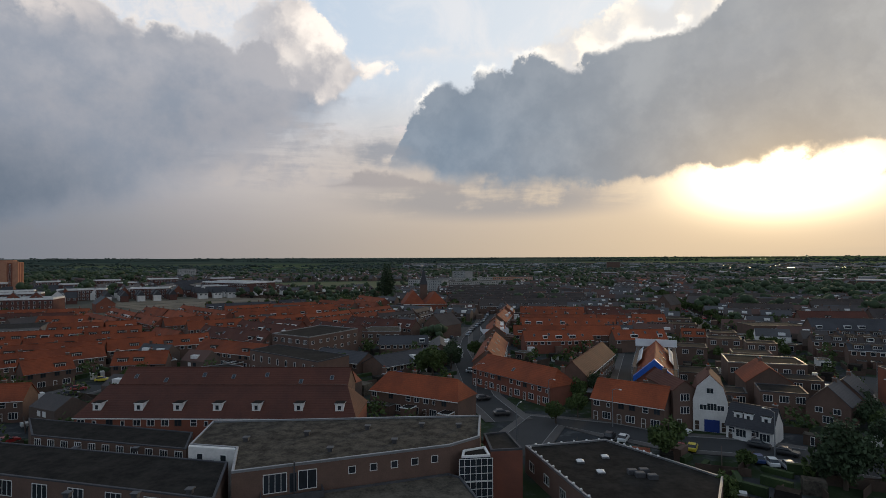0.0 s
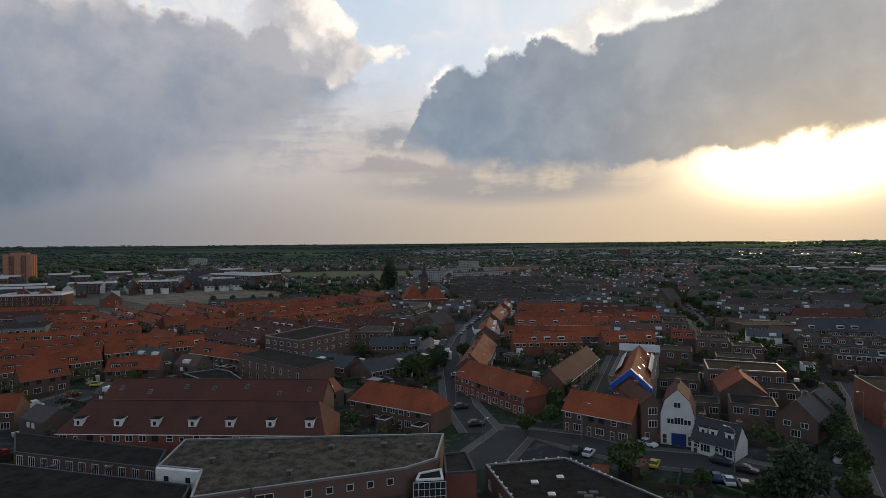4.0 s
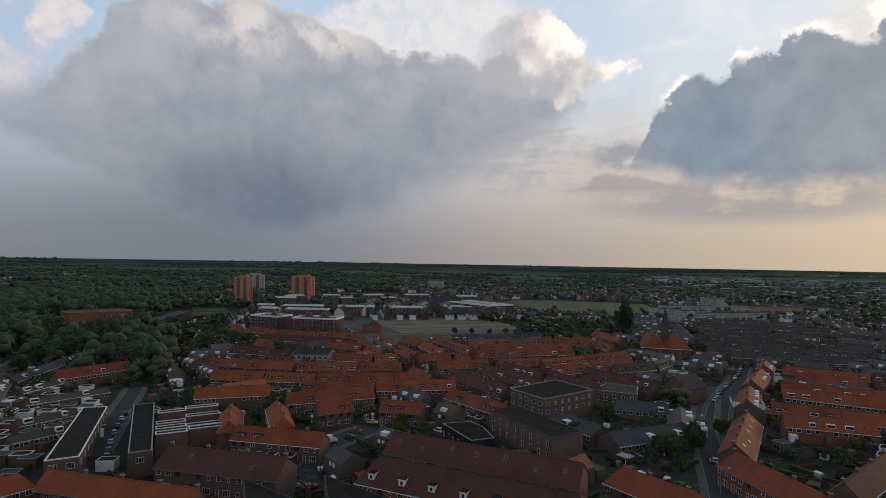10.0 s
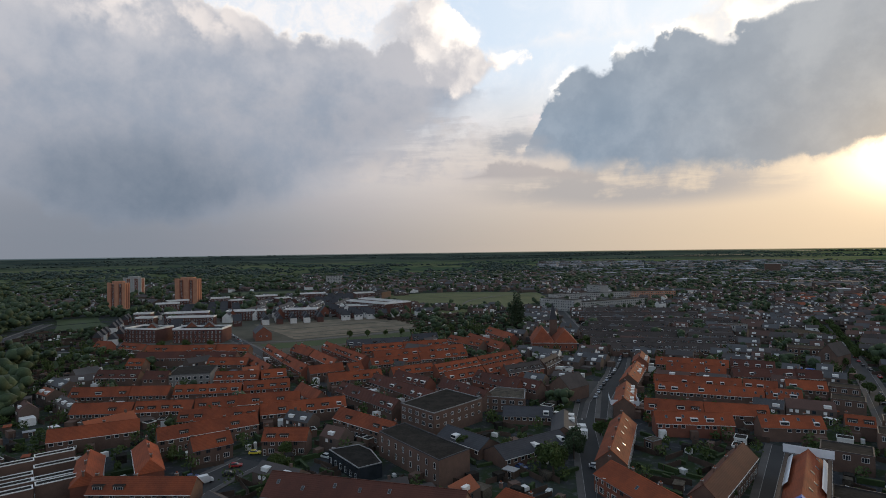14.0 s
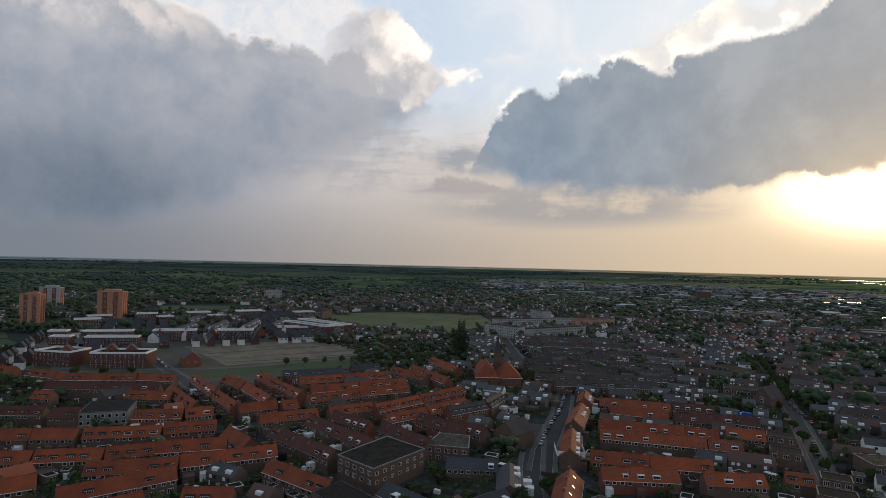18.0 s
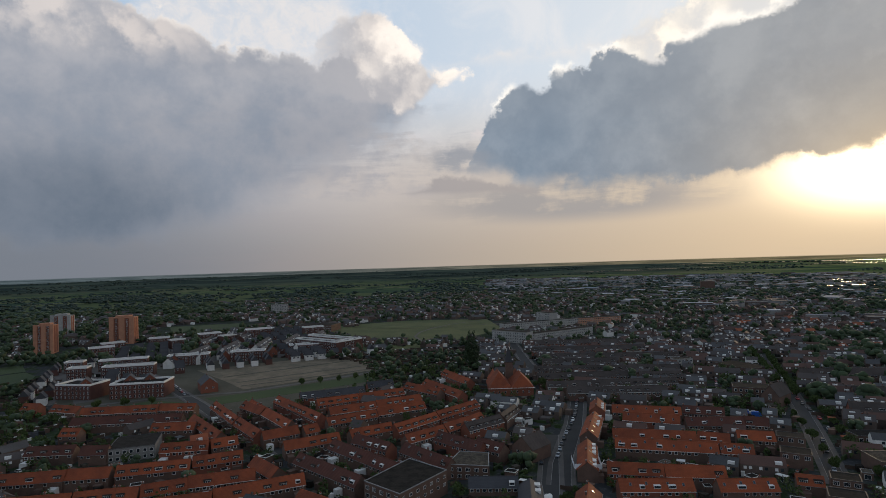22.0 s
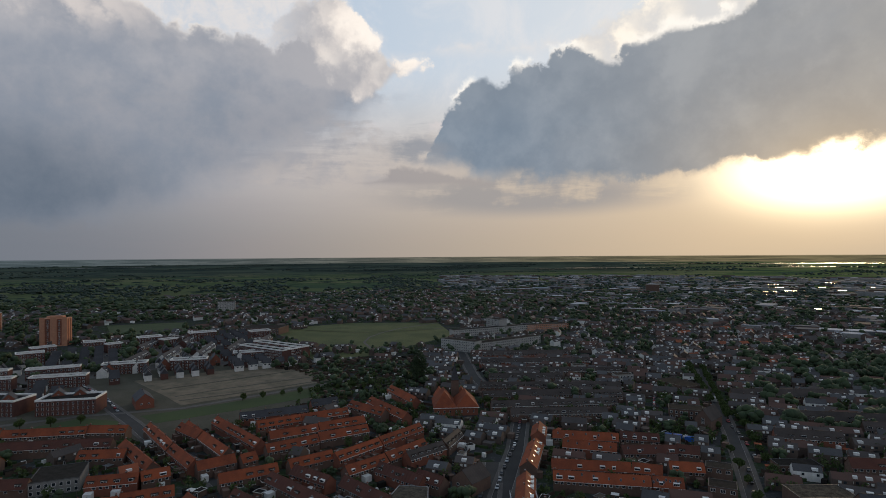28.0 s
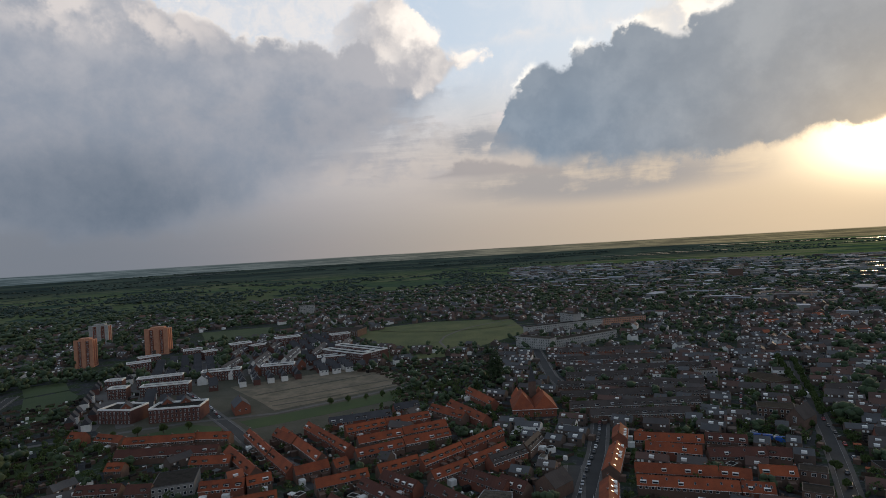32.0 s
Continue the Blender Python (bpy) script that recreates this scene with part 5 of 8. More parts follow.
car(-268.4, 406.2, -42, CAR_WHITE)
car(-263.4, 400.9, -46, CAR_RED)
car(-256.4, 393.3, -46, CAR_SILVER)
car(-188.6, 328.4, -37, CAR_BLACK)
car(-180.6, 322.1, -38, CAR_RED)
car(-172.9, 316.2, -41, CAR_BLACK)
car(-167.7, 312.2, -38, CAR_RED)
car(-161.7, 307.4, -39, CAR_BLACK)
car(-153.7, 300.7, -36, CAR_BLACK)
car(-148.7, 296.3, -41, CAR_WHITE)
car(-141.9, 290.0, -41, CAR_SILVER)
car(-156.1, 108.8, 142, CAR_BLACK)
car(-160.5, 112.4, 142, CAR_BLUE)
car(-166.9, 117.8, 142, CAR_SILVER)
car(-175.0, 124.9, 143, CAR_SILVER)
car(-181.1, 130.5, 144, CAR_BLUE)
car(-188.0, 137.2, 143, CAR_WHITE)
car(-193.0, 142.4, 144, CAR_BLACK)
car(115.8, 405.3, 74, CAR_BLUE)
car(116.7, 409.5, 77, CAR_BLACK)
car(118.3, 416.5, 76, CAR_SILVER)
car(119.7, 422.3, 74, CAR_SILVER)
car(121.4, 428.6, 78, CAR_WHITE)
car(123.3, 436.0, 75, CAR_SILVER)
car(125.3, 443.7, 79, CAR_BLACK)
car(127.3, 451.8, 77, CAR_BLACK)
car(128.6, 457.1, 76, CAR_WHITE)
car(130.5, 465.0, 78, CAR_BLACK)
car(132.3, 472.9, 78, CAR_SILVER)
car(133.2, 477.4, 76, CAR_RED)
car(134.1, 482.0, 77, CAR_WHITE)
car(135.3, 488.0, 75, CAR_BLUE)
car(136.0, 492.3, 74, CAR_WHITE)
car(122.1, 402.6, 77, CAR_BLACK)
car(123.9, 410.1, 73, CAR_BLACK)
car(125.2, 414.6, 75, CAR_SILVER)
car(127.4, 422.7, 76, CAR_BLACK)
car(128.7, 427.1, 78, CAR_RED)
car(130.5, 433.3, 76, CAR_WHITE)
car(132.5, 439.6, 73, CAR_RED)
car(133.7, 443.9, 74, CAR_RED)
car(135.2, 448.7, 73, CAR_SILVER)
car(137.1, 455.4, 75, CAR_SILVER)
car(139.1, 462.5, 74, CAR_BLACK)
car(140.8, 469.0, 78, CAR_RED)
car(142.2, 474.8, 73, CAR_RED)
car(143.4, 479.9, 78, CAR_BLACK)
car(144.8, 486.9, 73, CAR_SILVER)
car(146.1, 493.3, 76, CAR_RED)
car(109.2, 128.5, -14, CAR_SILVER)
car(113.3, 127.3, -14, CAR_BLUE)
car(119.8, 125.4, -14, CAR_BLUE)
car(-92.4, 573.3, 34, CAR_BLACK)
car(-88.3, 576.4, 37, CAR_BLACK)
car(-81.6, 581.5, 39, CAR_RED)
car(-74.6, 586.7, 35, CAR_SILVER)
terrace(-228.6, 126.8, -221.5, 155.1, roof=DARKBROWN, lite=True, eave=3.6, depth=6, ext=0.9, ridge=5.0)
terrace(-202.1, 109.4, -198.3, 137.2, roof=DARKBROWN, lite=True, eave=3.6, depth=6, ext=0.9, ridge=5.0)
terrace(-185.9, 98.3, -180.9, 123.9, roof=DARKBROWN, lite=True, eave=3.6, depth=6, ext=0.9, ridge=5.0)
terrace(-249.5, 135.9, -255.6, 158.4, roof=DARKBROWN, lite=True, eave=3.6, depth=6, ext=0.9, ridge=5.0)
river()


# ---- works building and yard in the foreground ----
BIG_WIN = framed(5.2, 3.4, 5, "window", 2)
WIN_SQ = framed(1.1, 1.1, 0)
WIN_TALL = framed(1.0, 1.9, 0)


def poly_block(name, label, pts, height, wall, top, rim=ZINC, lip=0.3, windows=(), low=0.0, white_edge=-1):
    """A flat roofed building over an outline; windows: (edge, count, sill height, mesh)."""
    pts = outline(pts)
    cx, cy = sum(p[0] for p in pts) / len(pts), sum(p[1] for p in pts) / len(pts)
    base = new(name)
    base.location = (cx, cy, low)
    tagged(base, label, "building")
    loc = [(x - cx, y - cy) for x, y in pts]
    put("wall", Shape().prism(loc, 0, height).mesh("wall", wall), base)
    n = len(loc)
    ins = []
    for i in range(n):
        (ax, ay), (bx, by), (dx, dy) = loc[i - 1], loc[i], loc[(i + 1) % n]
        l1, l2 = math.hypot(bx - ax, by - ay), math.hypot(dx - bx, dy - by)
        n1, n2 = (-(by - ay) / l1, (bx - ax) / l1), (-(dy - by) / l2, (dx - bx) / l2)
        k = 0.35 / max(0.3, 1 + n1[0] * n2[0] + n1[1] * n2[1])
        ins.append((bx + (n1[0] + n2[0]) * k, by + (n1[1] + n2[1]) * k))
    put("roof", Shape().prism(ins, height - 0.2, height + 0.06).mesh("roof", top), base)
    v = [(x, y, z) for z in (height + 0.002, height + lip) for x, y in loc] + [(x, y, z) for z in (height + lip, height + 0.002) for x, y in ins]
    f = [(k * n + i, k * n + (i + 1) % n, (k + 1) * n + (i + 1) % n, (k + 1) * n + i) for k in range(3) for i in range(n)]
    put("roof_edge", mesh("roof_edge", v, f, rim), base)
    for edge, count, sill, win in windows:
        (ax, ay), (bx, by) = loc[edge], loc[(edge + 1) % n]
        ang = math.degrees(math.atan2(by - ay, bx - ax))
        for i in range(count):
            k = (i + 0.5) / count
            put("window", win, base, pose(ax + (bx - ax) * k, ay + (by - ay) * k, sill, 0, 0, ang))
    for p, q in zip(pts, pts[1:] + pts[:1]):
        stamp(*p, *q, 2, 2)
    x0, x1, y0, y1 = min(p[0] for p in pts), max(p[0] for p in pts), min(p[1] for p in pts), max(p[1] for p in pts)
    stamp((x0 * 3 + x1) / 4, cy, (x0 + 3 * x1) / 4, cy, (y1 - y0) / 4, (y1 - y0) / 4)
    return base


main = poly_block("works_building", "long brick works building with a gravelled flat roof", [(-27.6, 78.1), (2.0, 88.9), (6.8, 93.1), (7.7, 105.3), (-40.0, 102.0), (-38.4, 89.4), (-30.6, 87.9)], 8.6, BRICK, GRAVEL, ZINC, 0.35,
                  ((5, 2, 6.2, WIN_SQ),))
wall_from, wall_way, wall_turn = Vector((-27.6, 78.1, 0)) - main.location, Vector((29.6, 10.8, 0)), math.degrees(math.atan2(10.8, 29.6))
for share, sill, win in ((0.18, 5.2, framed(3.2, 2.7, 3)), (0.32, 5.2, framed(2.6, 2.7, 1)), (0.52, 6.5, WIN_SQ), (0.62, 6.5, WIN_SQ), (0.72, 6.5, WIN_SQ), (0.82, 6.5, WIN_SQ), (0.92, 6.5, WIN_SQ)):
    at = wall_from + wall_way * share
    put("window", win, main, pose(at.x, at.y, sill, 0, 0, wall_turn))
at = wall_from + wall_way * 0.257
put("door", framed(1.0, 2.7, 0, "door", 0, DARKZINC), main, pose(at.x, at.y, 5.0, 0, 0, wall_turn))
put("drain_pipe", loft("drain_pipe", [(0.09, 0.09, 4.7, 0), (0.09, 0.09, 9.3, 0)], [DARKZINC], [0], 0), main, pose(at.x + 0.2, at.y - 0.15, 0, 0, 0, wall_turn))
at = wall_from + wall_way * 0.25
put("balcony", Shape().box(-4.2, -2.4, 4.68, 4.2, -0.05, 4.8).box(-4.2, -2.4, 4.8, 4.2, -2.3, 5.6).box(-4.2, -2.3, 4.8, -4.1, -0.05, 5.6).box(4.1, -2.3, 4.8, 4.2, -0.05, 5.6).mesh("balcony", DARKZINC), main, pose(at.x, at.y, 0, 0, 0, wall_turn))
poly_block("works_annexe", "low brick annexe with a gravelled roof and glazed lantern", [(-27.3, 63.8), (-20.4, 59.0), (8.2, 70.9), (3.6, 86.7), (1.7, 88.1), (-26.2, 77.8)], 4.6, BRICK, GRAVEL, DARKZINC, 0.3, ((4, 1, 1.2, WIN_LOW),))
poly_block("stair_tower", "red brick stair tower with a dark flat roof", [(8.3, 89.6), (13.3, 90.3), (11.8, 99.1), (7.7, 97.9)], 7.6, REDBRICK, FELT, SLATE, 0.3)
glazed = poly_block("glazed_stairwell", "glazed stairwell in white frames", [(3.7, 87.3), (8.1, 87.9), (7.6, 92.0), (4.0, 90.2)], 7.4, GLASS, FELT, WHITE, 0.3, ((0, 1, 0.4, BIG_WIN), (0, 1, 3.85, BIG_WIN)))
poly_block("workshop_wing", "long dark workshop wing with a bitumen roof", [(-80.8, 85.4), (-27.5, 72.3), (-30.8, 85.2), (-94.7, 99.6)], 7.5, BRICK, FELT, SLATE, 0.2, ((0, 9, 4.8, framed(2.6, 2.2, 2)),))
poly_block("workshop_wing", "lower workshop wing with a bitumen roof", [(-71.9, 101.3), (-41.0, 93.9), (-43.9, 102.8), (-80.5, 112.2)], 6.5, BRICK, FELT, SLATE, 0.2, ((0, 11, 4.3, framed(1.5, 1.9, 2)),))
garage = poly_block("garage_hall", "low garage hall with a dark flat roof", [(22.6, 72.9), (34.9, 72.0), (42.9, 87.0), (30.2, 104.7), (15.2, 101.2)], 4.4, BRICK, FELT, ZINC, 0.35, ((4, 5, 1.2, WIN_LOW),))
poly_block("white_gable_wing", "white plastered end of the works building", [(-38.1, 88.3), (-30.4, 86.9), (-30.6, 87.7), (-38.4, 89.2)], 8.7, RENDER, FELT, WHITE, 0.2, ((0, 2, 6.9, WIN_SQ),))
EDGE_LAMP = loft("edge_lamp", [(0.06, 0.06, 0, 0), (0.16, 0.16, 0.1, 0), (0.16, 0.16, 0.28, 0), (0.05, 0.05, 0.36, 0)], [WHITE], [0, 0, 0], 0)
for (ax, ay), (bx, by), n in (((15.6, 100.6), (22.4, 74.2), 12), ((15.9, 101.0), (30.0, 104.2), 6), ((30.6, 103.9), (36.6, 94.7), 8)):
    for i in range(n):
        k = (i + 0.5) / n
        put("edge_lamp", EDGE_LAMP, garage, pose(ax + (bx - ax) * k - garage.location.x, ay + (by - ay) * k - garage.location.y, 4.74))
VENT = loft("roof_vent", [(0.35, 0.35, 0, 0), (0.35, 0.35, 0.5, 0), (0.5, 0.5, 0.52, 0), (0.5, 0.5, 0.68, 0)], [DARKZINC], [0, 0, 0], 0)
DOME = loft("dome_light", [(0.6, 0.6, 0, 0), (0.6, 0.6, 0.25, 0), (0.52, 0.52, 0.3, 0), (0.3, 0.3, 0.45, 0)], [ZINC, WHITE], [0, 1, 1], 1)


def on_roof(name, data, x, y, z, label, category):
    ob = new(name, data)
    ob.location = (x, y, z)
    return tagged(ob, label, category, "roof fittings")


for x, y in ((-30.4, 91.7), (-21.4, 94.5), (-11.9, 97.7), (-2.8, 99.0), (3.5, 98.6), (-16.0, 86.8), (-6.7, 90.6)):
    on_roof("roof_vent", VENT, x, y, 8.66, "grey metal roof vent on gravel", "vent")
for x, y in ((-64.1, 74.5), (-55.6, 73.0), (-45.7, 72.0), (-37.1, 71.8), (-30.9, 73.1), (-51.1, 65.8), (-41.6, 66.2)):
    on_roof("roof_vent", VENT, x, y, 8.06, "dark metal roof vent on bitumen", "vent")
for x, y in ((-73.5, 94.0), (-67.5, 91.3), (-59.7, 94.9), (-49.7, 94.6)):
    on_roof("roof_vent", VENT, x, y, 6.06, "dark metal roof vent on bitumen", "vent")
for x, y in ((23.1, 93.8), (27.7, 95.9), (25.2, 89.3)):
    on_roof("dome_light", DOME, x, y, 4.46, "white dome light on a bitumen roof", "rooflight")
for x, y in ((31.8, 89.2), (30.7, 87.8), (32.3, 86.9), (29.9, 88.9)):
    on_roof("air_handler", loft("air_handler", [(0.7, 0.5, 0, 0), (0.7, 0.5, 0.6, 0), (0.6, 0.4, 0.7, 0)], [DARKZINC], [0, 0], 0), x, y, 4.46, "grey air handling unit on the roof", "roof unit")


# ---- houses with their gable to the street ----
def gable_house(x0, y0, x1, y1, depth, eave, ridge, wall, roof, label, name="gabled_house", windows=(), hips=0.0, bell=0.0, door=None):
    """A house whose gable faces the right hand side of its front line. windows: (share along, sill, mesh)."""
    w = math.hypot(x1 - x0, y1 - y0)
    base = new(name)
    base.matrix_basis = Matrix.Translation(((x0 + x1) / 2, (y0 + y1) / 2, 0)) @ Matrix.Rotation(math.atan2(y1 - y0, x1 - x0), 4, "Z")
    tagged(base, label, "house")
    a = w / 2
    k = eave + (ridge - eave) * 0.45
    front = [(-a, 0), (a, 0), (a, eave), (a * (0.55 + 0.2 * bell), k + 0.5 * bell), (0, ridge - 0.1), (-a * (0.55 + 0.2 * bell), k + 0.5 * bell), (-a, eave)]
    n = len(front)
    v = [(x, 0, z) for x, z in front] + [(x, depth, z) for x, z in front]
    f = [tuple(range(n)), tuple(range(2 * n - 1, n - 1, -1))] + [(i, i + n, (i + 1) % n + n, (i + 1) % n) for i in range(n)]
    put("wall", mesh("wall", v, f, wall), base)
    for s in (-1, 1):
        q = [(s * (a + 0.25), eave - 0.15), (s * a * (0.55 + 0.2 * bell), k + 0.5 * bell + 0.1), (0, ridge)]
        e = -0.2 if not bell else 0.25
        v = [(x, y, z + d) for d in (0.08, -0.06) for y in (e, depth + 0.2) for x, z in q]
        f = [(0, 1, 4, 3), (1, 2, 5, 4), (6, 9, 10, 7), (7, 10, 11, 8), (0, 3, 9, 6), (2, 8, 11, 5), (0, 6, 7, 1), (1, 7, 8, 2), (3, 4, 10, 9), (4, 5, 11, 10)]
        put("roof_slope", mesh("roof_slope", v, f, roof), base)
    put("chimney", STACK, base, pose(0, depth * 0.7, ridge - 0.7))
    for share, sill, win in windows:
        put("window", win, base, pose(-a + w * share, 0, sill))
    if door:
        put("garage_door", loft("garage_door", [(1.5, 0.05, 0, 0), (1.5, 0.05, 2.6, 0)], [door], [0], 0), base, pose(0.3, -0.03, 0.05))
    stamp(x0, y0, x1, y1, 1, depth)
    return base


BLUE = material("blue_door_paint", (0.02, 0.05, 0.22), (0.015, 0.03, 0.13), 0.5, 2.0, 0.3, 0.0)
gable_house(54.9, 125.2, 61.2, 122.6, 11, 6.6, 12.2, RENDER, BROWN, "tall white plastered house with a bell gable and blue doors", "white_house",
            ((0.5, 8.2, WIN_UP), (0.3, 4.6, WIN_UP), (0.55, 4.6, WIN_LOW), (0.8, 4.6, WIN_UP), (0.12, 0.2, DOOR), (0.88, 0.2, DOOR)), bell=1.0, door=BLUE)
gable_house(50.8, 125.5, 55.9, 125.8, 14, 8.6, 10.6, BRICK, BROWN, "tall narrow brick house beside the white house", "brick_house", ((0.5, 6.2, WIN_LOW), (0.5, 3.4, WIN_LOW), (0.25, 0.2, DOOR)))
low_row = terrace(62.0, 122.6, 68.2, 116.4, roof=SLATE, depth=7.0, eave=3.1, ridge=6.9, brick=RENDER, dormers=3)
low_row["label"] = "low white houses under a black roof with small white dormers"
gable_house(-9.7, 271.8, -0.2, 264.5, 14, 6, 11, BRICK, DARKBROWN, "brick house with a dark gable beside the parked cars", windows=((0.3, 3.2, WIN_UP), (0.7, 3.2, WIN_UP)))
gable_house(-174.9, 64.7, -170.1, 71.6, 8, 4.2, 7.6, RENDER, DARKBROWN, "white plastered cottage at the end of the row", "cottage", ((0.3, 0.9, WIN_LOW), (0.7, 0.9, WIN_LOW), (0.5, 4.4, WIN_SMALL)))
for x, y in ((82.4, 130.2), (90.7, 137.4)):
    gable_house(x, y, x + 6, y - 6, 10, 5, 9, BRICK, SLATE, "brick house with a dark steep roof by the corner", windows=((0.3, 3, WIN_UP), (0.7, 3, WIN_UP), (0.5, 0.8, WIN_LOW)))
gable_house(78.2, 147.6, 88.6, 144.5, 14, 5.5, 9.5, BRICK, CLAY, "brick house under an orange tile roof with a dish", windows=((0.3, 3, WIN_UP), (0.75, 3, WIN_UP)))
gable_house(137.9, 373.3, 145.4, 366.5, 18, 6.5, 13, BRICK, DARKBROWN, "dark brick chapel with a steep gable", "chapel", ((0.5, 4, framed(2.0, 3.6, 2, "window", 3)),))
for x, y in ((-335.8, 372.7), (-309.1, 385.8), (-295.5, 389.6)):
    gable_house(x + 4, y + 6, x + 11, y + 11, 12, 10.4, 14.5, REDBRICK, SLATE, "slate roofed gable house in the new estate", "estate_gable_house", ((0.5, 10.6, WIN_SMALL),))
gable_house(-245.3, 397.5, -235.9, 405.0, 22, 6, 11, REDBRICK, SLATE, "new gabled house at the edge of the building ground", windows=((0.3, 3, WIN_UP), (0.7, 3, WIN_UP)))
for i in range(9):
    x, y = -345 + 19 * i, 505 + 13.5 * i
    gable_house(x, y, x + 7, y + 5, 10, 6, 11.5, RENDER if i % 2 else REDBRICK, SLATE, "new estate house with a slate roof and pale gable", "estate_house", ((0.5, 3.3, WIN_UP),))

# ---- row of houses wrapped in scaffolding ----
TARP = material("blue_tarpaulin", (0.03, 0.13, 0.50), (0.02, 0.08, 0.32), 0.5, 1.0, 0.4, 0.03)
SHEETING = material("white_scaffold_sheeting", (0.78, 0.79, 0.80), (0.6, 0.62, 0.64), 0.6, 0.8, 0.3, 0.04)
wrapped = terrace(56.3, 151.5, 70.7, 189.6, roof=CLAY, depth=9, eave=6.0, ridge=10.2, skylights=6, chimneys=False)
wrapped.name = "terraced_house_row_under_repair"
wrapped["label"] = "terraced houses under repair with a new orange roof"


def scaffolding():
    sc = new("scaffolding")
    sc.matrix_basis = wrapped.matrix_basis.copy()
    tagged(sc, "steel scaffolding with white sheeting and a blue tarpaulin", "scaffolding")
    pole = loft("pole", [(0.05, 0.05, 0, 0), (0.05, 0.05, 8.4, 0)], [ZINC], [0], 0)
    rail = Shape().box(-18.6, -0.05, -0.05, 18.6, 0.05, 0.05).mesh("rail", [ZINC])
    cross = Shape().box(-0.05, -5.8, -0.05, 0.05, 5.8, 0.05).mesh("rail", [ZINC])
    deck = Shape().box(-18.4, -0.45, 0, 18.4, 0.45, 0.05).mesh("deck", [WOOD])
    for s in (-1, 1):
        for i in range(13):
            put("pole", pole, sc, pose(-18.6 + i * 3.1, s * 5.9, 0))
        for k in range(4):
            put("rail", rail, sc, pose(0, s * 5.9, 2.0 + k * 2.0))
            put("deck", deck, sc, pose(0, s * 5.3, 1.9 + k * 2.0))
    for k in range(4):
        for x in (-18.6, 18.6):
            put("rail", cross, sc, pose(x, 0, 2.0 + k * 2.0))
    for s in (-1, 1):
        put("sheeting", loft("sheeting", [(12.0, 0.03, 0, 0), (12.0, 0.05, 1.3, 0.1), (11.9, 0.03, 2.6, 0)], [SHEETING], [0, 0], 0), sc, pose(6.4, s * 5.5, 6.2, s * 42))
    put("sheeting", Shape().box(-0.1, -6.4, 0, 0.1, 6.4, 2.4).mesh("sheeting", [SHEETING]), sc, pose(18.9, 0, 8.2, 0, 0, 0))
    for s in (-1, 1):
        v = [(x, y * s, z + d) for x in (-21.0, -19.2) for y, z, d in ((0, 10.7, 0), (5.4, 5.9, 0), (5.4, 4.4, 0), (0, 9.0, 0))]
        put("tarpaulin", mesh("tarpaulin", v, [(0, 1, 2, 3), (7, 6, 5, 4), (0, 4, 5, 1), (1, 5, 6, 2), (2, 6, 7, 3), (3, 7, 4, 0)], TARP), sc)


scaffolding()


def wrapped_gable():
    sc = new("scaffolding")
    sc.matrix_basis = pose(22.6, 246.6, 0, 0, 0, 2)
    tagged(sc, "scaffolding with white sheeting round the end of a roof", "scaffolding")
    pole = loft("pole", [(0.05, 0.05, 0, 0), (0.05, 0.05, 7.2, 0)], [ZINC], [0], 0)
    for x in (-5.6, -2.8, 0, 2.8, 5.6):
        put("pole", pole, sc, pose(x, 0, 0))
    put("sheeting", loft("sheeting", [(5.6, 0.04, 0, 0), (5.6, 0.1, 1.1, 0.1), (5.5, 0.04, 2.2, 0)], [SHEETING], [0, 0], 0), sc, pose(0, -0.1, 4.6))
    for x in (-5.7, 5.7):
        put("sheeting", Shape().box(-0.06, 0, 0, 0.06, 11, 1.6).mesh("sheeting", SHEETING), sc, pose(x, 0, 5.0))
        put("pole", pole, sc, pose(x, 10.8, 0))
        put("deck", Shape().box(-0.4, 0.2, 0, 0.4, 10.8, 0.06).mesh("deck", WOOD), sc, pose(x * 0.93, 0, 4.9))


wrapped_gable()

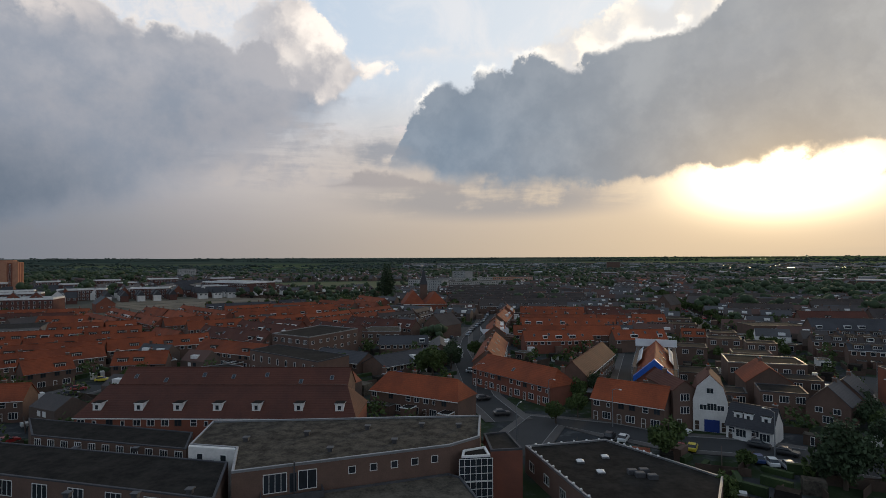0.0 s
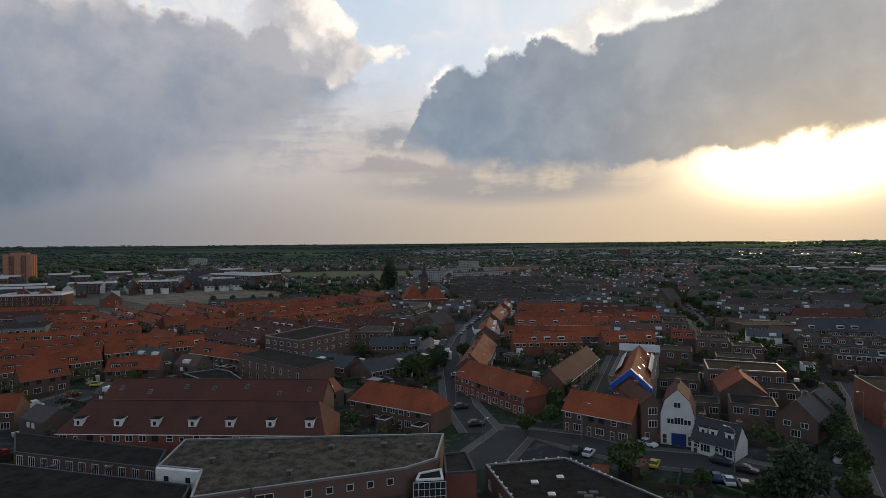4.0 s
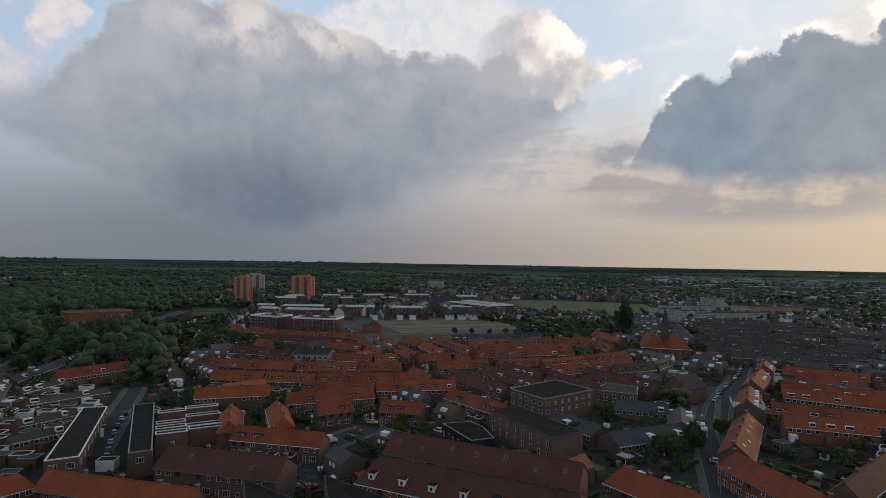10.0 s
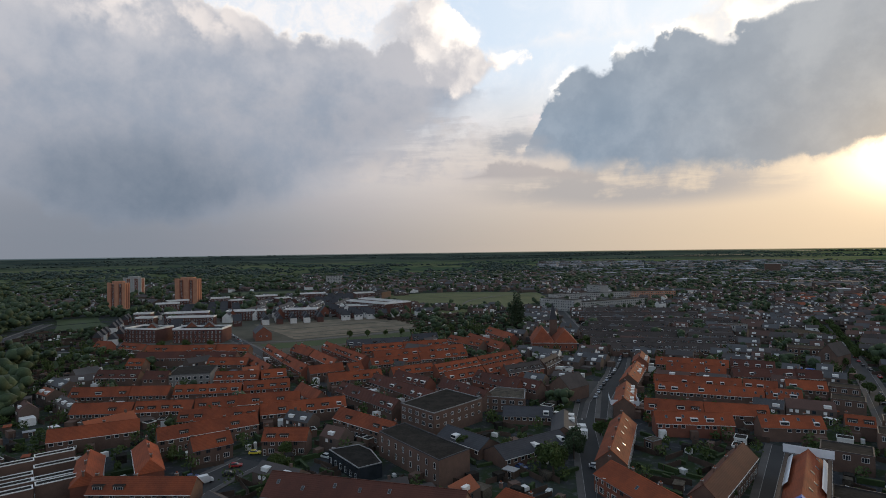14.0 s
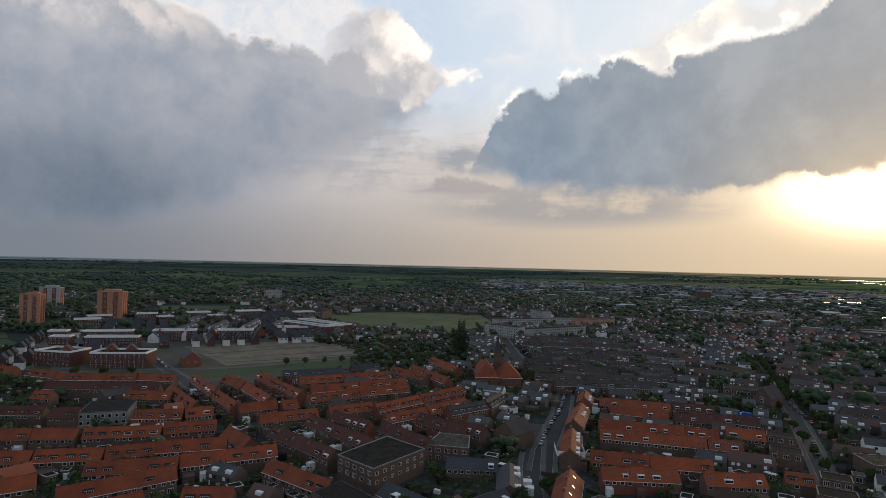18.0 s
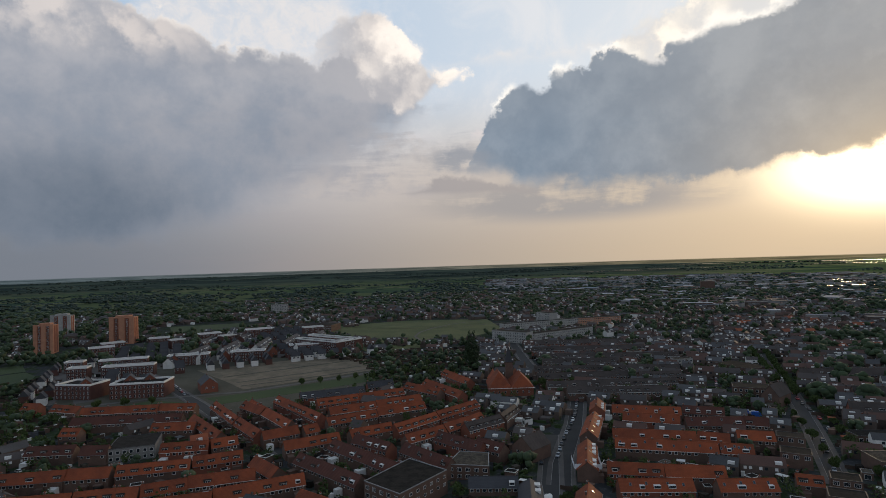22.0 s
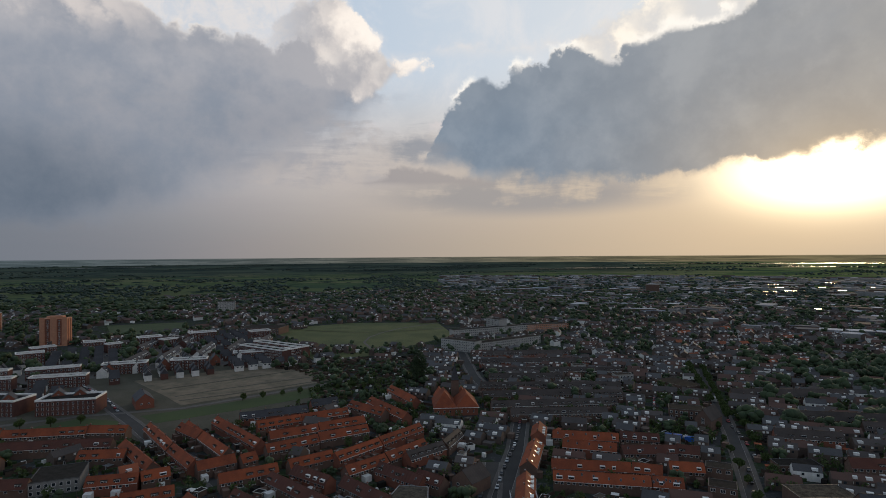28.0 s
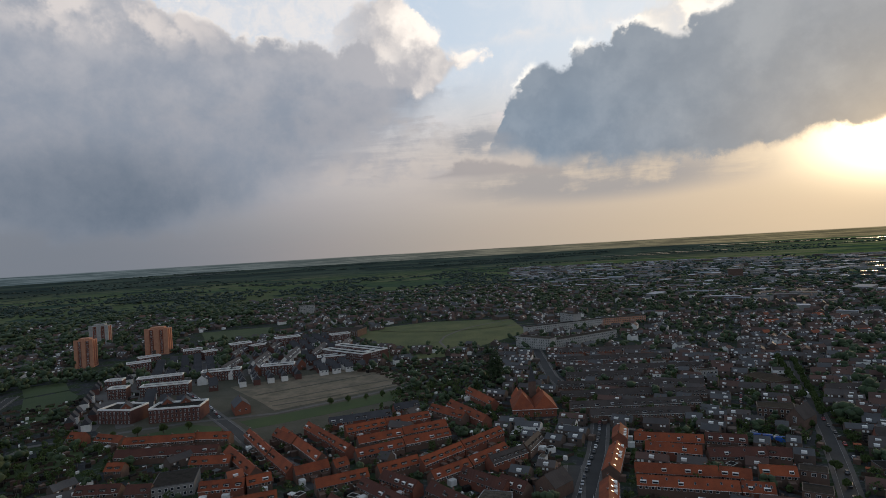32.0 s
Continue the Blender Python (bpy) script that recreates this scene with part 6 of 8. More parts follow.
# ---- church ----
def church():
    base = new("church")
    base.matrix_basis = pose(-14, 398, 0, 0, 0, 8) @ Matrix.Scale(0.88, 4)
    tagged(base, "brick church with broad orange roofs and a slim spire", "church")
    put("wall", Shape().box(-17, -4, 0, 17, 26, 6.2).mesh("wall", REDBRICK), base)
    for x0, x1, z in ((-18, 0.5, 17.0), (-0.5, 18, 15.5)):
        m = (x0 + x1) / 2
        v = [(x0, -5, 6), (x1, -5, 6), (x1, 27, 6), (x0, 27, 6), (m, 6 if x0 < -9 else 3, z), (m, 21, z)]
        put("roof", mesh("roof", v, [(0, 1, 4), (1, 2, 5, 4), (2, 3, 5), (3, 0, 4, 5), (3, 2, 1, 0)], CLAY), base)
    for x in (-11, 8):
        v = [(x - 5, 22, 6), (x + 5, 22, 6), (x, 22, 13.5), (x - 5, 40, 6), (x + 5, 40, 6), (x, 40, 13.5)]
        put("transept_roof", mesh("transept_roof", v, [(0, 1, 2), (3, 5, 4), (0, 2, 5, 3), (1, 4, 5, 2), (0, 3, 4, 1)], CLAY), base)
        put("transept_wall", Shape().box(x - 4.6, 24, 0, x + 4.6, 39.6, 5.98).mesh("transept_wall", REDBRICK), base)
    put("spire", loft("spire", [(3.0, 3.0, 0, 0), (3.0, 3.0, 20, 0), (3.3, 3.3, 20.3, 0), (2.0, 2.0, 25, 0), (0.08, 0.08, 35, 0)], [BRICK, SLATE], [0, 0, 1, 1], 1), base, pose(2, 32, 0))
    for i in range(7):
        put("window", WIN_TALL, base, pose(-14 + i * 4.6, -4, 2.2))
    put("gutter", Shape().box(-18.2, -5.3, 6.1, 18.2, -5.02, 6.4).mesh("gutter", [WHITE]), base)
    stamp(-34, 400, 6, 402, 12, 46)


church()

# ---- school and office blocks among the houses ----
poly_block("brick_flats", "three storey brown brick flats with a flat roof", [(-64.6, 215.2), (-47.9, 204.0), (-34.2, 229.0), (-52.3, 241.3)], 9.2, BRICK, FELT, ZINC, 0.3, ((0, 5, 6.6, WIN_LOW), (0, 5, 3.6, WIN_LOW), (1, 7, 6.6, WIN_UP), (1, 7, 3.6, WIN_UP)))
for x0, y0, x1, y1, d in ((-42.4, 202.4, -24.8, 190.2, 10), (-22.1, 183.3, -2.5, 204.7, 11), (-0.8, 208.1, -1.6, 231.0, 9), (-25.8, 231.2, -6.4, 232.9, 9)):
    wing = terrace(x0, y0, x1, y1, roof=SLATE, depth=d, eave=3.4, ridge=6.2, brick=BRICK, lite=True, chimneys=False)
    wing.name = "school_wing"
    tagged(wing, "low school wing under a dark pitched roof", "building")
poly_block("office_block", "dark brick office block with a bitumen roof", [(-61.8, 183.1), (-56.2, 194.4), (-28.1, 172.7), (-35.0, 161.5)], 8.2, BRICK, FELT, SLATE, 0.3, ((3, 8, 5.2, WIN_TALL), (3, 8, 1.8, WIN_TALL), (2, 3, 5.2, WIN_LOW), (2, 3, 1.8, WIN_LOW)))
poly_block("entrance_link", "low glazed entrance link with a dark roof", [(-75.8, 173.2), (-67.9, 180.0), (-61.9, 176.1), (-54.4, 166.1), (-59.9, 160.2)], 4.4, GLASS, FELT, ZINC, 0.25, ((3, 4, 0.6, WIN_TALL), (4, 6, 0.6, WIN_TALL)))
poly_block("brick_flats", "two storey brick block with a pale flat roof", [(-36.7, 243.7), (-33.2, 261.0), (-19.7, 259.7), (-18.3, 242.7)], 6.2, BRICK, GRAVEL, ZINC, 0.25, ((3, 5, 3.6, WIN_LOW), (3, 5, 0.8, WIN_LOW)))
# flat roofed rows between the avenue and the orange terraces
poly_block("flat_roofed_row", "long brick row with a dark flat roof", [(-137.1, 101.3), (-133.7, 106.2), (-177.6, 142.3), (-181.5, 136.7)], 6.4, BRICK, FELT, ZINC, 0.25, ((3, 9, 3.6, WIN_LOW), (1, 9, 3.6, WIN_LOW), (0, 1, 3.4, WIN_LOW)))
poly_block("flat_roofed_row", "long brick row with a dark flat roof and white edge", [(-151.9, 88.4), (-147.3, 94.8), (-188.7, 132.0), (-195.0, 127.2)], 6.0, BRICK, FELT, WHITE, 0.25, ((1, 9, 3.2, WIN_LOW), (0, 2, 3.2, WIN_LOW)))
for x, y, l in ((-168.2, 135.9, 9), (-161.6, 130.0, 9), (-154.8, 124.2, 9), (-148.1, 118.7, 9), (-166.9, 146.5, 11), (-159.2, 139.8, 11), (-151.9, 133.5, 11), (-144.3, 127.7, 11)):
    poly_block("rear_wing", "stepped rear wing with a white roof edge", [(x, y), (x + 2.6, y - 2.0), (x + 2.6 + l * 0.6, y - 2.0 + l * 0.8), (x + l * 0.6, y + l * 0.8)], 4.2 + (x % 2), BRICK, FELT, WHITE, 0.25, ((0, 1, 1.4, WIN_LOW),))
poly_block("corner_shop_block", "brick corner block with a dark roof", [(84.1, 168.9), (104.3, 163.9), (108.2, 175.9), (88.9, 183.0)], 6.5, BRICK, FELT, ZINC, 0.3, ((0, 6, 3.6, WIN_LOW),))
for x, y, w, d, h in ((77.8, 201.6, 14, 10, 6.2), (96.7, 191.5, 12, 9, 5.5), (109.2, 206.3, 10, 8, 6.5), (69.7, 170.6, 12, 10, 3.4), (102.4, 221.5, 12, 10, 6.0), (111.4, 238.5, 10, 9, 6.0), (61.4, 137.3, 8, 8, 3.2), (74.8, 135.1, 10, 9, 6.0), (88.2, 153.5, 12, 8, 5.0), (105.4, 267.6, 12, 10, 6.2), (113.4, 291.7, 12, 9, 6.0), (66.6, 143.9, 9, 7, 4.0)):
    poly_block("flat_roofed_house", "brick house with a flat dark roof between the gardens", [(x, y), (x + w * 0.93, y - w * 0.36), (x + w * 0.93 + d * 0.36, y - w * 0.36 + d * 0.93), (x + d * 0.36, y + d * 0.93)], h, BRICK, FELT, SLATE, 0.25,
               ((0, 3, h - 2.2, WIN_LOW),))
for x, y in ((112.0, 354.1), (123.0, 348.2)):
    poly_block("blue_container", "bright blue site container", [(x, y), (x + 10.5, y - 3.6), (x + 11.4, y - 1.2), (x + 0.9, y + 2.4)], 2.6, TARP, TARP, ZINC, 0.12)
poly_block("manor_house", "pale stone villa with a flat roof and roof lantern", [(-268.5, 71.1), (-253.6, 76.8), (-259.0, 95.8), (-274.0, 89.9)], 7.8, material("pale_ochre_plaster", (0.55, 0.45, 0.30), (0.40, 0.32, 0.21), 0.9, 3.0, 0.4, 0.004), FELT, WHITE, 0.5, ((0, 4, 4.6, WIN_TALL), (0, 4, 1.0, WIN_TALL), (1, 6, 4.6, WIN_TALL), (1, 6, 1.0, WIN_TALL)))
poly_block("warehouse", "long pale warehouse beside the avenue", [(-165.6, 3.7), (-183.5, 30.3), (-218.2, 7.3), (-199.6, -17.9)], 6.5, CONCRETE, FELT, ZINC, 0.3, ((0, 8, 2.0, WIN_SQ), (3, 6, 2.0, WIN_SQ)))
poly_block("brick_hall", "red brick hall at the edge of the park", [(-503.7, 316.9), (-482.0, 364.6), (-506.6, 373.6), (-527.5, 325.7)], 9.0, REDBRICK, BROWN, ZINC, 0.3, ((0, 10, 4.0, WIN_TALL),))

# ---- apartment towers ----
def tower(x, y, w, d, h, ang, wall, label):
    base = new("apartment_tower")
    base.matrix_basis = Matrix.Translation((x, y, 0)) @ Matrix.Rotation(ang, 4, "Z")
    tagged(base, label, "apartment tower", "apartment towers")
    put("wall", Shape().box(-w / 2, -d / 2, 0, w / 2, d / 2, h - 2.5).box(-w * 0.3, -d * 0.3, h - 2.5, w * 0.3, d * 0.3, h).mesh("wall", wall), base)
    put("pier", Shape().box(-w / 2 - 0.6, -d / 2 - 0.8, 0, -w / 2 + w * 0.16, -d / 2, h - 1.2).mesh("pier", wall), base)
    put("pier", Shape().box(-w * 0.1, -d / 2 - 0.8, 0, w * 0.1, -d / 2, h - 0.6).mesh("pier", wall), base)
    put("pier", Shape().box(w / 2 - w * 0.16, -d / 2 - 0.8, 0, w / 2 + 0.6, -d / 2, h - 1.2).mesh("pier", wall), base)
    for s in (-1, 1):
        put("balcony_strip", Shape().box(s * w * 0.22 - w * 0.09, -d / 2 - 0.12, 1.5, s * w * 0.22 + w * 0.09, -d / 2 - 0.004, h - 3.2).mesh("balcony_strip", REDBRICK), base)
        put("balcony_strip", Shape().box(w / 2 + 0.004, s * d * 0.2 - 2, 1.5, w / 2 + 0.12, s * d * 0.2 + 2, h - 3.2).mesh("balcony_strip", REDBRICK), base)
    for k in range(int((h - 3) / 2.9)):
        for s in (-1, 1):
            put("window", WIN_LOW, base, pose(s * w * 0.22, -d / 2 - 0.13, 1.8 + k * 2.9))
    return base


tower(-570.0, 600.0, 20.0, 16.0, 36.0, 0.41, PINKBRICK, "orange brick apartment tower with dark window strips")
tower(-530.0, 680.0, 29.0, 17.0, 37.0, 0.31, PINKBRICK, "orange brick apartment tower with dark window strips")
tower(-699.9, 765.8, 27.0, 14.0, 34.0, 0.33, PALE, "pale grey apartment tower with balconies")


# ---- trees ----
def leaf_mesh(name, centres, radii, heights, count, size, mat, seed, low=0.25):
    """Leaves or leaf clumps strewn through uneven crowns as loose folded blades, all in one mesh."""
    r = np.random.RandomState(seed)
    n = len(centres)
    c, rad, h = np.repeat(np.array(centres, float), count, 0), np.repeat(np.array(radii, float), count), np.repeat(np.array(heights, float), count)
    d = r.normal(size=(n * count, 3))
    d /= np.linalg.norm(d, axis=1)[:, None]
    lump = 0.75 + 0.25 * np.sin(d[:, 0] * 5 + c[:, 0]) * np.sin(d[:, 1] * 4 + c[:, 1]) + 0.12 * np.sin(d[:, 2] * 9 + c[:, 0] * 2)
    k = (0.45 + 0.55 * r.rand(n * count) ** 0.4) * lump
    p = np.empty_like(d)
    p[:, 0] = c[:, 0] + d[:, 0] * rad * k
    p[:, 1] = c[:, 1] + d[:, 1] * rad * k
    p[:, 2] = c[:, 2] + h * (low + (1 - low) * (0.5 + 0.5 * d[:, 2] * k))
    u, w = r.normal(size=p.shape), r.normal(size=p.shape)
    u /= np.linalg.norm(u, axis=1)[:, None]
    w -= (w * u).sum(1)[:, None] * u
    w /= np.linalg.norm(w, axis=1)[:, None]
    s = (size * (0.6 + 0.8 * r.rand(n * count)))[:, None] if np.isscalar(size) else (np.repeat(np.array(size, float), count) * (0.6 + 0.8 * r.rand(n * count)))[:, None]
    bend = np.cross(u, w) * s * 0.35
    v = np.stack([p - u * s, p - w * s * 0.7 + bend, p + u * s, p + w * s * 0.7 + bend], 1).reshape(-1, 3)
    m = n * count
    idx = np.arange(m * 4).reshape(m, 4)
    tri = np.concatenate([idx[:, [0, 1, 2]], idx[:, [0, 2, 3]]], 1).reshape(-1)
    me = bpy.data.meshes.new(name)
    me.vertices.add(m * 4)
    me.vertices.foreach_set("co", v.astype(np.float32).ravel())
    me.loops.add(m * 6)
    me.loops.foreach_set("vertex_index", tri.astype(np.int32))
    me.polygons.add(m * 2)
    me.polygons.foreach_set("loop_start", np.arange(0, m * 6, 3, dtype=np.int32))
    me.materials.append(mat)
    me.update(calc_edges=True)
    return me


def clump_mesh(name, centres, radii, heights, lumps, mat, seed):
    """Crowns seen from afar: each a cluster of uneven leafy clumps with gaps between."""
    r = np.random.RandomState(seed)
    q = (1 + 5 ** 0.5) / 2
    ico = np.array([(-1, q, 0), (1, q, 0), (-1, -q, 0), (1, -q, 0), (0, -1, q), (0, 1, q), (0, -1, -q), (0, 1, -q), (q, 0, -1), (q, 0, 1), (-q, 0, -1), (-q, 0, 1)]) / math.hypot(1, q)
    near = [(i, j, k) for i in range(12) for j in range(12) for k in range(12) if i < j < k and max(np.linalg.norm(ico[i] - ico[j]), np.linalg.norm(ico[j] - ico[k]), np.linalg.norm(ico[i] - ico[k])) < 1.1]
    tris = np.array([(i, j, k) if np.dot(np.cross(ico[j] - ico[i], ico[k] - ico[i]), ico[i]) > 0 else (i, k, j) for i, j, k in near])
    n = len(centres) * lumps
    c, rad, h = np.repeat(np.array(centres, float), lumps, 0), np.repeat(np.array(radii, float), lumps), np.repeat(np.array(heights, float), lumps)
    a, d, u = r.rand(n) * 6.2832, np.sqrt(r.rand(n)) * 0.75, r.rand(n)
    mid = np.stack([c[:, 0] + np.cos(a) * d * rad * (1.1 - 0.6 * u), c[:, 1] + np.sin(a) * d * rad * (1.1 - 0.6 * u), c[:, 2] + h * (0.30 + 0.52 * u)], 1)
    size = np.stack([rad * (0.38 + 0.22 * r.rand(n)), rad * (0.38 + 0.22 * r.rand(n)), h * (0.16 + 0.10 * r.rand(n))], 1)
    v = mid[:, None, :] + ico[None] * size[:, None, :] * (0.7 + 0.6 * r.rand(n, 12, 1))
    loops = (tris[None] + 12 * np.arange(n)[:, None, None]).reshape(-1)
    me = bpy.data.meshes.new(name)
    me.vertices.add(n * 12)
    me.vertices.foreach_set("co", v.astype(np.float32).ravel())
    me.loops.add(n * 60)
    me.loops.foreach_set("vertex_index", loops.astype(np.int32))
    me.polygons.add(n * 20)
    me.polygons.foreach_set("loop_start", np.arange(0, n * 60, 3, dtype=np.int32))
    me.materials.append(mat)
    me.update(calc_edges=True)
    return me


def trunk_mesh(h, r, limbs, seed):
    rr = random.Random(seed)
    s = Shape()

    def limb(p, q, r0, r1):
        d = (Vector(q) - Vector(p)).normalized()
        a = d.orthogonal().normalized()
        b = d.cross(a)
        k = len(s.v)
        for c, rad in ((p, r0), (q, r1)):
            s.v += [tuple(Vector(c) + (a * math.cos(i * 1.0472) + b * math.sin(i * 1.0472)) * rad) for i in range(6)]
        s.f += [(k + i, k + (i + 1) % 6, k + 6 + (i + 1) % 6, k + 6 + i) for i in range(6)] + [tuple(range(k + 6, k + 12))]
        s.s += [0] * 7

    limb((0, 0, 0), (0, 0, h * 0.45), r, r * 0.7)
    limb((0, 0, h * 0.43), (rr.uniform(-0.3, 0.3), rr.uniform(-0.3, 0.3), h * 0.85), r * 0.7, r * 0.2)
    for i in range(limbs):
        a = i * 6.28 / limbs + rr.uniform(-0.4, 0.4)
        z = h * rr.uniform(0.3, 0.5)
        limb((0, 0, z), (math.cos(a) * h * 0.25, math.sin(a) * h * 0.25, z + h * rr.uniform(0.15, 0.3)), r * 0.45, r * 0.12)
    return s.mesh("trunk", BARK)


KINDS = []
for i, (h, r) in enumerate(((9.0, 4.2), (7.0, 3.2), (11.0, 4.6), (5.0, 2.2))):
    lobes = random.Random(20 + i)
    cen = [(0, 0, h * 0.12)] + [(lobes.uniform(-r, r) * 0.55, lobes.uniform(-r, r) * 0.55, h * lobes.uniform(0.05, 0.35)) for _ in range(6)]
    crown = leaf_mesh("crown", cen, [r * 0.8] + [r * 0.5] * 6, [h * 0.85] + [h * 0.55] * 6, 350, 0.33, LEAF if i != 2 else DARKLEAF, 40 + i, 0.15)
    KINDS.append((trunk_mesh(h, 0.16 + h * 0.018, 5, i), crown))


def tree(x, y, kind, scale=1.0, ang=0.0, label="broad leafy street tree with a rounded crown"):
    ob = new("tree")
    ob.matrix_basis = pose(x, y, 0, 0, 0, ang) @ Matrix.Scale(scale, 4)
    tagged(ob, label, "tree", "trees")
    put("trunk", KINDS[kind][0], ob)
    put("crown", KINDS[kind][1], ob)
    return ob


for x, y, k, sc in ((41.9, 105.2, 0, 1.0), (65.7, 93.6, 2, 1.15), (43.0, 87.5, 1, 0.8), (70.8, 101.3, 2, 0.9), (-3.0, 178.1, 0, 1.3), (-5.9, 185.6, 1, 1.2), (3.7, 201.5, 2, 0.9), (2.9, 193.7, 2, 0.8), (26.1, 130.4, 1, 0.8),
                    (32.1, 134.8, 0, 0.7), (34.9, 149.1, 1, 1.0), (41.0, 155.0, 2, 0.7), (48.5, 133.8, 1, 0.7), (-86.5, 159.6, 0, 0.9), (-92.1, 175.0, 1, 0.9), (-62.4, 109.7, 3, 1.0), (54.2, 102.0, 3, 0.8), (84.4, 108.6, 2, 0.8),
                    (92.5, 123.6, 2, 0.75), (97.7, 133.6, 2, 0.7), (76.9, 95.4, 1, 1.0), (100.6, 142.1, 1, 0.8), (-18.9, 191.5, 1, 1.0), (-34.0, 193.5, 3, 1.2), (12.0, 219.7, 3, 1.2), (43.9, 168.2, 1, 0.9), (48.7, 180.2, 3, 1.2)):
    tree(x, y, k, sc, (x * 37 + y * 11) % 360)
def avenue(x0, y0, x1, y1, gap, off, kind, scale):
    l = math.hypot(x1 - x0, y1 - y0)
    ux, uy = (x1 - x0) / l, (y1 - y0) / l
    for i in range(int(l / gap)):
        d = (i + 0.5) * gap + rng.uniform(-1.5, 1.5)
        x, y = x0 + ux * d + uy * off, y0 + uy * d - ux * off
        tree(x, y, kind, scale * rng.uniform(0.75, 1.2), rng.uniform(0, 360), "small street tree along the pavement")


avenue(208.0, 566.0, 177.7, 433.1, 9, 6.0, 3, 1.35)
avenue(208.0, 566.0, 160.0, 390.0, 10, -5.8, 3, 1.25)
avenue(175.1, 426.5, 118.7, 202.5, 15, -6.2, 3, 1.15)
avenue(165.5, 402.5, 123.7, 228.5, 22, 6.4, 3, 1.0)
avenue(-253.6, 111.5, -145.2, 31.4, 20, 14, 1, 0.9)
avenue(-347.9, 330.7, -246.2, 377.7, 17, 7, 0, 0.75)
avenue(-190.0, 430.5, -87.2, 493.9, 15, 9, 1, 0.85)
avenue(-309.6, 157.4, -447.0, 337.5, 18, 8, 2, 0.8)
avenue(86.8, 95.0, 131.6, 173.0, 14, -8, 1, 0.8)
for i in range(16):
    tree(-6 + 12 * (i % 4) + rng.uniform(-3, 3), 408 + 9 * (i // 4) + rng.uniform(-3, 3), 0, rng.uniform(0.6, 0.9), i * 40)
poplar = new("poplar")
poplar.location = (-50, 489, 0)
tagged(poplar, "tall dense dark poplar beside the church", "tree")
put("trunk", trunk_mesh(26, 0.6, 4, 9), poplar)
put("crown", leaf_mesh("crown", [(0, 0, 2), (2.5, 1, 0), (-2.5, -1, 1)], [6.5, 5, 5], [33, 27, 25], 900, 0.7, DARKLEAF, 77, 0.05), poplar)

# ---- old garden round the villa ----
sheet("villa_garden", [(-269, 48), (-248, 74), (-259, 96), (-245, 93), (-198, 60), (-172, 41), (-215, 38)], 0.042, GRASS, "rough lawn and shrubs round the villa", "grass")
for k, (x, y) in enumerate(((-249, 55), (-238, 56), (-237, 60), (-224, 61), (-211, 60), (-218, 53), (-204, 54), (-195, 56), (-294, 77), (-280, 69), (-321, 89), (-301, 71), (-287, 104), (-270, 100), (-243, 68), (-227, 49), (-208, 44), (-231, 69))):
    if is_free(x, y, 2.0):
        tree(x, y, k % 3, 0.75 + 0.09 * (k % 5), 47.0 * k, "dense garden tree beside the villa")


# ---- slate roofed houses of the new estate ----
def slate_house_meshes(wall):
    body = Shape().add([(-4, -3, 0), (4, -3, 0), (4, 3, 0), (-4, 3, 0), (-4, -3, 5.6), (4, -3, 5.6), (4, 3, 5.6), (-4, 3, 5.6), (-4, 0, 9.6), (4, 0, 9.6)],
                       [(0, 1, 5, 4), (1, 2, 6, 9, 5), (2, 3, 7, 6), (3, 0, 4, 8, 7)]).mesh("wall", wall)
    top = Shape().add([(-4.2, -3.3, 5.35), (4.2, -3.3, 5.35), (4.2, 0, 9.75), (-4.2, 0, 9.75), (4.2, 3.3, 5.35), (-4.2, 3.3, 5.35), (-4.2, -3.3, 5.2), (4.2, -3.3, 5.2), (4.2, 3.3, 5.2), (-4.2, 3.3, 5.2)],
                      [(0, 1, 2, 3), (2, 4, 5, 3), (6, 7, 1, 0), (4, 8, 9, 5), (1, 7, 8, 4, 2), (0, 3, 5, 9, 6)]).mesh("roof", SLATE)
    return body, top


SLATE_HOUSE = [slate_house_meshes(m) for m in (RENDER, ESTATE_BRICK, ESTATE_BRICK)]
erng = random.Random(88)
inside = [(-478.0, 590.0), (-446.0, 478.0), (-382.0, 372.0), (-364.0, 345.0), (-273.0, 399.5), (-307.1, 470.5), (-196.7, 556.4), (-144.4, 574.3), (-195.4, 601.2), (-331.9, 778.7), (-455.1, 622.7)]


def within(x, y, pts):
    hit_count = 0
    for (ax, ay), (bx, by) in zip(pts, pts[1:] + pts[:1]):
        if (ay > y) != (by > y) and x < (bx - ax) * (y - ay) / (by - ay) + ax:
            hit_count += 1
    return hit_count % 2 == 1


for i in range(40):
    for j in range(40):
        u, v = -560 + i * 13.0, 280 + j * 15.5
        x, y = -350 + (u + 350) * 0.82 - (v - 530) * 0.57, 530 + (u + 350) * 0.57 + (v - 530) * 0.82
        if not within(x, y, inside) or not is_free(x, y, 4.5) or (i % 6 == 5) or (j % 4 == 3 and i % 3):
            continue
        k = erng.randrange(3)
        ob = new("gabled_house")
        ob.matrix_basis = pose(x, y, 0, 0, 0, 35 + (90 if (i // 6) % 2 else 0))
        tagged(ob, "new %s house with a steep slate roof" % ("white plastered" if k == 0 else "dark brick"), "house", "new estate houses")
        put("wall", SLATE_HOUSE[k][0], ob)
        put("roof", SLATE_HOUSE[k][1], ob)
        for q in (-2, 2):
            put("window", WIN_LOW, ob, pose(q, -3, 3.2))
        put("window", WIN_LOW, ob, pose(-4, 0, 6.2, 0, 0, -90))
        stamp(x - 4, y, x + 4, y, 4, 4)
sheet("estate_paving", inside, 0.035, PAVING, "light paved streets and parking of the new estate", "pavement")
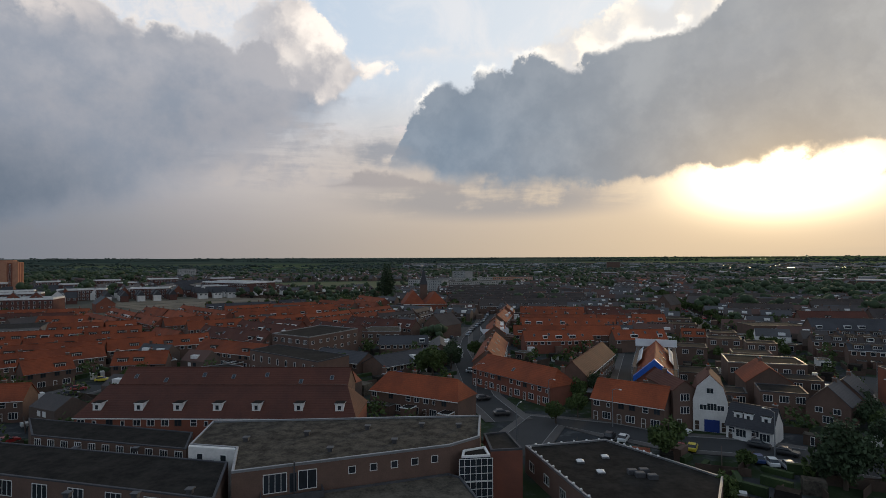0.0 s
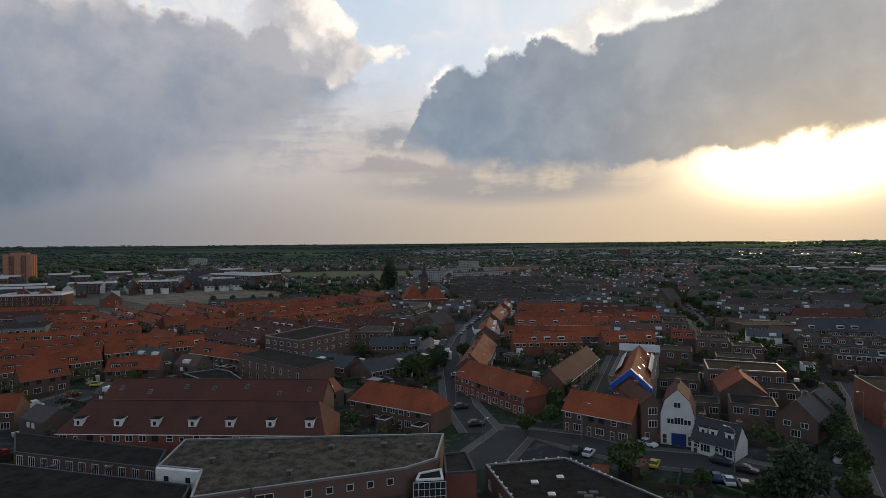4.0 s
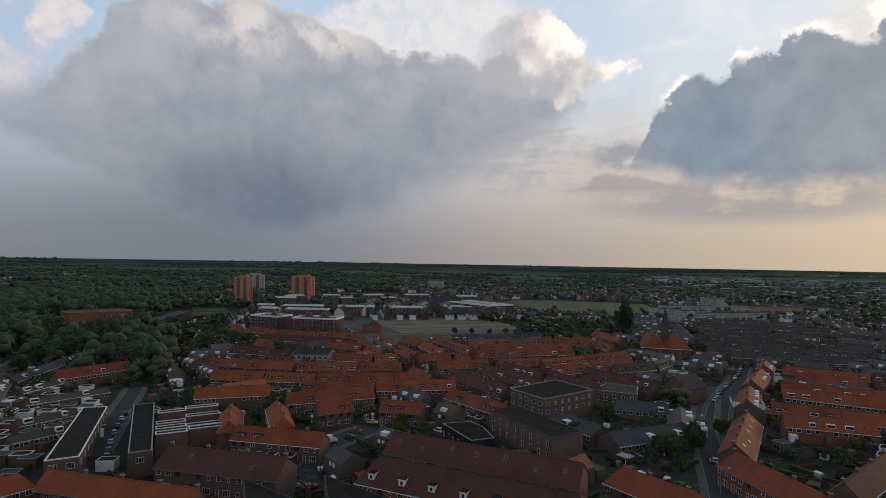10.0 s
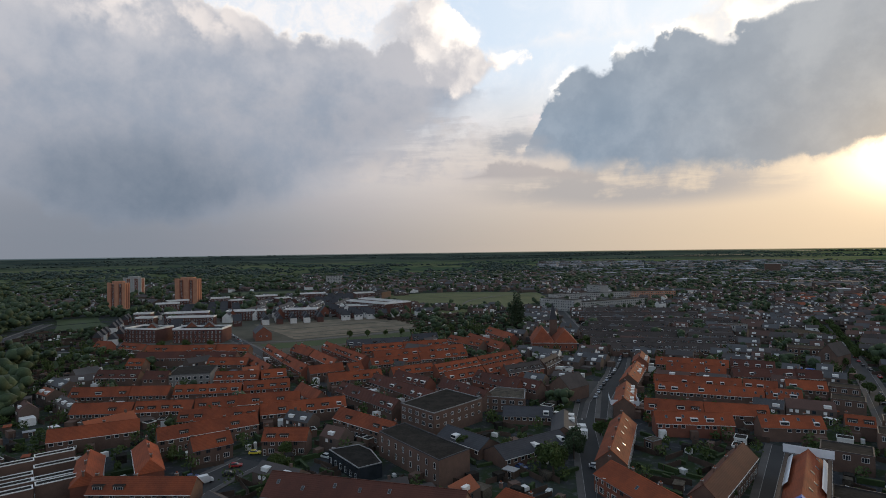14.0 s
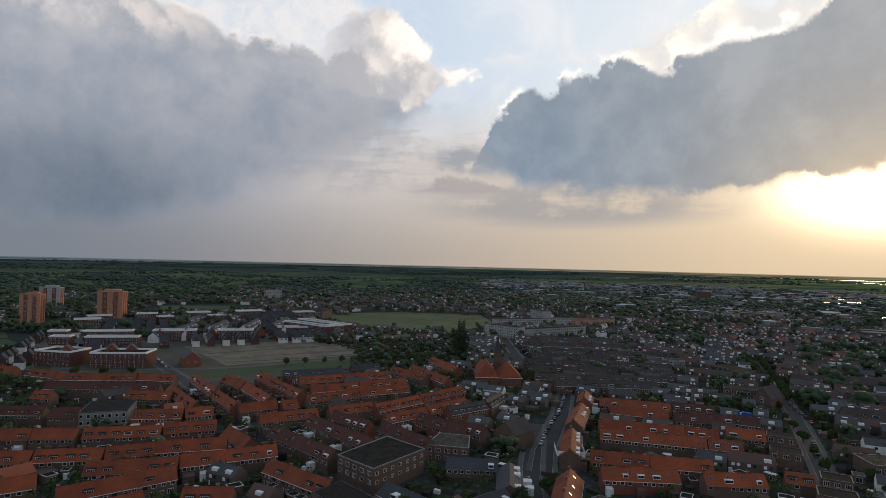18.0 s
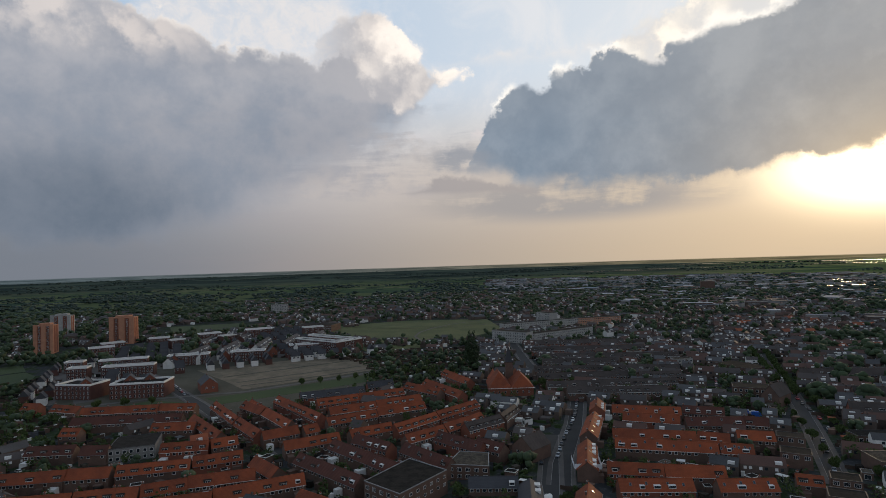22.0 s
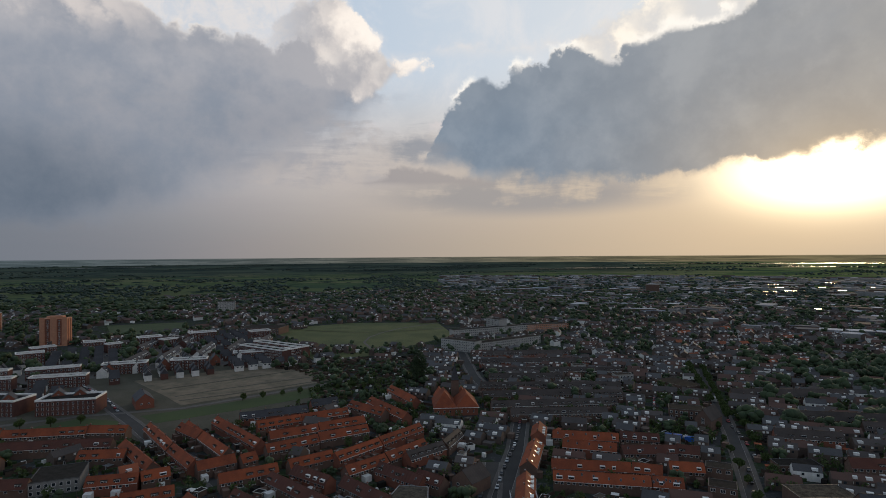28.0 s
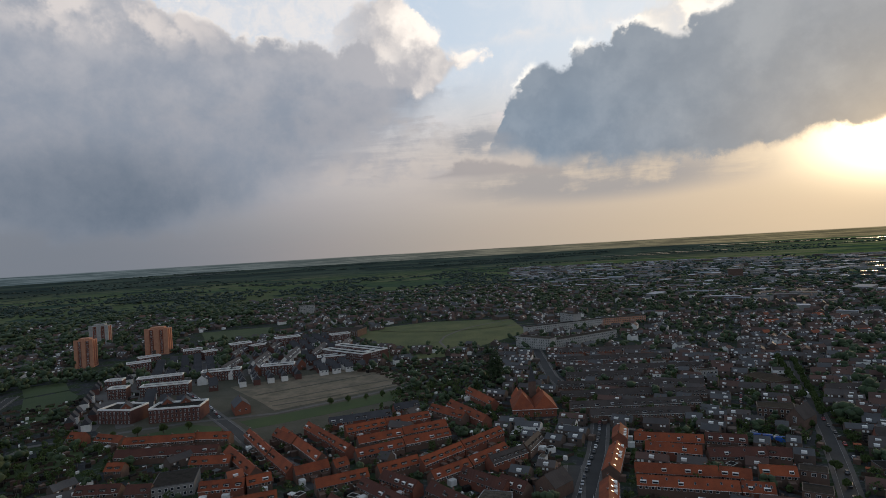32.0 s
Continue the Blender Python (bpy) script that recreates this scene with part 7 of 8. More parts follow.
for i in range(90):
    x, y = erng.uniform(-520, -170), erng.uniform(300, 740)
    if within(x, y, inside) and is_free(x, y, 2.0):
        car(x, y, 35 + erng.choice((0, 90)), erng.choice((CAR_WHITE, CAR_WHITE, CAR_SILVER, CAR_BLACK)))
        stamp(x - 1, y, x + 1, y, 2, 2)

# ---- lawn and trees at the junction, white rear extensions in the yards ----
sheet("park_lawn", [(-410.1, 136.2), (-361.8, 161.2), (-365.3, 193.8), (-310.8, 193.3), (-296.4, 154.2), (-318.8, 140.2), (-380.9, 120.2)], 0.05, GRASS, "park lawn beside the junction", "grass")
for i in range(70):
    x, y = erng.uniform(-285, -185), erng.uniform(-35, 45)
    if is_free(x, y, 1.4):
        tree(x, y, erng.randrange(3), erng.uniform(0.8, 1.3), erng.uniform(0, 360))
        stamp(x - 1, y, x + 1, y, 1, 1)
for i in range(20):
    x, y = erng.uniform(-420, -310), erng.uniform(85, 170)
    if is_free(x, y, 2.5):
        tree(x, y, erng.randrange(3), erng.uniform(0.7, 1.15), erng.uniform(0, 360))
EXT_WALL = Shape().box(-1.9, -2.4, 0, 1.9, 2.4, 2.8).mesh("wall", RENDER)
EXT_BRICK = Shape().box(-1.9, -2.4, 0, 1.9, 2.4, 2.8).mesh("wall", BRICK)
EXT_ROOF = loft("roof", [(2.0, 2.5, 2.8, 0), (2.0, 2.5, 3.05, 0), (1.8, 2.3, 3.05, 0), (1.8, 2.3, 2.95, 0)], [WHITE, FELT], [0, 0, 0], 1)
EXT_GREY = loft("roof", [(2.0, 2.5, 2.8, 0), (2.0, 2.5, 3.05, 0), (1.8, 2.3, 3.05, 0), (1.8, 2.3, 2.95, 0)], [ZINC, GRAVEL], [0, 0, 0], 1)
EXT_DOOR = framed(2.2, 2.0, 1, "door")
made = 0
for i in range(5000):
    t, q = erng.random(), erng.random()
    x, y = -172 - 85 * t + 28 * q + erng.uniform(-6, 6), 74 + 42 * t + 30 * q + erng.uniform(-6, 6)
    if i >= 1500 or made >= 34:
        t = radians(erng.uniform(-66, 52))
        q = math.sqrt(erng.uniform(185 ** 2, 330 ** 2))
        x, y = math.sin(t) * q, math.cos(t) * q
    if not is_free(x, y, 2.6) or made >= 64 or math.hypot(x + 250, y - 430) < 120 or x > 300:
        continue
    ob = new("rear_extension")
    ob.matrix_basis = pose(x, y, 0, 0, 0, -58 if made < 34 else erng.choice((-20, 70, -45)))
    pale = erng.random() < 0.7
    tagged(ob, "%s flat-roofed extension with a %s roof edge" % ("white" if made % 3 == 0 else "brick", "white" if pale else "grey"), "extension", "rear extensions")
    put("wall", EXT_WALL if made % 3 == 0 else EXT_BRICK, ob)
    put("roof", EXT_ROOF if pale else EXT_GREY, ob)
    put("door", EXT_DOOR, ob, pose(0, -2.4, 0.2))
    stamp(x - 1, y, x + 1, y, 3, 3)
    made += 1

stamp(-330, 130, -150, 22, 30, 10)
# ---- gardens: sheds, hedges and small trees wherever the plan leaves room ----
SHED_WALL = Shape().box(-1.5, -1.2, 0, 1.5, 1.2, 2.2).mesh("wall", WOOD)
SHED_TOPS = [loft("roof", [(1.65, 1.35, 2.2, 0), (1.65, 1.35, 2.36, 0)], [m], [0], 0, True) for m in (FELT, ZINC, GRAVEL, WHITE, FELT, CLAY)]
SHED_DOOR = framed(0.9, 1.9, 0, "door")
grng = random.Random(31)


def wedge(lo, hi, r0, r1):
    """A spot in the sector between two headings and two distances, evenly spread."""
    a = radians(grng.uniform(lo, hi))
    r = math.sqrt(grng.uniform(r0 * r0, r1 * r1))
    return math.sin(a) * r, math.cos(a) * r


made = 0
for _ in range(6000):
    x, y = wedge(-75, 62, 90, 400)
    if made >= 130:
        break
    if not is_free(x, y, 1.6) or math.hypot(x + 260, y - 420) < 110 or (x > 330):
        continue
    ob = new("garden_shed")
    ob.matrix_basis = pose(x, y, 0, 0, 0, grng.choice((-20, 70, -45, 50)) + grng.uniform(-4, 4)) @ Matrix.Diagonal((grng.uniform(0.8, 1.6), grng.uniform(0.8, 1.5), grng.uniform(0.9, 1.2), 1))
    k = grng.randrange(6)
    tagged(ob, "small wooden garden shed with a %s roof" % ("dark", "grey metal", "grey", "white", "dark", "tiled")[k], "shed", "garden sheds")
    put("wall", SHED_WALL, ob)
    put("roof", SHED_TOPS[k], ob)
    put("door", SHED_DOOR, ob, pose(0.4, -1.2, 0.1))
    stamp(x - 1, y, x + 1, y, 2, 2)
    made += 1

# hedges, fences and pale garden clutter, too many to count
clutter = Shape()
for _ in range(15000):
    x, y = wedge(-78, 64, 85, 620)
    if not is_free(x, y, 0.8) or math.hypot(x + 250, y - 440) < 120 or x > 330:
        continue
    a = radians(grng.choice((-20, 70, -45, 45)) + grng.uniform(-6, 6))
    m = Matrix.Translation((x, y, 0)) @ Matrix.Rotation(a, 4, "Z")
    kind = grng.random()
    if kind < 0.45:
        l = grng.uniform(2, 6)
        clutter.box(-l, -0.05, 0, l, 0.05, grng.uniform(1.4, 1.9), 0, m)
    elif kind < 0.75:
        l = grng.uniform(1, 4)
        clutter.box(-l, -0.45, 0, l, 0.45, grng.uniform(0.9, 1.8), 1, m)
    elif kind < 0.9:
        clutter.box(-grng.uniform(0.8, 2.4), -grng.uniform(0.8, 2), 0, 1.5, 1.2, grng.uniform(2.2, 2.7), grng.choice((2, 3, 5, 3)), m)
    else:
        clutter.box(-grng.uniform(0.4, 1.6), -grng.uniform(0.3, 1.2), 0, 0.8, 0.6, grng.uniform(0.5, 2.3), 4, m)
HEDGE = material("clipped_hedge", (0.045, 0.07, 0.022), (0.02, 0.035, 0.012), 0.95, 2.0, 0.3, 0.1, island=True)
tagged(new("garden_fences_and_hedges", clutter.mesh("garden_fences_and_hedges", [WOOD, HEDGE, BRICK, FELT, WHITE, GRAVEL])), "fences, hedges, lean-tos and pale clutter in back gardens", "garden clutter", kind="stuff")

spots, rads, hs, sz = [], [], [], []
for _ in range(3600):
    x, y = wedge(-80, 66, 95, 520)
    if not is_free(x, y, 1.4) or math.hypot(x + 250, y - 430) < 115:
        continue
    h = grng.uniform(2.2, 7.5)
    spots.append((x, y, 0))
    rads.append(h * grng.uniform(0.35, 0.55))
    hs.append(h)
    sz.append(0.38 + 0.0006 * math.hypot(x, y))
tagged(new("garden_shrubs_and_trees", leaf_mesh("garden_shrubs_and_trees", spots, rads, hs, 60, sz, LEAF, 5, 0.05)), "shrubs and small trees in the gardens", "shrubs", kind="stuff")


# ---- the town further off ----
CAR_SPOTS = []


def far_houses(name, label, count, lo, hi, r0, r1, roofs, seed, heading=None, keep=None):
    """Rows of gabled houses, joined, that the camera never comes near."""
    r = random.Random(seed)
    s = Shape()
    for _ in range(count * 3):
        if count <= 0:
            break
        a, d = radians(r.uniform(lo, hi)), math.sqrt(r.uniform(r0 * r0, r1 * r1))
        x, y = math.sin(a) * d, math.cos(a) * d
        if not is_free(x, y, 5.0) or (keep and not keep(x, y)):
            continue
        count -= 1
        l, w, e = r.uniform(6, 20) / 2, r.uniform(3.4, 4.3), r.uniform(3.9, 5.2)
        t = e + r.uniform(2.2, 3.2)
        m = Matrix.Translation((x, y, 0)) @ Matrix.Rotation((heading if heading is not None else r.choice((-0.4, -0.35, 1.2, 0.7))) + r.uniform(-0.12, 0.12), 4, "Z")
        stamp(x - 4, y, x + 4, y, 4, 4)
        for side in (-1, 1):
            if r.random() < 0.6 and d < 1400:
                CAR_SPOTS.append((m @ Matrix.Translation((r.uniform(-l, l), side * (w + r.uniform(5, 9)), 0)), r.randrange(5)))
        k = len(s.v)
        s.v += [tuple(m @ Vector(p)) for p in ((-l, -w, 0), (l, -w, 0), (l, w, 0), (-l, w, 0), (-l, -w, e), (l, -w, e), (l, w, e), (-l, w, e), (-l, 0, t), (l, 0, t))]
        s.f += [tuple(k + i for i in q) for q in ((0, 1, 5, 4), (1, 2, 6, 9, 5), (2, 3, 7, 6), (3, 0, 4, 8, 7), (4, 5, 9, 8), (6, 7, 8, 9))]
        c = r.randrange(roofs) + 2
        s.s += [r.choice((0, 0, 0, 0, 0, 0, 0, 0, 0, 0, 0, 1))] * 4 + [c] * 2
        if d < 900:
            n = max(1, int(l * 2 / 5.4))
            for i in range(n):
                q = -l + (i + 0.5) * 2 * l / n
                s.box(q - 1.6, -w - 0.05, e - 1.7, q - 0.4, -w + 0.02, e - 0.5, 7, m)
                s.box(q + 0.4, -w - 0.05, e - 1.7, q + 1.6, -w + 0.02, e - 0.5, 8 if r.random() < 0.75 else 7, m)
                if r.random() < 0.5:
                    s.box(q - 1.3, -w * 0.8, e + 0.3, q + 1.3, -w * 0.2, e + 1.7, 7, m)
                if r.random() < 0.5:
                    s.box(q - 0.4, -0.3, t - 0.6, q + 0.4, 0.3, t + 1.0, 0, m)
        elif r.random() < 0.45:
            s.box(-l * 0.5, -w - 0.1, e - 1.6, l * 0.3, -w, e - 0.6, 7, m)
            s.box(-l * 0.3, -w * 0.85, e + 0.3, l * 0.1, -w * 0.2, e + 1.7, 7, m)
        if r.random() < 0.4:
            s.box(l + 1, -w, 0, l + r.uniform(4, 8), w * r.uniform(-0.2, 0.8), r.uniform(2.6, 3.4), r.choice((7, 9, 2, 2, 0, 0)), m)
    tagged(new(name, s.mesh(name, [BRICK_FAR, RENDER, DARK_FAR, BROWN_FAR, SLATE_FAR, DARK_FAR, CLAY_FAR, WHITE, GLASS, GRAVEL])), label, "houses", kind="stuff")


BRICK_FAR = material("weathered_brick", (0.135, 0.095, 0.075), (0.075, 0.058, 0.05), 0.9, 2.0, 0.05, 0.0, island=True)
DARK_FAR = material("weathered_dark_tiles", (0.105, 0.084, 0.074), (0.045, 0.042, 0.042), 0.8, 2.0, 0.05, 0.0, island=True)
BROWN_FAR = material("weathered_brown_tiles", (0.125, 0.065, 0.048), (0.07, 0.043, 0.036), 0.8, 2.0, 0.05, 0.0, island=True)
SLATE_FAR = material("weathered_grey_tiles", (0.105, 0.103, 0.104), (0.048, 0.047, 0.048), 0.7, 2.0, 0.05, 0.0, island=True)
CLAY_FAR = material("weathered_orange_tiles", (0.36, 0.10, 0.04), (0.17, 0.055, 0.03), 0.8, 2.0, 0.05, 0.0, island=True)
open_land = [(-480, 450, 62), (-520, 610, 60), (-490, 640, 45), (-250, 430, 125), (-150, 800, 130), (-520, 850, 90), (-450, 340, 60), (350, 225, 60)]


def no_field(x, y):
    return all(math.hypot(x - a, y - b) > r for a, b, r in open_land) and x - 0.8 * y < 188


far_houses("terraced_streets", "dark roofed terraces between the orange rows and the woods", 620, -6, 40, 270, 620, 3, 1, -0.32, no_field)
far_houses("reddish_streets", "orange and brown roofed streets", 150, -70, -10, 130, 420, 5, 2, None, lambda x, y: no_field(x, y) and not (x < -270 and y > 60))
far_houses("outer_streets", "mixed houses of the outer town", 1900, -30, 36, 600, 1700, 3, 3, None, no_field)
far_houses("orange_outer_street", "orange roofed houses among the darker streets", 150, 17, 31, 560, 900, 5, 33, 0.3, no_field)
far_houses("outer_streets", "houses beyond the towers", 640, -60, -26, 760, 1500, 4, 4, None, no_field)
far_houses("eastern_streets", "houses towards the river", 420, 36, 62, 250, 640, 4, 5, -0.4, lambda x, y: no_field(x, y) and x - 0.8 * y < 160)
far_houses("western_streets", "houses beyond the avenue", 260, -100, -74, 270, 660, 4, 6, None, no_field)
far_houses("distant_streets", "houses beyond the park woods", 420, -100, -56, 1100, 2100, 4, 7, None, no_field)

cars = Shape()
for m, c in CAR_SPOTS:
    p = m.to_translation()
    if is_free(p.x, p.y, 1.0):
        cars.box(-2.1, -0.85, 0.25, 2.1, 0.85, 0.85, c, m)
        cars.box(-1.4, -0.75, 0.85, 0.9, 0.75, 1.4, 5, m)
        cars.box(-1.2, -0.7, 1.4, 0.7, 0.7, 1.45, c, m)
tagged(new("distant_parked_cars", cars.mesh("distant_parked_cars", [CAR_WHITE, CAR_WHITE, ZINC, SLATE, FELT, GLASS])), "parked cars along the streets of the outer town", "cars", kind="stuff")
# industrial halls near the river and beyond the town
HALL = material("pale_hall_roof", (0.34, 0.35, 0.37), (0.16, 0.165, 0.17), 0.85, 1.0, 0.02, 0.0, 0.0, spec=0.08)
# glossy metal, the gold of the low sun's glint tinted into its base colour
SHINY = material("gold_glint_metal_roof", (0.46, 0.29, 0.13), (0.26, 0.17, 0.08), 0.26, 1.0, 0.02, 0.0, 0.9)
hr = random.Random(12)


def hall(x, y, w, d, h, ang, top, label="large low industrial hall with a pale flat roof"):
    base = new("industrial_hall")
    base.matrix_basis = pose(x, y, 0, 0, 0, ang)
    tagged(base, label, "hall", "industrial halls")
    put("wall", Shape().box(-w / 2, -d / 2, 0, w / 2, d / 2, h).mesh("wall", hr.choice((CONCRETE, ZINC, BRICK, SLATE))), base)
    put("roof", loft("roof", [(w / 2 + 0.4, d / 2 + 0.4, h, 0), (w / 2 + 0.4, d / 2 + 0.4, h + 0.5, 0), (w / 2 - 1, d / 2 - 1, h + 0.9, 0)], [top], [0, 0], 0), base)
    put("loading_door", Shape().box(-w * 0.15, -d / 2 - 0.08, 0.1, w * 0.05, -d / 2 - 0.01, 4.2).mesh("loading_door", ZINC), base)
    stamp(x - w / 2, y, x + w / 2, y, d / 2, d / 2)


DARK_HALL = material("grey_sheet_roof", (0.13, 0.14, 0.16), (0.07, 0.075, 0.085), 0.85, 1.0, 0.02, 0.0, 0.0, spec=0.08)
BLUE_HALL = material("pale_blue_sheet_roof", (0.22, 0.28, 0.33), (0.14, 0.18, 0.21), 0.85, 1.0, 0.02, 0.0, 0.0, spec=0.08)
works = Shape()
wr = random.Random(606)
for _ in range(2600):
    a, d = radians(wr.uniform(-4, 47)), math.sqrt(wr.uniform(900.0 ** 2, 2700.0 ** 2))
    x, y = math.sin(a) * d, math.cos(a) * d
    if x - 0.85 * y > 110 or not is_free(x, y, 5) or noise.noise((x / 120.0, y / 120.0, 1.3)) < -0.18 or d < 900 + 500 * max(0.0, 24 - math.degrees(a)) / 24:
        continue
    m = Matrix.Translation((x, y, swell(x, y))) @ Matrix.Rotation(radians(wr.choice((-35, -15, 55)) + wr.uniform(-6, 6)), 4, "Z")
    l, w, h = wr.uniform(6, 26), wr.uniform(5, 13), wr.uniform(3.5, 8.5)
    # only roofs towards the sun get the glint-tinted metal
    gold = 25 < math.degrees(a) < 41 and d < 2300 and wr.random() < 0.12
    works.box(-l, -w, -2, l, w, h, wr.choice((0, 1, 2)), m)
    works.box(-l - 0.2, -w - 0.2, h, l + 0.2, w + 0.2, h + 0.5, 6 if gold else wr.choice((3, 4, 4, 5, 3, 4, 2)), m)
    stamp(x - 6, y, x + 6, y, 6, 6)
WORKS = [CONCRETE, ZINC, BRICK_FAR, material("pale_sheet_roofs", (0.50, 0.52, 0.56), (0.28, 0.29, 0.31), 0.85, 1.0, 0.02, 0.0, island=True, spec=0.08)]
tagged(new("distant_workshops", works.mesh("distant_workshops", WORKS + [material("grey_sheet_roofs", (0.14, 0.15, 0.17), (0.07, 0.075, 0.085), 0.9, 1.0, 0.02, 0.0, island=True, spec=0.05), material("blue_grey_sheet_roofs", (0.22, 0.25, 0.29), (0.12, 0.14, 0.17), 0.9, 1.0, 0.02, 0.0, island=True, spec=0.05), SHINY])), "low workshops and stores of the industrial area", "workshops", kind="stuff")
hall(681, 806, 106, 34, 11, -36, HALL, "long industrial hall with a pale roof edge")
hall(655, 772, 96, 22, 9, -36, DARK_HALL, "long industrial hall with a dark roof")
hall(534, 652, 104, 36, 9, -35, HALL, "long industrial hall with a pale roof")
hall(560, 686, 92, 24, 8, -35, DARK_HALL, "long industrial hall with a dark roof")
hall(733, 716, 40, 26, 8, -35, BLUE_HALL, "boatyard shed with a pale blue roof")
hall(636, 606, 42, 26, 8, -35, BLUE_HALL, "boatyard shed with a pale blue roof")
hall(602, 562, 34, 20, 7, -35, BLUE_HALL, "boatyard shed with a pale blue roof")
hall(885, 1080, 84, 40, 10, -30, HALL, "brown roofed factory hall")
hall(470, 1600, 34, 20, 24, -10, CONCRETE, "tall pale silo block above the industrial halls")
for _ in range(110):
    a, d = radians(hr.uniform(4, 47)), math.sqrt(hr.uniform(1100.0 ** 2, 2600.0 ** 2))
    x, y = math.sin(a) * d, math.cos(a) * d
    if is_free(x, y, 8) and x - 0.85 * y < 110:
        # sunward halls take the same metal with the sun's gold in its colour
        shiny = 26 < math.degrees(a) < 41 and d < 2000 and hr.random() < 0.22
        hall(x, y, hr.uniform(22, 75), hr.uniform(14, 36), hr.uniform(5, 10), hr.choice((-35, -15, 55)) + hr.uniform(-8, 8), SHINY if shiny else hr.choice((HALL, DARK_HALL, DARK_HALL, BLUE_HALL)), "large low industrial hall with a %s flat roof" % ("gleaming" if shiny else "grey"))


def copse(x, y):
    """Woods stand in patches with open land between them."""
    return noise.noise((x / 260.0, y / 190.0, 3.7)) + 0.35 * noise.noise((x / 70.0, y / 60.0, 9.1)) > 0.02


def woods(name, label, count, lo, hi, r0, r1, seed, hmin=7.0, hmax=13.0, per=46, size=1.0, keep=None, leaf=None):
    r = random.Random(seed)
    c, rad, h, s = [], [], [], []
    for _ in range(count):
        a, d = radians(r.uniform(lo, hi)), math.sqrt(r.uniform(r0 * r0, r1 * r1))
        x, y = math.sin(a) * d, math.cos(a) * d
        if (keep and not keep(x, y)) or not is_free(x, y, 2.5):
            continue
        t = r.uniform(hmin, hmax)
        c.append((x, y, 0))
        rad.append(t * r.uniform(0.35, 0.5) * (1.7 if d > 1150 else 1.0))
        h.append(t)
        s.append(size * (0.75 + d / 1600))
    tagged(new(name, clump_mesh(name, c, [x * 1.15 for x in rad], h, max(3, per // 8), leaf or DARKLEAF, seed)), label, "trees", kind="stuff")


woods("park_woods", "dense dark park woods beyond the avenue", 3200, -84, -50, 300, 1000, 61, 9, 18, keep=lambda x, y: math.hypot(x + 450, y - 340) > 70 and not (x > -425 and y < 172) and math.hypot(x + 525, y - 308) > 28)
def wood_leaves(name, label, count, lo, hi, r0, r1, seed):
    """Loose outer foliage over the nearest woods."""
    r = random.Random(seed)
    c, rad, h = [], [], []
    while len(c) < count:
        a, d = radians(r.uniform(lo, hi)), math.sqrt(r.uniform(r0 * r0, r1 * r1))
        x, y = math.sin(a) * d, math.cos(a) * d
        if (x > -425 and y < 172) or math.hypot(x + 450, y - 340) < 70 or math.hypot(x + 525, y - 308) < 28 or not is_free(x, y, 2.5):
            count -= 1
            continue
        t = r.uniform(10, 20)
        c.append((x, y, 0))
        rad.append(t * r.uniform(0.28, 0.4))
        h.append(t)
    tagged(new(name, leaf_mesh(name, c, rad, h, 110, 0.62, DARKLEAF, seed, 0.1)), label, "trees", kind="stuff")


wood_leaves("park_edge_trees", "leafy trees at the edge of the park woods", 1700, -82, -52, 300, 720, 69)
woods("town_trees", "trees between the houses of the outer town", 7000, -55, 46, 420, 1650, 62, 5, 12, 34, 1.1, keep=no_field)
woods("inner_town_trees", "trees in streets and gardens", 700, -45, 44, 240, 560, 66, 4, 9, 60, 0.7, keep=no_field)
woods("woods_behind_towers", "woods behind the apartment towers", 3600, -66, -28, 620, 1600, 63, 8, 16, 28, 1.1, keep=lambda x, y: no_field(x, y) and (math.hypot(x, y) < 900 or copse(x, y)), leaf=DARKLEAF)
woods("tree_belt", "dark belt of trees east of the main road", 950, 24, 46, 420, 720, 64, 8, 15, keep=no_field)
woods("outer_woods", "woods and hedgerows beyond the town", 6500, -76, 30, 1350, 2700, 67, 8, 15, 26, 1.3, keep=copse, leaf=HAZELEAF)
woods("industrial_tree_belts", "dark tree belts between the workshops and streets", 2600, -2, 40, 700, 2100, 70, 7, 13, keep=lambda x, y: no_field(x, y) and noise.noise((x / 150.0, y / 90.0, 5.5)) > 0.12)
woods("western_woods", "woods west of the park", 4200, -102, -64, 700, 2300, 68, 8, 16, 28, 1.3, leaf=HAZELEAF)
woods("river_trees", "trees along the river bank", 1700, 42, 62, 400, 1250, 65, 5, 11, keep=lambda x, y: x - 0.8 * y < 196 and math.hypot(x - 505, y - 410) > 62)


def windbreaks():
    """Lines of trees across the fields towards the horizon."""
    r = random.Random(71)
    c, rad, h, s = [], [], [], []
    for _ in range(150):
        a, d = radians(r.uniform(-95, 75)), math.sqrt(r.uniform(1600.0 ** 2, 4700.0 ** 2))
        x, y = math.sin(a) * d, math.cos(a) * d
        t = -a + r.uniform(-0.4, 0.4)
        gap, wide = r.uniform(6, 12), r.choice((3, 6, 20, 45))
        for k in range(r.choice((6, 10, 16, 60, 90))):
            if r.random() < 0.12:
                continue
            px, py = x + math.cos(t) * k * gap + r.uniform(-5, 5), y + math.sin(t) * k * gap + r.uniform(-1, 1) * wide
            q = math.hypot(px, py)
            if q > 4750 or (px - 0.8 * py > 150 and px - 0.95 * py < 700):
                continue
            z = swell(px, py) - 1.0
            c.append((px, py, z))
            g = r.uniform(5, 14)
            rad.append(g * 0.75)
            h.append(g)
            s.append(2.2)
    tagged(new("field_windbreaks", clump_mesh("field_windbreaks", c, [x * 1.6 for x in rad], h, 2, HAZELEAF, 72)), "distant windbreaks and copses across flat fields", "trees", kind="stuff")


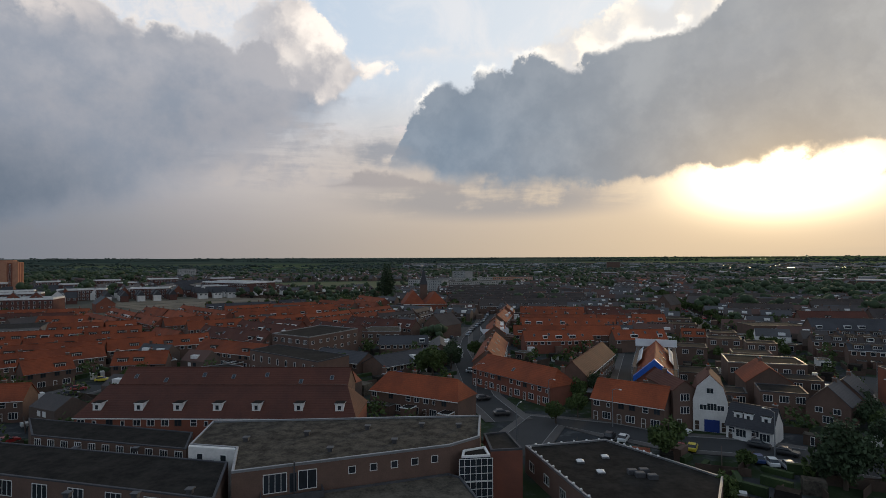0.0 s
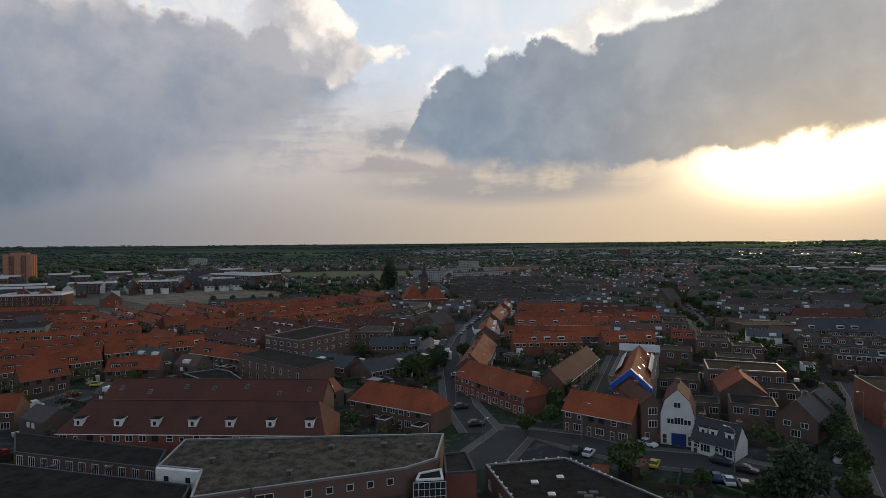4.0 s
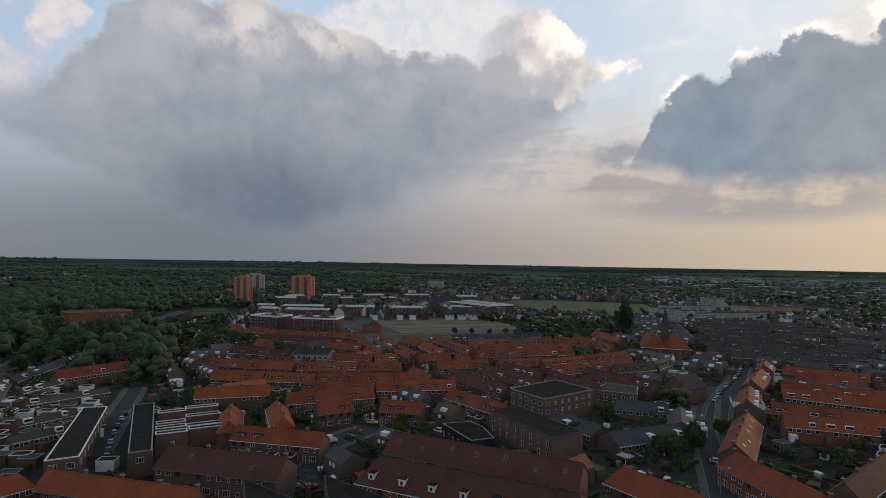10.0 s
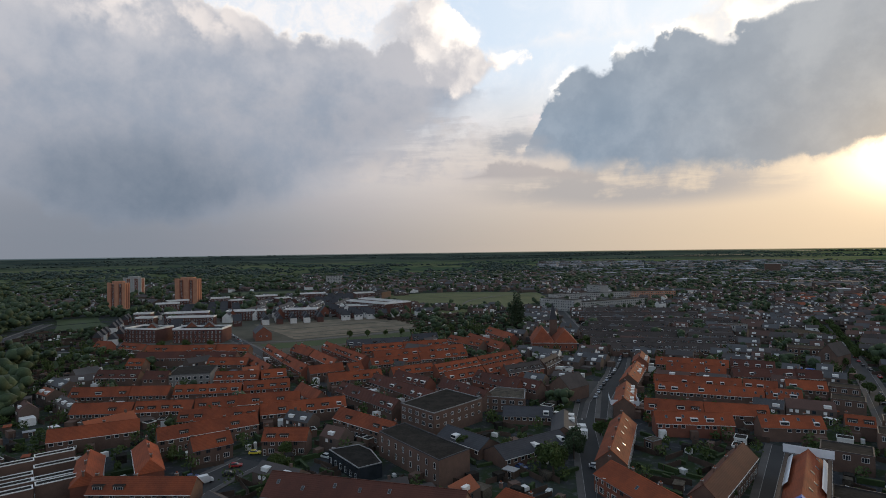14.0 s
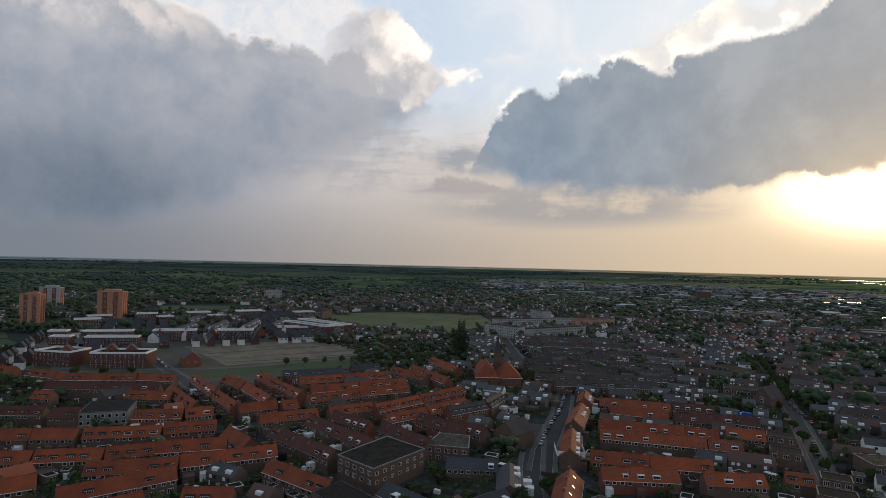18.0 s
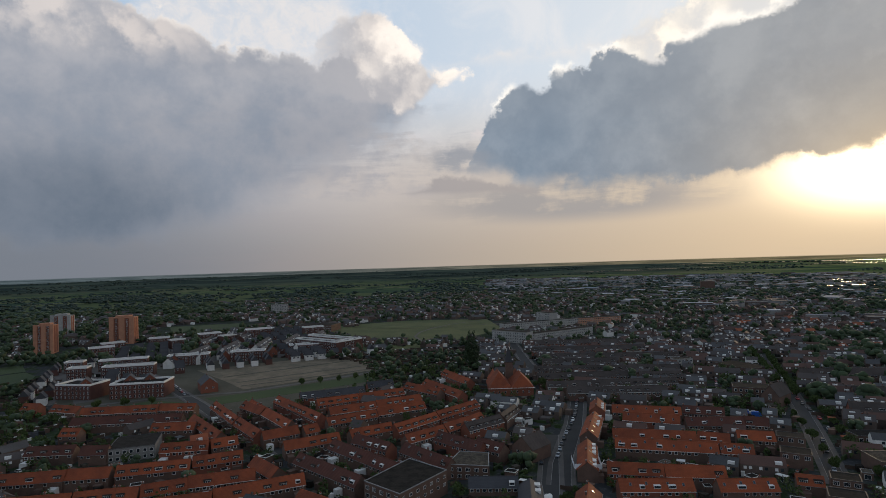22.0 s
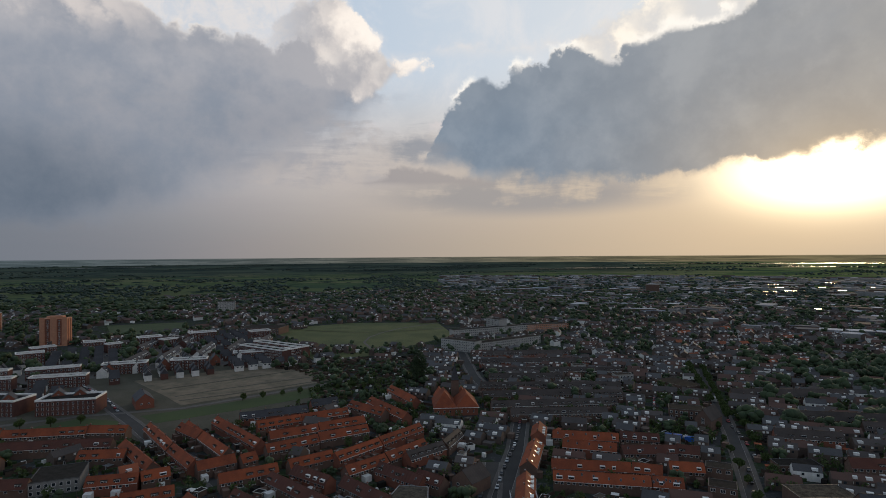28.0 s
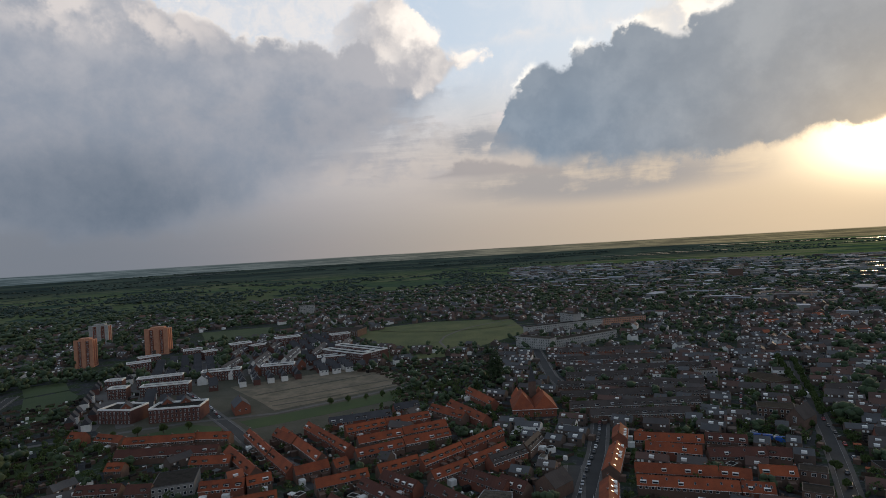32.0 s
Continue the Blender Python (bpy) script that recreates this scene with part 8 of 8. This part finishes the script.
windbreaks()

sheet("rough_land", [(-310, 835), (-210, 915), (-70, 925), (-35, 780), (-120, 618), (-176, 596), (-230, 690)], 0.05, MEADOW, "rough grass land behind the new estate", "grass")
for k, pts in enumerate(([(-285, 838), (-222, 812), (-160, 805), (-100, 826), (-40, 860), (5, 870)], [(-128, 668), (-146, 715), (-148, 760), (-138, 805), (-120, 850), (-60, 930)])):
    strip(pts, 1.6, -1.6, 0.09 + 0.03 * k, "footpath", PAVING, "trodden path across the rough grass", "path")
for k, pts in enumerate(([(-238, 436), (-205, 468), (-165, 500), (-140, 520)], [(-262, 458), (-225, 492), (-180, 534)], [(-228, 424), (-196, 446), (-135, 500)])):
    strip(pts, 1.4, -1.4, 0.16 + 0.02 * k, "wheel_track", EARTH, "lorry tracks across the bare ground", "path")
sheet("field_margin", [(-245 + 122 * math.cos(i * 0.3491), 440 + 122 * math.sin(i * 0.3491)) for i in range(18)], 0.045, EARTH, "weedy margin round the building ground", "grass")
def bank_bushes():
    """Reeds and bushes along the far bank of the river."""
    r = random.Random(515)
    bank = [(600, 240), (681, 339), (779, 464), (857, 561), (963, 677), (1143, 865), (1303, 1029), (1588, 1306), (2095, 1756), (2750, 2280)]
    c, rad, h = [], [], []
    for (ax, ay), (bx, by) in zip(bank, bank[1:]):
        l = math.hypot(bx - ax, by - ay)
        for _ in range(int(l / 5)):
            t, off = r.random(), r.uniform(4, 14) + (r.uniform(0, 30) if r.random() < 0.15 else 0)
            x, y = ax + (bx - ax) * t + (by - ay) / l * off, ay + (by - ay) * t - (bx - ax) / l * off
            g = r.uniform(1.5, 6)
            c.append((x, y, swell(x, y)))
            rad.append(g * 0.9)
            h.append(g)
    tagged(new("bank_bushes", clump_mesh("bank_bushes", c, rad, h, 3, DARKLEAF, 516)), "bushes and reeds along the far river bank", "bushes", kind="stuff")


bank_bushes()
# ---- river bank, lakes and harbour ----
POLDER = material("polder_grass", (0.062, 0.105, 0.038), (0.034, 0.06, 0.022), 0.95, 0.02, 0.004, 0.03)
sheet("river_bank", [(322, 166), (394, 254), (466, 348), (530, 428), (645, 574), (730, 688), (908, 898), (880, 918), (700, 730), (600, 612), (500, 470), (440, 400), (372, 290), (300, 190)], 0.08, POLDER, "grassy river bank with paths", "grass")
strip([(324, 150), (402, 248), (475, 343), (540, 424), (655, 570)], 5.0, 0.0, 0.14, "quay", PAVING, "paved quay along the river", "quay")
sheet("far_bank", [(480, 80), (610, 236), (691, 335), (789, 460), (867, 557), (973, 673), (1153, 861), (1313, 1025), (1598, 1300), (2100, 1740), (2500, 1500), (2300, 600), (1700, -300), (900, -300)], 0.12, POLDER, "flat green polder on the far bank", "grass")
for cx, cy, w, d in ((1500, 4150, 520, 60), (2100, 3900, 700, 80), (2700, 3600, 620, 70), (900, 3500, 420, 26), (500, 3400, 260, 18), (-2500, 3600, 300, 30), (1900, 3450, 330, 30)):
    q = math.hypot(cx, cy)
    z = swell(cx, cy) + 4.0
    t = math.atan2(-cx, cy)
    sheet("lake", [(cx + math.cos(t) * u * w - math.sin(t) * v * d, cy + math.sin(t) * u * w + math.cos(t) * v * d) for u, v in ((-1, -0.3), (-0.5, -1), (0.3, -0.6), (1, -0.1), (0.7, 0.8), (0, 1), (-0.8, 0.6))], z, WATER, "distant lake catching the low sun", "water")
HULL = section("hull", [(-4.0, 0.0, 1.1, 1.1), (-2.0, -0.2, 1.0, 1.4), (1.5, -0.2, 1.1, 1.3), (4.2, 0.5, 1.4, 0.15)], 1.05, PALE)
MAST = loft("mast", [(0.07, 0.07, 0, 0), (0.04, 0.04, 10, 0)], [ZINC], [0], 0)
COCKPIT = loft("cabin", [(1.4, 0.8, 0.9, 0), (1.2, 0.65, 1.7, 0)], [WHITE], [0], 0)
for i in range(26):
    x, y = 478 + (i % 4) * 9 + (i // 4) * 9 + grng.uniform(-2, 2), 368 + (i // 4) * 15 + grng.uniform(-3, 3)
    ob = new("sailing_boat")
    ob.matrix_basis = pose(x, y, 0.3, 0, 0, 60 + grng.uniform(-8, 8))
    tagged(ob, "white sailing boat moored in the harbour", "boat", "moored boats")
    put("hull", HULL, ob)
    put("cabin", COCKPIT, ob)
    put("mast", MAST, ob, pose(0.6, 0, 0.9))

van = new("van")
van.matrix_basis = pose(-106, 150, 0.2, 0, 0, 50)
tagged(van, "white delivery van parked on the square", "van")
put("body", section("body", [(-2.7, 0.4, 2.2, 0.95), (-2.5, 0.3, 2.35, 0.98), (1.2, 0.3, 2.35, 0.98), (2.0, 0.3, 1.3, 0.95), (2.7, 0.35, 1.0, 0.88)], 0.92, CAR_WHITE), van)
put("windscreen", section("windscreen", [(1.28, 1.35, 2.2, 0.84), (1.98, 1.28, 1.4, 0.84)], 0.9, GLASS), van)
for wx in (-1.6, 1.7):
    for wy in (-0.88, 0.88):
        put("wheel", WHEEL, van, pose(wx, wy, 0.24))
# ---- street lamps ----
LAMP_POLE = loft("pole", [(0.09, 0.09, 0, 0), (0.05, 0.05, 8.2, 0)], [ZINC], [0], 0)
LAMP_ARM = section("arm", [(0.0, 8.1, 8.25, 0.05), (0.8, 8.5, 8.62, 0.05), (1.8, 8.6, 8.7, 0.05)], 1.0, ZINC)
LAMP_HEAD = section("lamp_head", [(1.7, 8.5, 8.68, 0.14), (2.4, 8.52, 8.66, 0.1)], 0.8, WHITE)


def street_lamp(x, y, ang):
    ob = new("street_lamp")
    ob.matrix_basis = pose(x, y, 0, 0, 0, ang)
    tagged(ob, "tall grey street lamp with a curved arm", "street lamp", "street lamps")
    put("pole", LAMP_POLE, ob)
    put("arm", LAMP_ARM, ob)
    put("lamp_head", LAMP_HEAD, ob)


for i in range(7):
    street_lamp(-160 - 20 * i, 20 + 12.4 * i, -60)
for x, y, a in ((26.0, 138.2, -60), (15.3, 114.0, 60), (38.2, 127.7, -50), (63.3, 109.1, 120), (9.5, 157.7, 0), (3.5, 210.3, 0), (106.7, 136.6, 200), (120.2, 158.9, 200), (-290.3, 125.6, 40), (-320.1, 167.1, -120)):
    street_lamp(x, y, a)
